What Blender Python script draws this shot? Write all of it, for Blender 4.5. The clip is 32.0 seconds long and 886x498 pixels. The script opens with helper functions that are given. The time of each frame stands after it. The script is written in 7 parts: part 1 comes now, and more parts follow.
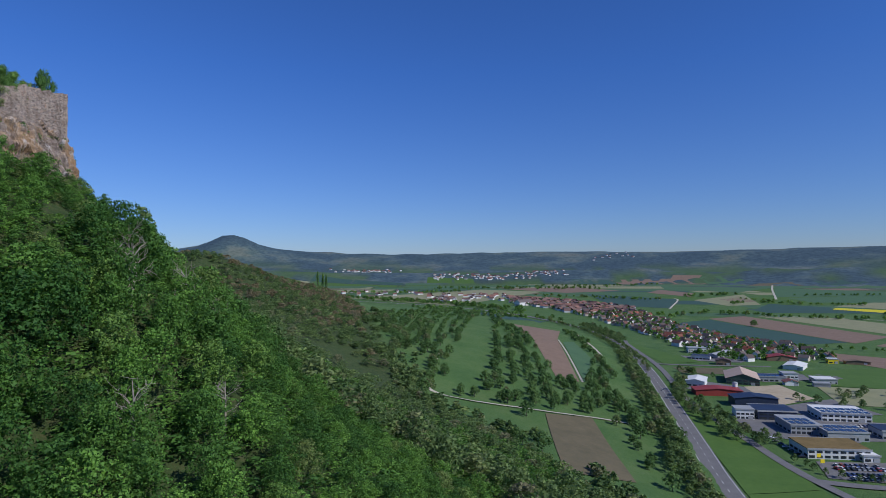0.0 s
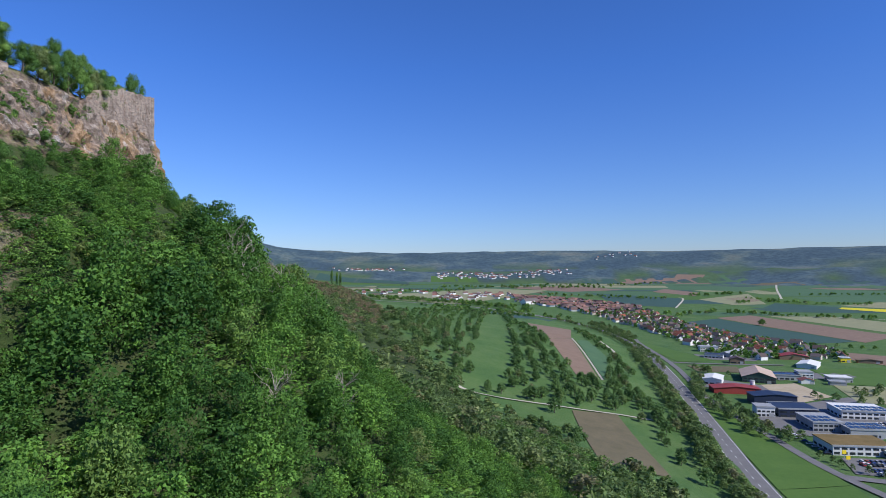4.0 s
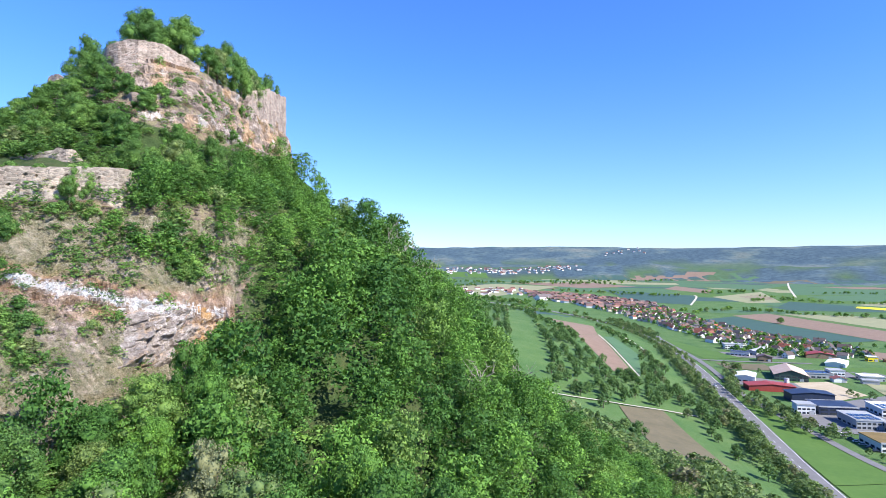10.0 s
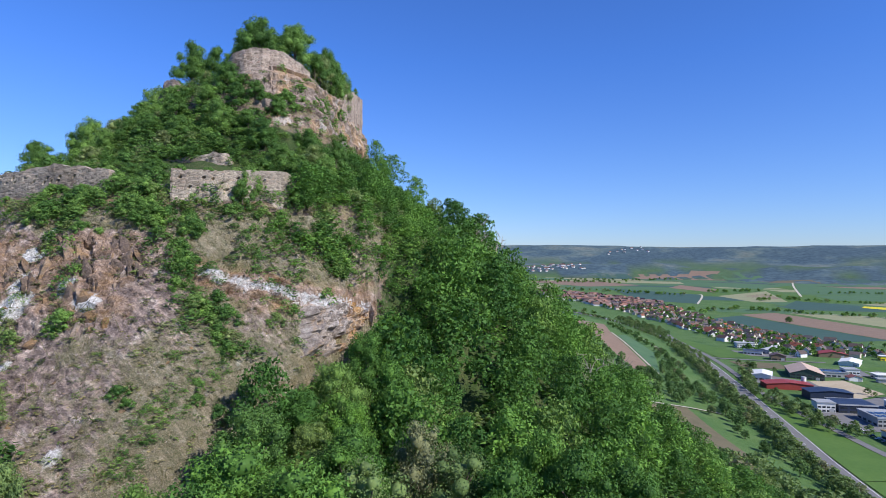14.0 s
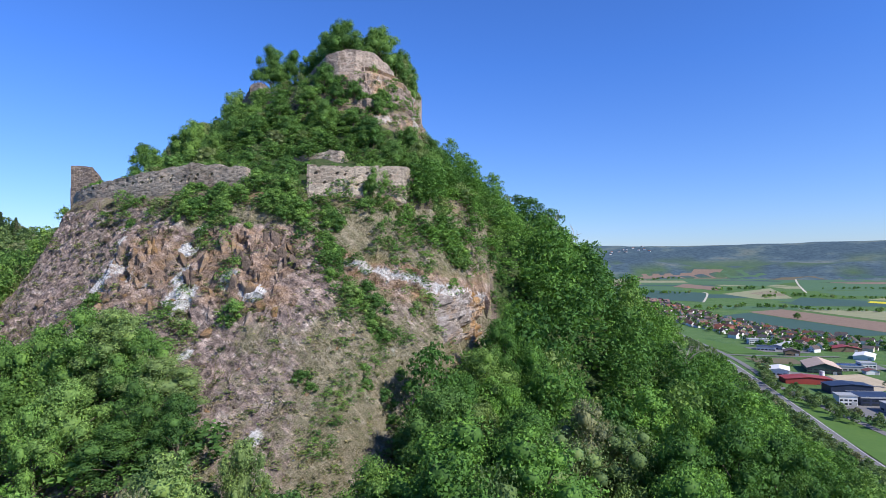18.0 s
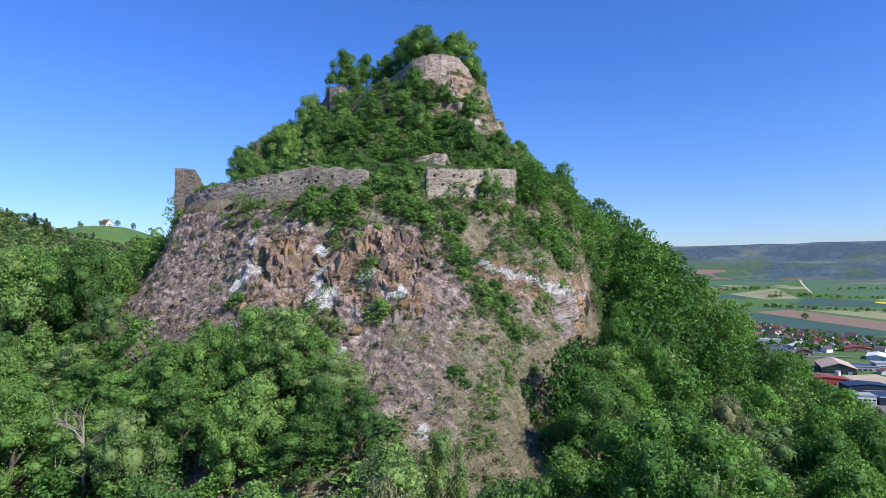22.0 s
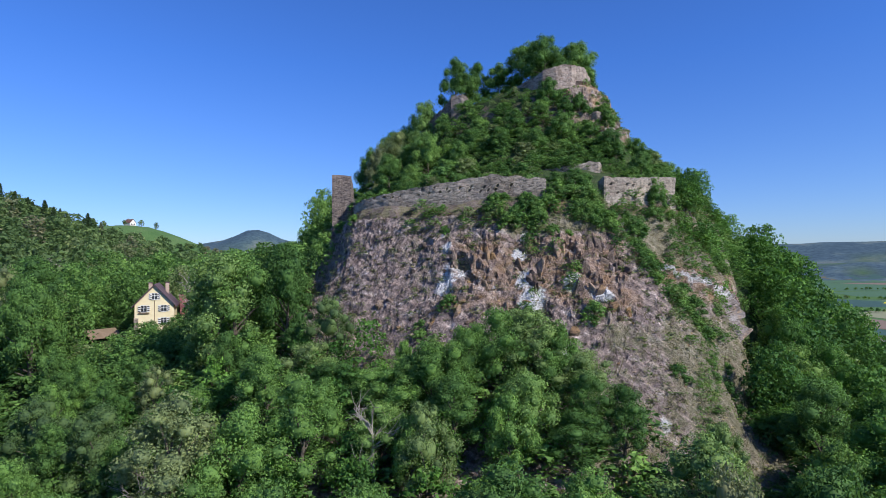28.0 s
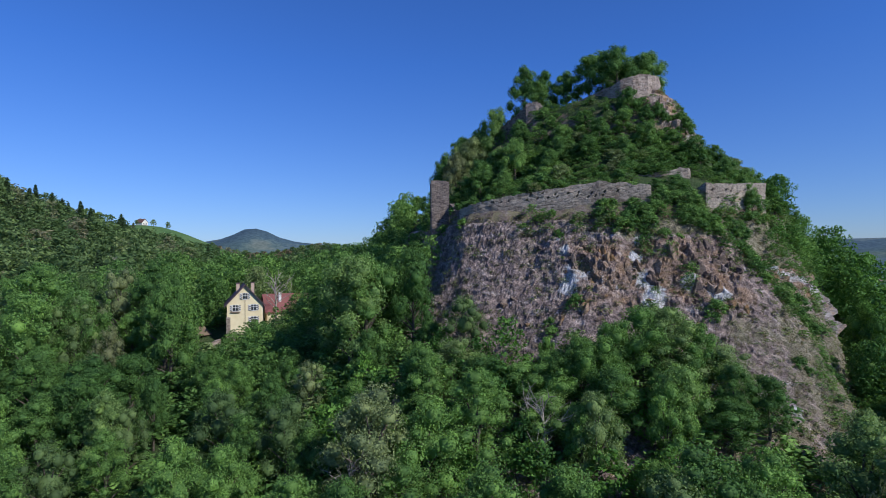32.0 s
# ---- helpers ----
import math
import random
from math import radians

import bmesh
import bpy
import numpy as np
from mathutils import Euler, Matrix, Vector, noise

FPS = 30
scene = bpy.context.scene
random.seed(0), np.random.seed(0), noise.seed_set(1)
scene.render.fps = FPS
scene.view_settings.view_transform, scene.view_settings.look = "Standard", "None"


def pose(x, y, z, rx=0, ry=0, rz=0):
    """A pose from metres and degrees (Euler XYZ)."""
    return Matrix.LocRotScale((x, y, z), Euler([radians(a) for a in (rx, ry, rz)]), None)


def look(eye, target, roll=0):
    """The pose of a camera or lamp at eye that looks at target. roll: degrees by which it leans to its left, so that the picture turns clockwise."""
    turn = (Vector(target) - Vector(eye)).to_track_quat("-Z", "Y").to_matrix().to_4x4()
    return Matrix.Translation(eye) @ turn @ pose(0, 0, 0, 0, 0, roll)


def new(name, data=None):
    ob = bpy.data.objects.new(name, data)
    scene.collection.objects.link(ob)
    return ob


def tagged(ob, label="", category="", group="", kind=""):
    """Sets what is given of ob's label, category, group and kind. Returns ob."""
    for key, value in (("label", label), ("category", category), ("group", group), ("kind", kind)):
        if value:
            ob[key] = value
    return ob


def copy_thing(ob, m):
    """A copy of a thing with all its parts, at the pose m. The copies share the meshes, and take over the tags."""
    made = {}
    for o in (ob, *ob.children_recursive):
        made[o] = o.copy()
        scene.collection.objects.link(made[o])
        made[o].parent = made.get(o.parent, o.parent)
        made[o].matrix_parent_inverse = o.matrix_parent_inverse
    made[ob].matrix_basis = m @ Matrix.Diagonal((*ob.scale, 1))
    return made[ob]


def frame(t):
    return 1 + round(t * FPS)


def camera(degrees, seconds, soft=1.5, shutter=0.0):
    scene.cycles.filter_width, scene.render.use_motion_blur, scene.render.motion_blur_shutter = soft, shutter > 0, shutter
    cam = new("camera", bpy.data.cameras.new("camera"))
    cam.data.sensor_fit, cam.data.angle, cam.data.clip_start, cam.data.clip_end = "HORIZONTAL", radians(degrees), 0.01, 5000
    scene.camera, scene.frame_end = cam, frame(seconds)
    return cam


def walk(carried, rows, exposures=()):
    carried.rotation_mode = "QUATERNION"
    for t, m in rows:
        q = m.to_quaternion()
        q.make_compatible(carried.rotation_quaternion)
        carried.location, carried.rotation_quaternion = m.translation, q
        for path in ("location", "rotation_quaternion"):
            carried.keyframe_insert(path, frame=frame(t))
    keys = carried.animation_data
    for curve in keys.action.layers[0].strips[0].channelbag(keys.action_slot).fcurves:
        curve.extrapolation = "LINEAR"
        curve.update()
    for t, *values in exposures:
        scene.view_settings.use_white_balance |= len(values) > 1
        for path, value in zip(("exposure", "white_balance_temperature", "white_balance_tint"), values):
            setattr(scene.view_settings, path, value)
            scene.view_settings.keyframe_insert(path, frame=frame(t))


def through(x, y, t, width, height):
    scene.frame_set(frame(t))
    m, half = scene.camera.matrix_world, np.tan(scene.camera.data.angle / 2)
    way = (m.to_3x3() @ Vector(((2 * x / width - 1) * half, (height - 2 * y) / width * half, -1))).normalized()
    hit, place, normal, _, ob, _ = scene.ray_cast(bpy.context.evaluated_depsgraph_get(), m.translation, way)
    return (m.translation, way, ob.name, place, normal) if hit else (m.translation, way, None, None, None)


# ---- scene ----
cam = camera(74.9, 32.0, 0.75)
PATH = [
    (0, (102.068, -90.12, 125.02), (102.083, -88.121, 125.081), -0.4),
    (0.5, (99.835, -90.676, 125.007), (99.851, -88.677, 125.067), -0.4),
    (1, (97.521, -91.315, 124.995), (97.537, -89.316, 125.053), -0.4),
    (1.5, (95.155, -91.998, 124.987), (95.171, -89.998, 125.045), -0.3),
    (2, (92.757, -92.723, 124.983), (92.773, -90.724, 125.039), -0.3),
    (2.5, (90.341, -93.423, 124.979), (90.358, -91.424, 125.036), -0.3),
    (3, (87.943, -94.047, 124.974), (87.959, -92.048, 125.031), -0.3),
    (3.5, (85.583, -94.582, 124.964), (85.597, -92.583, 125.021), -0.3),
    (5.5, (75.898, -96.744, 124.92), (75.91, -94.745, 124.976), -0.2),
    (6, (73.313, -97.177, 124.917), (73.321, -95.178, 124.971), -0.2),
    (6.5, (70.608, -97.57, 124.931), (70.614, -95.571, 124.983), -0.1),
    (7, (67.9, -97.901, 124.971), (67.904, -95.902, 125.022), -0.1),
    (7.5, (65.203, -98.217, 125.077), (65.206, -96.218, 125.126), -0.0),
    (8, (62.527, -98.428, 125.182), (62.527, -96.429, 125.228), 0.0),
    (8.5, (59.873, -98.614, 125.269), (59.871, -96.614, 125.313), 0.1),
    (9, (57.239, -98.815, 125.353), (57.234, -96.815, 125.395), 0.2),
    (9.5, (54.63, -99.098, 125.415), (54.625, -97.098, 125.457), 0.2),
    (10, (51.991, -99.524, 125.451), (51.989, -97.525, 125.49), 0.3),
    (10.5, (49.425, -99.957, 125.482), (49.422, -97.958, 125.521), 0.4),
    (11, (46.896, -100.495, 125.508), (46.894, -98.495, 125.546), 0.4),
    (11.5, (44.447, -101.131, 125.482), (44.443, -99.132, 125.519), 0.4),
    (12, (42.063, -101.817, 125.48), (42.059, -99.817, 125.516), 0.4),
    (12.5, (39.761, -102.548, 125.493), (39.757, -100.549, 125.529), 0.4),
    (13, (37.454, -103.302, 125.492), (37.449, -101.302, 125.526), 0.4),
    (13.5, (35.156, -104.103, 125.487), (35.152, -102.103, 125.519), 0.5),
    (14, (32.878, -104.856, 125.417), (32.873, -102.856, 125.448), 0.6),
    (14.5, (30.622, -105.371, 125.278), (30.617, -103.371, 125.309), 0.5),
    (16.5, (21.918, -106.317, 123.85), (21.915, -104.317, 123.896), -0.5),
    (17, (19.825, -106.712, 123.683), (19.823, -104.712, 123.729), -0.5),
    (17.5, (17.841, -107.11, 123.573), (17.839, -105.11, 123.617), -0.5),
    (18, (15.878, -107.384, 123.544), (15.875, -105.384, 123.588), -0.5),
    (18.5, (13.909, -107.605, 123.543), (13.907, -105.606, 123.587), -0.5),
    (19, (11.95, -107.823, 123.553), (11.948, -105.823, 123.596), -0.5),
    (19.5, (10.074, -108.04, 123.555), (10.071, -106.041, 123.598), -0.6),
    (20, (8.109, -108.328, 123.557), (8.105, -106.328, 123.6), -0.5),
    (20.5, (6.154, -108.622, 123.572), (6.15, -106.622, 123.615), -0.5),
    (21, (4.221, -108.922, 123.601), (4.215, -106.922, 123.644), -0.5),
    (21.5, (2.288, -109.272, 123.625), (2.282, -107.272, 123.668), -0.5),
    (22, (0.319, -109.641, 123.664), (0.313, -107.641, 123.709), -0.5),
    (22.5, (-1.606, -109.918, 123.713), (-1.612, -107.919, 123.759), -0.6),
    (23, (-3.614, -110.142, 123.799), (-3.619, -108.142, 123.844), -0.6),
    (23.5, (-5.579, -110.324, 123.848), (-5.584, -108.325, 123.894), -0.6),
    (24, (-7.579, -110.557, 123.907), (-7.584, -108.558, 123.951), -0.5),
    (24.5, (-9.561, -110.93, 123.94), (-9.57, -108.93, 123.983), -0.5),
    (25, (-11.67, -111.364, 123.977), (-11.679, -109.365, 124.021), -0.5),
    (25.5, (-13.93, -111.805, 124.014), (-13.935, -109.806, 124.059), -0.5),
    (27.5, (-22.667, -113.643, 124.392), (-22.67, -111.643, 124.435), -0.4),
    (28, (-24.827, -114.076, 124.479), (-24.834, -112.076, 124.522), -0.4),
    (28.5, (-26.937, -114.604, 124.588), (-26.952, -112.604, 124.631), -0.3),
    (29, (-29.035, -115.231, 124.707), (-29.054, -113.232, 124.749), -0.3),
    (29.5, (-31.207, -115.896, 124.829), (-31.226, -113.897, 124.871), -0.3),
    (30, (-33.42, -116.615, 124.939), (-33.436, -114.616, 124.979), -0.3),
    (30.5, (-35.649, -117.404, 125.014), (-35.657, -115.405, 125.053), -0.4),
    (31, (-37.906, -118.172, 125.08), (-37.906, -116.173, 125.118), -0.5),
    (31.5, (-40.256, -118.939, 125.131), (-40.252, -116.939, 125.167), -0.5),
    (32, (-42.655, -119.717, 125.164), (-42.648, -117.718, 125.2), -0.6),
]
EXPOSURES = [(0, -0.38, 6250, 10), (2.0, -0.24, 6341, 10), (3.5, 0.0, 6409, 10), (5.5, 0.48, 6500, 10), (7.0, 0.86, 6514, 10), (9.0, 1.16, 6532, 10), (10.5, 1.06, 6546, 10), (12.0, 0.56, 6560, 10), (14.5, 0.4, 6560, 10), (19.0, 0.51, 6560, 10), (24.0, 0.5, 6480, 10), (27.5, 0.33, 6380, 10), (29.0, 0.08, 6293, 10), (32.0, -0.12, 6120, 10)]
walk(cam, [(t, look(eye, aim, roll)) for t, eye, aim, roll in PATH], EXPOSURES)


# ---------------------------------------------------------------- light
SUN_DIR = Vector((0.78, -0.55, 0.75)).normalized()
world = bpy.data.worlds.new("sky")
scene.world = world
world.use_nodes = True
wn = world.node_tree.nodes
sky = wn.new("ShaderNodeTexSky")
sky.sky_type = "NISHITA"
sky.sun_disc = False
sky.sun_elevation = math.asin(SUN_DIR.z)
sky.sun_rotation = math.atan2(SUN_DIR.x, SUN_DIR.y)
sky.air_density, sky.dust_density, sky.ozone_density, sky.altitude = 1.0, 0.35, 4.0, 600
deep = wn.new("ShaderNodeMix")
deep.data_type, deep.blend_type = "RGBA", "MULTIPLY"
deep.inputs[0].default_value = 1.0
tint = wn.new("ShaderNodeValToRGB")
tint.color_ramp.elements[0].color, tint.color_ramp.elements[1].color = (0.86, 1.0, 1.40, 1), (0.58, 1.0, 1.80, 1)
tint.color_ramp.elements[1].position = 0.32
ways, split = wn.new("ShaderNodeTexCoord"), wn.new("ShaderNodeSeparateXYZ")
world.node_tree.links.new(ways.outputs["Generated"], split.inputs[0])
world.node_tree.links.new(split.outputs[2], tint.inputs[0])
world.node_tree.links.new(tint.outputs[0], deep.inputs[7])
world.node_tree.links.new(sky.outputs[0], deep.inputs[6])
world.node_tree.links.new(deep.outputs[2], wn["Background"].inputs[0])
wn["Background"].inputs[1].default_value = 0.082
sun = new("sun", bpy.data.lights.new("sun", "SUN"))
sun.data.energy, sun.data.angle, sun.data.color = 4.6, radians(0.55), (1.0, 0.955, 0.88)
sun.matrix_world = look(SUN_DIR * 400, (0, 0, 0))


# ---------------------------------------------------------------- materials
class Nodes:
    """Short hand for one material's nodes."""

    def __init__(self, name, rough=0.85):
        self.mat = bpy.data.materials.new(name)
        self.mat.use_nodes = True
        self.tree = self.mat.node_tree
        self.bsdf = self.tree.nodes["Principled BSDF"]
        self.bsdf.inputs["Roughness"].default_value = rough
        self.bsdf.inputs["Specular IOR Level"].default_value = 0.25

    def add(self, kind, **values):
        node = self.tree.nodes.new(kind)
        for key, value in values.items():
            node.inputs[key].default_value = value
        return node

    def link(self, a, b):
        self.tree.links.new(a, b)

    def coords(self, scale=(1, 1, 1)):
        geo = self.add("ShaderNodeNewGeometry")
        m = self.add("ShaderNodeMapping")
        m.inputs["Scale"].default_value = scale
        self.link(geo.outputs["Position"], m.inputs["Vector"])
        return m.outputs[0]

    def local(self, scale=(1, 1, 1)):
        tc = self.add("ShaderNodeTexCoord")
        m = self.add("ShaderNodeMapping")
        m.inputs["Scale"].default_value = scale
        self.link(tc.outputs["Object"], m.inputs["Vector"])
        return m.outputs[0]

    def slanted(self, degrees, scale):
        """Place, turned about the y axis and then stretched."""
        m = self.add("ShaderNodeMapping", Scale=scale)
        t = self.add("ShaderNodeMapping", Rotation=(0, radians(degrees), 0))
        self.link(self.coords(), t.inputs["Vector"])
        self.link(t.outputs[0], m.inputs["Vector"])
        return m.outputs[0]

    def noise(self, vec, scale, detail=5, rough=0.6):
        n = self.add("ShaderNodeTexNoise", Scale=scale, Detail=detail, Roughness=rough)
        self.link(vec, n.inputs["Vector"])
        return n.outputs["Fac"]

    def ramp(self, fac, stops):
        r = self.add("ShaderNodeValToRGB")
        e = r.color_ramp.elements
        while len(e) < len(stops):
            e.new(0.5)
        for el, (p, c) in zip(e, stops):
            el.position, el.color = p, (*c, 1) if len(c) == 3 else c
        self.link(fac, r.inputs[0])
        return r.outputs[0]

    def mix(self, fac, a, b, mode="MIX"):
        m = self.tree.nodes.new("ShaderNodeMix")
        m.data_type, m.blend_type = "RGBA", mode
        for sock, v in ((m.inputs[0], fac), (m.inputs[6], a), (m.inputs[7], b)):
            if isinstance(v, (int, float)):
                sock.default_value = v
            elif isinstance(v, tuple):
                sock.default_value = (*v, 1)
            else:
                self.link(v, sock)
        return m.outputs[2]

    def math(self, op, a, b=0.0, clamp=False):
        m = self.tree.nodes.new("ShaderNodeMath")
        m.operation, m.use_clamp = op, clamp
        for sock, v in ((m.inputs[0], a), (m.inputs[1], b)):
            if isinstance(v, (int, float)):
                sock.default_value = v
            else:
                self.link(v, sock)
        return m.outputs[0]

    def color(self, sock):
        self.link(sock, self.bsdf.inputs["Base Color"])
        return self

    def bump(self, fac, strength, distance):
        b = self.add("ShaderNodeBump", Strength=strength, Distance=distance)
        self.link(fac, b.inputs["Height"])
        self.link(b.outputs[0], self.bsdf.inputs["Normal"])
        return self


def speckled(name, low, high, scale=2.0, rough=0.85, bump=0.3, dist=0.05, fine=9.0, spread=(0.3, 0.7), local=False):
    """A surface that varies between two colours at two scales."""
    n = Nodes(name, rough)
    v = n.local() if local else n.coords()
    a, b = n.noise(v, scale / 6, 4), n.noise(v, scale * fine / 9, 6, 0.7)
    f = n.math("ADD", n.math("MULTIPLY", a, 0.5), n.math("MULTIPLY", b, 0.5))
    n.color(n.ramp(f, [(spread[0], low), (spread[1], high)]))
    if bump:
        n.bump(b, bump, dist)
    return n.mat


def leaf_material(name, dark, light, dry, through=0.3):
    n = Nodes(name, 0.7)
    info, geo = n.add("ShaderNodeObjectInfo"), n.add("ShaderNodeNewGeometry")
    at = n.add("ShaderNodeAttribute")
    at.attribute_name = "tint"
    tree = n.math("FRACT", n.math("ADD", info.outputs["Random"], at.outputs["Fac"]))
    c = n.ramp(tree, [(0.0, dark), (0.45, tuple(0.55 * a + 0.45 * b for a, b in zip(dark, light))), (0.85, light), (1.0, dry)])
    c = n.mix(0.8, c, n.ramp(geo.outputs["Random Per Island"], [(0.0, (0.5, 0.55, 0.5)), (0.5, (0.95, 0.96, 0.92)), (1.0, (1.5, 1.42, 1.2))]), "MULTIPLY")
    clump = n.noise(n.coords(), 0.55, 4, 0.6)
    c = n.mix(0.8, c, n.ramp(clump, [(0.32, (0.72, 0.8, 0.8)), (0.5, (1.0, 1.0, 1.0)), (0.68, (1.16, 1.16, 0.95))]), "MULTIPLY")
    n.color(c)
    tr = n.add("ShaderNodeBsdfTranslucent")
    n.link(n.mix(0.3, c, (0.14, 0.26, 0.01), "ADD"), tr.inputs[0])
    m = n.add("ShaderNodeMixShader")
    m.inputs[0].default_value = through
    n.link(n.bsdf.outputs[0], m.inputs[1])
    n.link(tr.outputs[0], m.inputs[2])
    n.link(m.outputs[0], n.tree.nodes["Material Output"].inputs[0])
    return n.mat


def rock_color(n, v):
    """Brown and grey banded volcanic rock with ochre lichen and pale broken faces."""
    big, mid, fine = n.noise(v, 0.09, 4), n.noise(v, 0.55, 6, 0.7), n.noise(v, 3.2, 6, 0.75)
    c = n.ramp(mid, [(0.28, (0.055, 0.042, 0.038)), (0.44, (0.145, 0.11, 0.09)), (0.58, (0.23, 0.18, 0.15)), (0.74, (0.40, 0.35, 0.31))])
    och = n.ramp(n.math("MULTIPLY", big, n.math("ADD", mid, 0.45)), [(0.50, (0, 0, 0)), (0.60, (1, 1, 1))])
    c = n.mix(n.math("MULTIPLY", och, 0.35), c, (0.36, 0.22, 0.11))
    return n.mix(0.6, c, n.ramp(fine, [(0.3, (0.45, 0.45, 0.45)), (0.7, (1.25, 1.25, 1.25))]), "MULTIPLY"), mid, fine


def ground_material():
    n = Nodes("ground_cover", 0.95)
    v = n.coords()
    at = n.add("ShaderNodeAttribute")
    at.attribute_name = "cover"
    sep = n.add("ShaderNodeSeparateColor")
    n.link(at.outputs["Color"], sep.inputs[0])
    rockm, grassm, farm = sep.outputs
    big, mid, fine = n.noise(v, 0.03, 4), n.noise(v, 0.4, 6, 0.7), n.noise(v, 2.5, 6, 0.75)
    floor = n.ramp(mid, [(0.3, (0.022, 0.042, 0.012)), (0.5, (0.045, 0.075, 0.022)), (0.7, (0.09, 0.095, 0.042))])
    grass = n.ramp(n.math("ADD", n.math("MULTIPLY", big, 0.6), n.math("MULTIPLY", mid, 0.4)), [(0.32, (0.05, 0.115, 0.032)), (0.5, (0.078, 0.15, 0.042)), (0.68, (0.12, 0.18, 0.062))])
    c = n.mix(grassm, floor, grass)
    rock, rmid, rfine = rock_color(n, n.coords((1, 1, 1.7)))
    dry = n.ramp(fine, [(0.3, (0.12, 0.125, 0.05)), (0.6, (0.27, 0.235, 0.13))])
    weed = n.ramp(n.noise(v, 0.9, 6, 0.7), [(0.47, (0, 0, 0)), (0.56, (1, 1, 1))])
    hill = n.mix(n.math("MULTIPLY", weed, 0.7), rock, dry)
    edge = n.math("MULTIPLY", n.math("ADD", n.math("SUBTRACT", rockm, 0.5), n.math("MULTIPLY", n.math("SUBTRACT", mid, 0.5), 1.2)), 5.0)
    c = n.mix(n.math("ADD", edge, 0.5, True), c, hill)
    # far woods and hills: aerial haze put into the colour as blue-grey
    hazy_wood = n.ramp(n.noise(v, 0.003, 7, 0.6), [(0.42, (0.050, 0.086, 0.108)), (0.52, (0.062, 0.102, 0.122)), (0.56, (0.09, 0.132, 0.135)), (0.66, (0.14, 0.162, 0.145))])
    hazy_wood = n.mix(0.7, hazy_wood, n.ramp(n.noise(v, 0.035, 4, 0.7), [(0.4, (0.6, 0.65, 0.7)), (0.5, (1, 1, 1)), (0.6, (1.3, 1.25, 1.18))]), "MULTIPLY")
    c = n.mix(farm, c, hazy_wood)
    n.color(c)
    n.bump(n.math("ADD", fine, n.math("MULTIPLY", rmid, 1.5)), 0.9, 0.35)
    return n.mat


M_GROUND = ground_material()
M_LEAF = leaf_material("spring_leaves", (0.070, 0.152, 0.042), (0.19, 0.335, 0.085), (0.21, 0.245, 0.12), 0.33)
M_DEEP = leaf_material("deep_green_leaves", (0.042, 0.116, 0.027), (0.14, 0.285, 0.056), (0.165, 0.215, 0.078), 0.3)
M_OLIVE = leaf_material("olive_spring_leaves", (0.085, 0.145, 0.054), (0.175, 0.25, 0.095), (0.215, 0.205, 0.13), 0.33)
M_ORCHARD = leaf_material("orchard_leaves", (0.075, 0.15, 0.05), (0.14, 0.24, 0.08), (0.18, 0.19, 0.10), 0.3)
M_FIR = leaf_material("fir_needles", (0.04, 0.08, 0.035), (0.085, 0.13, 0.055), (0.11, 0.12, 0.07), 0.2)
M_SHRUB = leaf_material("shrub_leaves", (0.068, 0.155, 0.04), (0.165, 0.29, 0.075), (0.205, 0.225, 0.115), 0.3)
M_BARK = speckled("bark", (0.05, 0.04, 0.03), (0.17, 0.14, 0.11), 4, local=True)
M_TILTH = speckled("olive_brown_tilth", (0.10, 0.09, 0.05), (0.17, 0.14, 0.08), 0.6, dist=0.2)
M_SOIL = speckled("ploughed_soil", (0.18, 0.12, 0.085), (0.26, 0.185, 0.13), 0.6, dist=0.2)
# both crop greens include some distance haze, pulled towards blue-grey
M_CROP = speckled("green_crop", (0.055, 0.12, 0.055), (0.09, 0.165, 0.075), 0.3)
M_TEAL = speckled("young_corn_crop", (0.036, 0.08, 0.066), (0.055, 0.108, 0.082), 0.3)
M_STRAW = speckled("pale_meadow", (0.20, 0.215, 0.11), (0.31, 0.30, 0.17), 0.3)
M_LAWN = speckled("bright_meadow", (0.055, 0.12, 0.02), (0.09, 0.165, 0.032), 0.3)
M_RAPE = speckled("rape_blossom", (0.55, 0.48, 0.02), (0.68, 0.58, 0.03), 0.5)
M_SAND = speckled("sandy_yard", (0.34, 0.27, 0.17), (0.50, 0.42, 0.30), 0.4)
M_ASPHALT = speckled("asphalt", (0.13, 0.125, 0.125), (0.21, 0.205, 0.205), 0.8, 0.9, 0.1)
M_GRAVEL = speckled("gravel_track", (0.40, 0.37, 0.29), (0.56, 0.52, 0.42), 1.0)
M_MARK = speckled("road_paint", (0.6, 0.6, 0.58), (0.78, 0.78, 0.76), 3, bump=0)


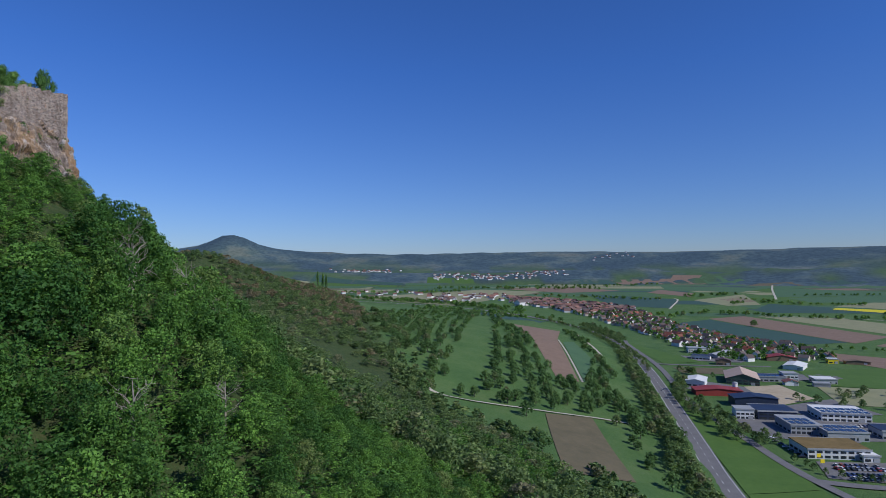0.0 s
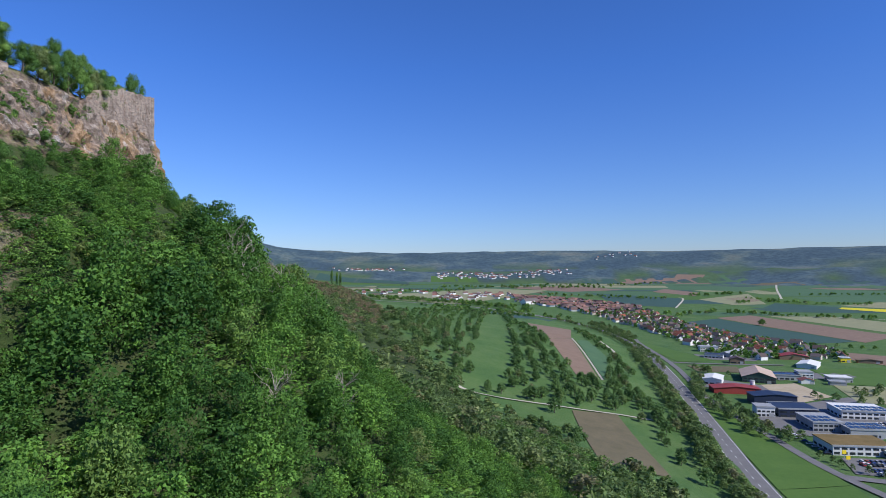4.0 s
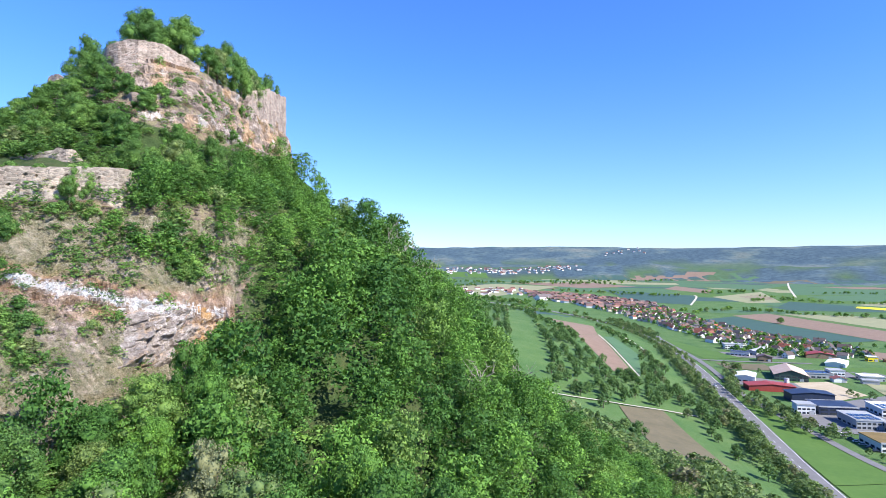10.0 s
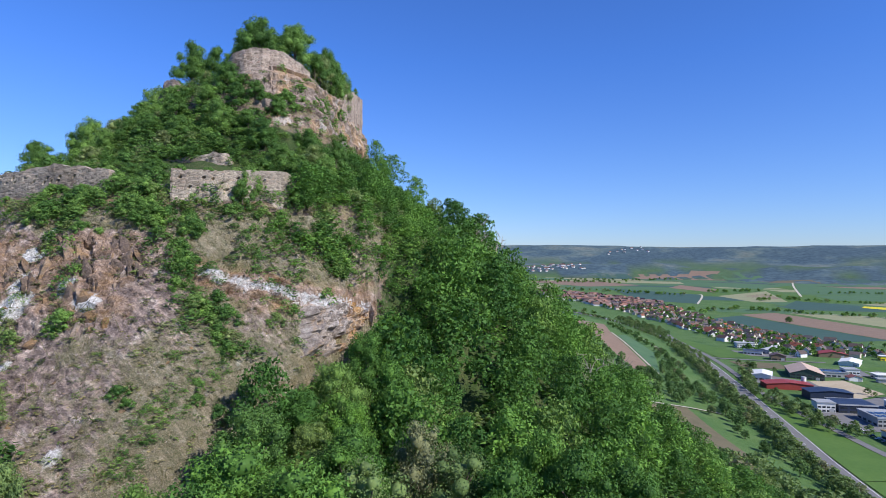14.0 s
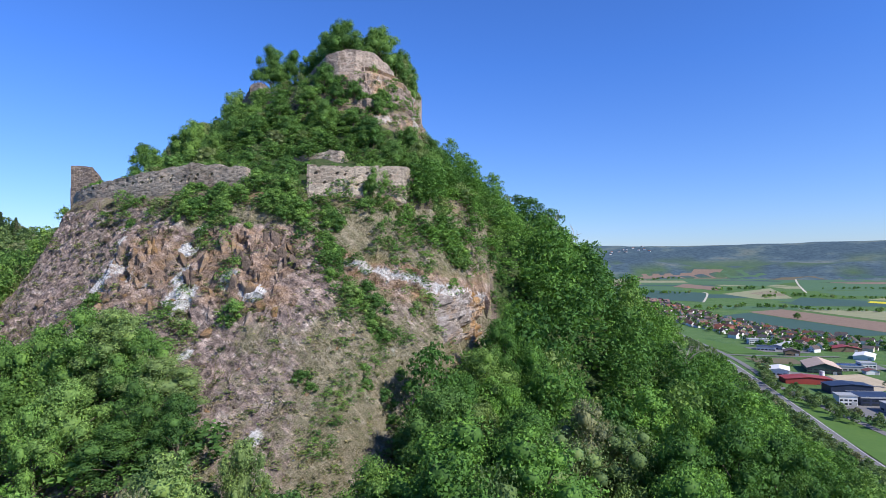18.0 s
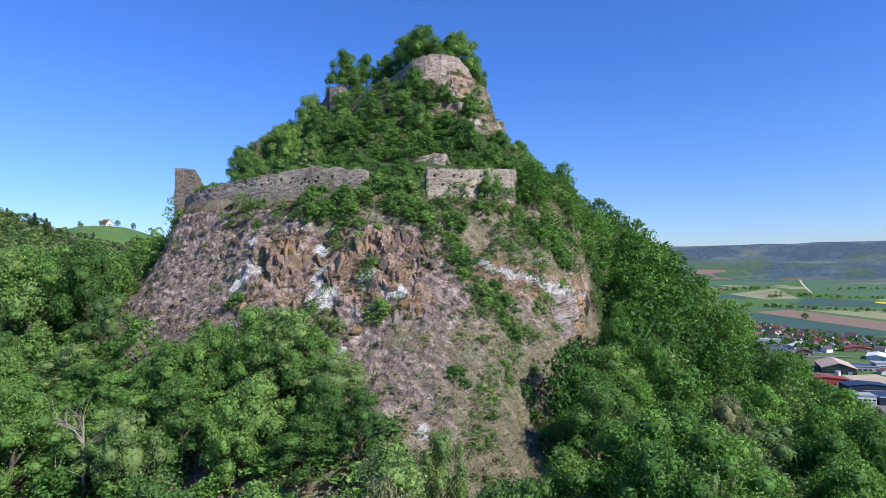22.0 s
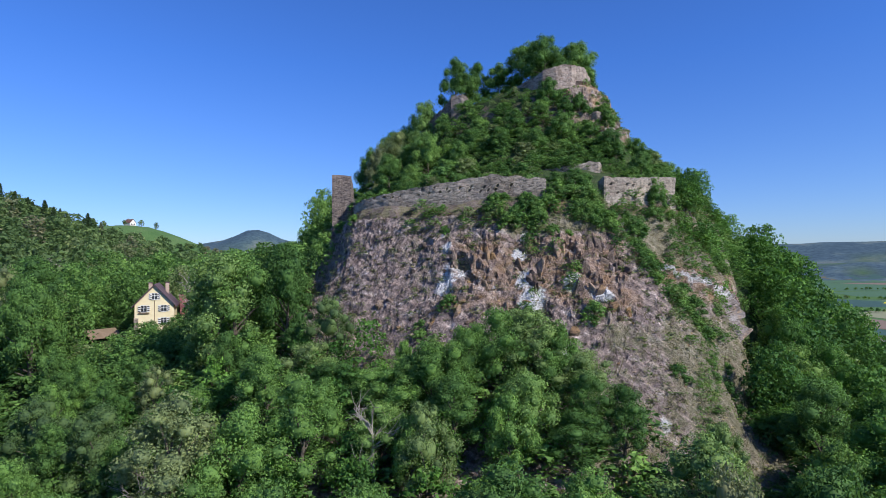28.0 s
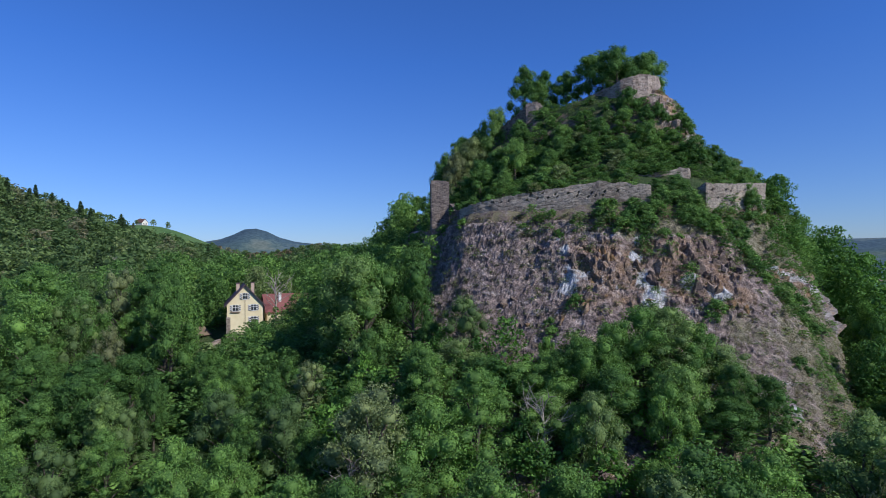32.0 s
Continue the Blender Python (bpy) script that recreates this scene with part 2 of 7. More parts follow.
def stone_material(name, joint, low, high, size=(0.45, 0.22), warm=(0.3, 0.24, 0.2)):
    """Rubble masonry: flat stones in rough courses with recessed joints."""
    n = Nodes(name, 0.92)
    v = n.coords((1 / size[0], 1 / size[0], 1 / size[1]))
    warp = n.add("ShaderNodeTexNoise", Scale=0.6, Detail=2)
    n.link(v, warp.inputs["Vector"])
    vv = n.mix(0.25, v, warp.outputs["Color"], "ADD")
    vo = n.add("ShaderNodeTexVoronoi", Scale=1.0)
    n.link(vv, vo.inputs["Vector"])
    ed = n.add("ShaderNodeTexVoronoi", Scale=1.0)
    ed.feature = "DISTANCE_TO_EDGE"
    n.link(vv, ed.inputs["Vector"])
    sep = n.add("ShaderNodeSeparateColor")
    n.link(vo.outputs["Color"], sep.inputs[0])
    p = n.coords()
    stain, grain = n.noise(p, 0.25, 5, 0.65), n.noise(p, 5, 6, 0.7)
    c = n.ramp(sep.outputs[0], [(0.0, low), (0.7, high), (1.0, warm)])
    c = n.mix(n.ramp(ed.outputs["Distance"], [(0.02, (1, 1, 1)), (0.09, (0, 0, 0))]), c, joint)
    c = n.mix(0.8, c, n.ramp(stain, [(0.3, (0.5, 0.47, 0.45)), (0.55, (1, 1, 1)), (0.75, (1.2, 1.17, 1.1))]), "MULTIPLY")
    c = n.mix(0.5, c, n.ramp(grain, [(0.3, (0.6, 0.6, 0.6)), (0.7, (1.2, 1.2, 1.2))]), "MULTIPLY")
    run = n.noise(n.coords((1, 1, 0.35)), 0.7, 6, 0.75)
    c = n.mix(0.6, c, n.ramp(run, [(0.34, (0.5, 0.46, 0.44)), (0.52, (1, 1, 1))]), "MULTIPLY")
    n.color(c)
    n.bump(n.math("ADD", n.math("MINIMUM", ed.outputs["Distance"], 0.15), n.math("MULTIPLY", grain, 0.1)), 0.9, 0.3)
    return n.mat


M_WALL = stone_material("rubble_masonry", (0.36, 0.31, 0.26), (0.19, 0.16, 0.135), (0.46, 0.395, 0.33), (0.5, 0.24), (0.38, 0.29, 0.23))
M_BASTION = stone_material("weathered_rendered_masonry", (0.36, 0.30, 0.26), (0.20, 0.155, 0.13), (0.43, 0.35, 0.30), (0.6, 0.3), (0.36, 0.25, 0.20))
M_TOWERSTONE = stone_material("dark_rubble_masonry", (0.22, 0.18, 0.16), (0.10, 0.08, 0.075), (0.25, 0.20, 0.17))


# ---------------------------------------------------------------- terrain
def hash2(ix, iy, seed=0):
    h = (ix.astype(np.int64) * 374761393 + iy.astype(np.int64) * 668265263 + seed * 974634777) & 0x7FFFFFFF
    h = ((h ^ (h >> 13)) * 1274126177) & 0x7FFFFFFF
    return ((h ^ (h >> 16)) & 0xFFFF) / 65535.0


def vnoise(x, y, seed=0):
    """Smooth value noise from -1 to 1, one cell a unit."""
    ix, iy = np.floor(x), np.floor(y)
    fx, fy = x - ix, y - iy
    fx, fy = fx * fx * (3 - 2 * fx), fy * fy * (3 - 2 * fy)
    a, b = hash2(ix, iy, seed), hash2(ix + 1, iy, seed)
    c, d = hash2(ix, iy + 1, seed), hash2(ix + 1, iy + 1, seed)
    return 2 * ((a * (1 - fx) + b * fx) * (1 - fy) + (c * (1 - fx) + d * fx) * fy) - 1


def fbm(x, y, seed=0, octaves=4):
    total, amp = 0, 1.0
    for n in range(octaves):
        total = total + amp * vnoise(x * 2**n, y * 2**n, seed + n)
        amp *= 0.5
    return total / 1.9


def rounded(points, times=2):
    p = np.array(points, float)
    for _ in range(times):
        q = np.roll(p, -1, 0)
        p = np.stack([0.75 * p + 0.25 * q, 0.25 * p + 0.75 * q], 1).reshape(-1, 2)
    return p


def signed(x, y, poly):
    """Distance to the outline of a polygon, positive inside."""
    best = np.full(x.shape, 1e18)
    inside = np.zeros(x.shape, bool)
    for (ax, ay), (bx, by) in zip(poly, np.roll(poly, -1, 0)):
        dx, dy = bx - ax, by - ay
        t = np.clip(((x - ax) * dx + (y - ay) * dy) / (dx * dx + dy * dy + 1e-9), 0, 1)
        best = np.minimum(best, (x - ax - t * dx) ** 2 + (y - ay - t * dy) ** 2)
        cross = (ay > y) != (by > y)
        inside ^= cross & (x < dx * (y - ay) / (dy if abs(dy) > 1e-9 else 1e-9) + ax)
    return np.where(inside, 1, -1) * np.sqrt(best)


def mapped(x, y):
    """From the flat map of the valley to the ground: the plain rises gently towards the hill."""
    x, y = np.asarray(x, float), np.asarray(y, float)
    r = np.hypot(x, y)
    k = np.where(r < 1500, (119 + 9 * np.clip((r - 600) / 500, 0, 1)) / 130, 0.985 - 0.02 * np.clip((r - 1500) / 1400, 0, 1))
    k = np.where(y > 0, k, 1)
    return 88 + (x - 88) * k, -94 + (y + 94) * k


# contour lines of the castle hill and the spur behind it: height and outline
CONTOURS = [
    (9, [(250, -700), (212, -100), (233, 125), (256, 265), (300, 465), (334, 628), (350, 830), (320, 1120), (150, 1500), (-500, 1900), (-2600, 2300), (-2600, -700)]),
    (36, [(90, -700), (120, -250), (165, -100), (174, 40), (152, 160), (118, 250), (122, 310), (165, 430), (228, 640), (205, 880), (100, 1150), (-500, 1500), (-2400, 1800), (-2400, -600)]),
    (60, [(-20, -500), (50, -180), (98, -105), (118, -40), (116, 40), (92, 125), (64, 220), (44, 303), (50, 390), (60, 600), (20, 800), (-30, 950), (-500, 1250), (-2200, 1400), (-2200, -400)]),
    (90, [(-1500, -110), (-300, -105), (-130, -92), (-80, -78), (-48, -72), (-15, -76), (12, -72), (34, -55), (56, -36), (76, 0), (74, 30), (64, 62), (42, 130), (12, 225), (-25, 400), (-40, 600), (-70, 770), (-200, 860), (-500, 900), (-1500, 950)]),
    (105, [(-240, -30), (-140, -28), (-95, -30), (-66, -38), (-46, -49), (-22, -55), (-4, -58), (11, -48), (16.4, -36.5), (20.4, -28), (27, -20), (44, -12), (60, 14), (57, 34), (47, 64), (24, 122), (-8, 200), (-80, 280), (-200, 330), (-260, 150)]),
    (112, [(-62, -12), (-50, -29), (-41, -38), (-28, -46), (-8, -50), (8, -44.5), (14.5, -37), (16.8, -29.5), (20.5, -19.5), (34, -10), (52, 18), (49, 36), (38, 64), (20, 104), (-20, 150), (-60, 150), (-74, 40)]),
    (120, [(-51, -8), (-44, -24.5), (-38, -32.5), (-28, -38), (-14, -41.5), (-4, -42.5), (7, -37), (16.4, -28), (20.2, -19.5), (30, -8), (42, 22), (40, 38), (30, 60), (15, 92), (-12, 108), (-50, 120), (-62, 40)]),
    (132.3, [(-41.5, -7), (-38.6, -21.8), (-34.5, -25.6), (-25, -29), (-14, -32.5), (-2, -32.5), (11, -26.5), (17, -18), (24, -5), (31, 25), (29, 40), (22, 62), (8, 84), (-25, 86), (-48, 60), (-51, 10)]),
    (135, [(-38.5, -6), (-35, -19), (-26, -25.6), (-14, -28.5), (-2, -29.5), (9.5, -24), (15, -16), (21, -3), (27, 26), (25, 40), (18.5, 58), (7, 76), (-25, 78), (-44, 55), (-47, 10)]),
    (140, [(-28, -6), (-18, -16), (-8, -19), (2, -18), (9, -13), (15.5, 2), (21, 30), (17.5, 52), (5, 69), (-20, 62), (-36, 45), (-38, 12)]),
    (149, [(-20, -1), (-10, -9), (2, -9), (7.5, -4.5), (10, 5), (11.5, 25), (12.5, 50), (8, 60), (-8, 56), (-20, 38), (-29, 22), (-28, 8)]),
    (156.5, [(-16, 3), (-8, -2.2), (1.5, -3.2), (5.4, 0), (8.2, 8), (10, 25), (11, 50), (7, 57), (-4, 53), (-14, 36), (-24, 22), (-23, 9)]),
    (161, [(-10, 7), (-4.5, 1.8), (1.5, 1.8), (4.4, 5), (7.0, 12), (8, 30), (7, 47), (-3, 46), (-8, 32), (-14, 18)]),
]
OUTLINES = [(z, rounded(p)) for z, p in CONTOURS]


def height(x, y, rough=True):
    """The height of the ground."""
    x, y = np.asarray(x, float), np.asarray(y, float)
    shape = x.shape
    x, y = x.ravel(), y.ravel()
    near = np.exp(-(((x + 5) / 75) ** 2 + ((y - 10) / 85) ** 2) ** 2) if rough else 0 * x
    wx, wy = x + near * (2.2 * fbm(x / 11, y / 11, 3) + 0.35 * vnoise(x / 2.6, y / 2.6, 5)), y + near * (2.2 * fbm(x / 11, y / 11, 9) + 0.35 * vnoise(x / 2.6, y / 2.6, 6))
    # plain of the valley, and the far hills
    r = np.hypot(x, np.maximum(y, 0))
    z = 6 - 9 * np.clip((r - 600) / 500, 0, 1) + 36 * np.clip((r - 1300) / 2000, 0, 1) ** 1.2
    rise = np.clip((r - 3100) / 1650, 0, 1)
    z = z + (rise**1.7 * 206 + np.sqrt(rise) * (18 * fbm(x / 700, y / 700, 21) + 7 * vnoise(x / 160, y / 160, 22)))
    z = z + 62 * np.clip(1 - np.abs(r - 3500 - 130 * fbm(x / 600, y / 600, 25)) / 420, 0, 1) ** 1.5 * np.clip(0.55 + 0.9 * vnoise(x / 650 + 0.3, y / 900, 26), 0, 1)
    outer, last = None, None
    for level, line in OUTLINES:
        d = signed(wx, wy, line)
        if outer is None:
            z = np.where(d > 0, level, z + (level - z) * np.exp(np.minimum(d, 0) / 25.0))
        else:
            t = np.clip(outer / (outer + np.maximum(-d, 0) + 1e-6), 0, 1)
            z = np.where(outer > 0, np.where(d > 0, level, last + (level - last) * t), z)
        outer, last = d, level
    z = z + np.where(outer > 0, np.minimum(outer * 0.3, 2.0), 0)
    # wooded hill to the west, meadow hill behind the house
    z = z + 74 * np.exp(-(((x + 345) / 135) ** 2 + ((y - 160) / 150) ** 2))
    z = z + 74 * np.exp(-(((x + 408) / 125) ** 2 + ((y - 575) / 110) ** 2)) + 34 * np.exp(-(((x + 240) / 120) ** 2 + ((y - 820) / 150) ** 2))
    # shoulder that runs down from the meadow hill to the poplars
    z = z + 42 * np.exp(-(((x + 175) / 78) ** 2 + ((y - 590) / 110) ** 2))
    z = z - 4.2 * np.exp(-(((x + 89) / 13) ** 2 + ((y + 1) / 10) ** 2))
    # cone mountain on the skyline
    c = np.hypot(x + 1500, (y - 4350) * 0.8)
    z = z + 62 * np.exp(-((c / 165) ** 2.8)) + 62 * np.exp(-((c / 330) ** 2)) + 40 * np.exp(-((c / 700) ** 2))
    # ribs and ledges of the quarry face
    face = near * np.clip((132 - z) / 3, 0, 1) * np.clip((z - 98) / 6, 0, 1) * np.clip((24 - x) / 4, 0, 1) * np.clip((-y - 6) / 8, 0, 1)
    rib = 1 - np.abs(vnoise(x / 3.1 + 0.4 * vnoise(x / 5, y / 5, 51), y / 8.0, 52))
    z = z + face * (0.3 * (rib**2 - 0.45) * (0.4 + 0.6 * np.clip((z - 112) / 6, 0, 1)) + 0.15 * vnoise(x / 1.3, y / 1.6, 53) + 0.9 * fbm(x / 6, y / 4, 54))
    z = z + near * 0.2 * fbm(x / 2.1, y / 2.1, 31) + (1 - near) * 0.8 * fbm(x / 40, y / 40, 33) * np.clip((z - 2) / 20, 0, 1)
    return z.reshape(shape)


def axis_steps(lo, hi, fine, grow, start, end):
    """Even steps from lo to hi, then ever wider ones out to start and end."""
    mid = list(np.arange(lo, hi + fine / 2, fine))
    out, step = [mid[-1]], fine
    while out[-1] < end:
        step *= grow
        out.append(out[-1] + step)
    back, step = [mid[0]], fine
    while back[-1] > start:
        step *= grow
        back.append(back[-1] - step)
    return np.array(back[:0:-1] + mid + out[1:])


GX = axis_steps(-58, 30, 0.65, 1.06, -5200, 5200)
GY = axis_steps(-60, 58, 0.65, 1.06, -1600, 4900)
GZ = height(*np.meshgrid(GX, GY))


def on_ground(x, y):
    """Height of the built ground at a place."""
    x, y = np.asarray(x, float), np.asarray(y, float)
    i = np.clip(np.searchsorted(GX, x) - 1, 0, len(GX) - 2)
    j = np.clip(np.searchsorted(GY, y) - 1, 0, len(GY) - 2)
    u, w = (x - GX[i]) / (GX[i + 1] - GX[i]), (y - GY[j]) / (GY[j + 1] - GY[j])
    return (GZ[j, i] * (1 - u) + GZ[j, i + 1] * u) * (1 - w) + (GZ[j + 1, i] * (1 - u) + GZ[j + 1, i + 1] * u) * w


def mesh_from(name, verts, faces, material, smooth=False):
    """A mesh from an array of places and an array of triangles or quads."""
    me = bpy.data.meshes.new(name)
    verts, faces = np.asarray(verts, np.float32), np.asarray(faces, np.int32)
    me.vertices.add(len(verts))
    me.vertices.foreach_set("co", verts.ravel())
    k = faces.shape[1]
    me.loops.add(faces.size)
    me.loops.foreach_set("vertex_index", faces.ravel())
    me.polygons.add(len(faces))
    me.polygons.foreach_set("loop_start", np.arange(0, faces.size, k, dtype=np.int32))
    me.polygons.foreach_set("loop_total", np.full(len(faces), k, np.int32))
    me.polygons.foreach_set("use_smooth", np.full(len(faces), smooth))
    me.update(calc_edges=True)
    me.validate()
    if material:
        me.materials.append(material)
    return me


def grid_faces(nx, ny):
    a = (np.arange(ny - 1)[:, None] * nx + np.arange(nx - 1)[None]).ravel()
    return np.stack([a, a + 1, a + nx + 1, a + nx], 1)


def step(a, b, v):
    t = np.clip((v - a) / (b - a), 0, 1)
    return t * t * (3 - 2 * t)


FOREST_EDGE = rounded([(118, -260), (150, -120), (155, -40), (166, 60), (164, 150), (150, 186), (122, 222), (86, 248), (72, 310), (62, 360), (45, 450), (20, 560), (-10, 690), (-60, 780), (-160, 820), (-330, 700), (-380, 420), (-620, 300), (-640, -260)])


def build_ground():
    x, y = np.meshgrid(GX, GY)
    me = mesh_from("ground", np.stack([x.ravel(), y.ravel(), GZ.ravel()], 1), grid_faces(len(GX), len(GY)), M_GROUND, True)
    gy, gx = np.gradient(GZ, GY, GX)
    slope = np.hypot(gx, gy)
    r = np.hypot(x, np.maximum(y, 0))
    front = step(8, -16, y - 0.55 * np.maximum(x - 4, 0)) * step(28, 20, x) * step(-72, -60, x)
    rock = front * step(88, 97, GZ) * step(136, 131, GZ)
    upper = step(1.0, 1.6, slope) * step(143, 148, GZ)
    rock = np.clip(np.maximum(rock, upper), 0, 1)
    forest = signed(x.ravel(), y.ravel(), FOREST_EDGE).reshape(x.shape)
    grass = step(10, -14, forest) * step(3000, 2500, r)
    grass = np.maximum(grass, step(130, 90, np.hypot(x + 408, y - 575)))
    # mask by distance for the painted haze, broken up by field patches
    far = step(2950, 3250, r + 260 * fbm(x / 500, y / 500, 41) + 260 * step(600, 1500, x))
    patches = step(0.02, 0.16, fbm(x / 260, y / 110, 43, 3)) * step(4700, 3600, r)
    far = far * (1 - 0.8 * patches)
    grass = np.maximum(grass, patches * step(2500, 2700, r) * 0.7)
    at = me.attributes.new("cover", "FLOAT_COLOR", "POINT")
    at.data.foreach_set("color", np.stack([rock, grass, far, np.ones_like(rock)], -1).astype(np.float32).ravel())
    return tagged(new("ground", me), "green valley plain rising to a wooded rocky hill", "ground", kind="structure")


build_ground()


def drape_quad(name, corners, material, label, up=0.35, cell=14, flat=True):
    """A patch of land between four corners, laid on the ground; flat: the corners are those of the valley's map."""
    a, b, c, d = (np.array(mapped(*p) if flat else p, float) for p in corners)
    nu = max(2, int(max(np.hypot(*(b - a)), np.hypot(*(c - d))) / cell))
    nv = max(2, int(max(np.hypot(*(d - a)), np.hypot(*(c - b))) / cell))
    u, v = np.meshgrid(np.linspace(0, 1, nu + 1), np.linspace(0, 1, nv + 1))
    p = ((1 - u) * (1 - v))[..., None] * a + (u * (1 - v))[..., None] * b + (u * v)[..., None] * c + ((1 - u) * v)[..., None] * d
    p = p.reshape(-1, 2)
    z = on_ground(p[:, 0], p[:, 1]) + up
    me = mesh_from(name, np.column_stack([p, z]), grid_faces(nu + 1, nv + 1), material, True)
    return tagged(new(name, me), label, "field", kind="structure")


def open_line(points, times=3):
    p = np.array(points, float)
    for _ in range(times):
        a, b = p[:-1], p[1:]
        p = np.vstack([p[:1], np.stack([0.75 * a + 0.25 * b, 0.25 * a + 0.75 * b], 1).reshape(-1, 2), p[-1:]])
    return p


def sampled(line, every):
    seg = np.hypot(*np.diff(line, axis=0).T)
    s = np.r_[0, np.cumsum(seg)]
    t = np.linspace(0, s[-1], max(2, int(s[-1] / every) + 1))
    return np.column_stack([np.interp(t, s, line[:, 0]), np.interp(t, s, line[:, 1])]), t


def ribbon(name, points, width, material, label, up=0.5, offset=0.0, every=12, category="road", dash=None, parent=None, flat=True):
    """A strip of road along a line; dash: (length, gap) for broken paint."""
    line = open_line(points)
    p, t = sampled(np.column_stack(mapped(*line.T)) if flat else line, every)
    d = np.gradient(p, axis=0)
    d /= np.hypot(*d.T)[:, None]
    side = np.column_stack([d[:, 1], -d[:, 0]])
    left, right = p + side * (offset - width / 2), p + side * (offset + width / 2)
    z = on_ground(p[:, 0], p[:, 1]) + up
    n = len(p)
    v = np.vstack([np.column_stack([left, z]), np.column_stack([right, z])])
    i = np.arange(n - 1)
    f = np.stack([i, i + n, i + n + 1, i + 1], 1)
    if dash:
        f = f[(t[:-1] % sum(dash)) < dash[0]]
    ob = new(name, mesh_from(name, v, f, material))
    if parent:
        ob.parent = parent
        return ob
    return tagged(ob, label, category, kind="structure")


ROAD = [(205, -160), (232, 60), (262, 231), (286, 320), (339, 534), (374, 703), (396, 891), (400, 1073), (375, 1260), (292, 1493), (120, 1750), (-200, 1990), (-700, 2200)]
main_road = ribbon("road", ROAD, 12.5, M_ASPHALT, "grey asphalt main road through the valley")
ribbon("centre_line", ROAD, 0.3, M_MARK, "", 0.56, 0, 4, dash=(4, 8), parent=main_road)
ribbon("edge_line", ROAD, 0.3, M_MARK, "", 0.56, -5.4, parent=main_road)
ribbon("edge_line", ROAD, 0.3, M_MARK, "", 0.56, 5.4, parent=main_road)


# ---------------------------------------------------------------- trees
def leaf_cloud(rng, lobes, count, size, up=0.35, flat=0.6):
    """Small leaf sprays on the outside of overlapping lobes: places, and directions that follow the lobes' round shape."""
    lobes = np.asarray(lobes, float)
    w = lobes[:, 3] ** 2
    k = rng.choice(len(lobes), count, p=w / w.sum())
    d = rng.normal(size=(count, 3))
    d[:, 2] += up
    d /= np.linalg.norm(d, axis=1)[:, None]
    r = lobes[k, 3] * rng.uniform(0.7, 1.12, count) * np.where(rng.random(count) < 0.06, 1.25, 1.0)
    p = lobes[k, :3] + d * r[:, None] * [1, 1, 0.85]
    nrm = d + rng.normal(size=(count, 3)) * flat
    nrm /= np.linalg.norm(nrm, axis=1)[:, None]
    u = np.cross(nrm, rng.normal(size=(count, 3)))
    u /= np.linalg.norm(u, axis=1)[:, None]
    v = np.cross(nrm, u)
    s = size * rng.uniform(0.6, 1.35, count)[:, None]
    spray = np.stack([p - u * s, p + u * s * 0.7 - v * s * 0.72 - nrm * s * 0.1, p + u * s * 0.8 + v * s * 0.72 + nrm * s * 0.1], 1)
    soft = d * 0.5 + nrm * 0.7
    soft /= np.linalg.norm(soft, axis=1)[:, None]
    return spray.reshape(-1, 3), np.repeat(soft, 3, 0)


def tufts(rng, lobes, each):
    """Smaller lobes over the outside of each lobe."""
    out = []
    for x, y, z, r in lobes:
        for _ in range(each):
            d = rng.normal(size=3) + [0, 0, 0.5]
            d /= np.linalg.norm(d)
            out.append((x + d[0] * r * 0.72, y + d[1] * r * 0.72, z + d[2] * r * 0.62, r * rng.uniform(0.34, 0.58)))
    return out


def crown_lobes(rng, h, w, kind):
    """Lobes of a crown of height h and half width w, whose trunk starts at 0."""
    if kind == "tall":
        n, low = 22, 0.2
    elif kind == "bush":
        n, low = 15, 0.1
    else:
        n, low = 19, 0.24
    lobes = [(0, 0, h * 0.58, w * 0.6), (0, 0, h * 0.8, w * 0.4)]
    for i in range(n):
        t = (i + rng.uniform(0, 1)) / n
        zz = h * (low + (0.9 - low) * t)
        env = w * np.sqrt(max(0.08, 1 - ((t - 0.38) / 0.66) ** 2))
        a = i * 2.4 + rng.uniform(-0.5, 0.5)
        r = w * rng.uniform(0.2, 0.38)
        rad = max(0, env - r * 0.75) * rng.uniform(0.7, 1.1)
        lobes.append((np.cos(a) * rad, np.sin(a) * rad, zz, r))
    return lobes


def tube(points, radii, sides=6):
    """A tapered limb."""
    pts = np.array(points, float)
    vs, fs = [], []
    for i, (p, r) in enumerate(zip(pts, radii)):
        d = pts[min(i + 1, len(pts) - 1)] - pts[max(i - 1, 0)]
        d /= np.linalg.norm(d)
        u = np.cross(d, (0.3, 1, 0.1))
        u /= np.linalg.norm(u)
        w = np.cross(d, u)
        for a in np.arange(sides) * 2 * np.pi / sides:
            vs.append(p + (u * np.cos(a) + w * np.sin(a)) * r)
        if i:
            o = (i - 1) * sides
            fs += [(o + k, o + (k + 1) % sides, o + sides + (k + 1) % sides, o + sides + k) for k in range(sides)]
    return np.array(vs), np.array(fs)


def joined(parts):
    vs, fs, o = [], [], 0
    for v, f in parts:
        vs.append(v)
        fs.append(f + o)
        o += len(v)
    return np.vstack(vs), np.vstack(fs)


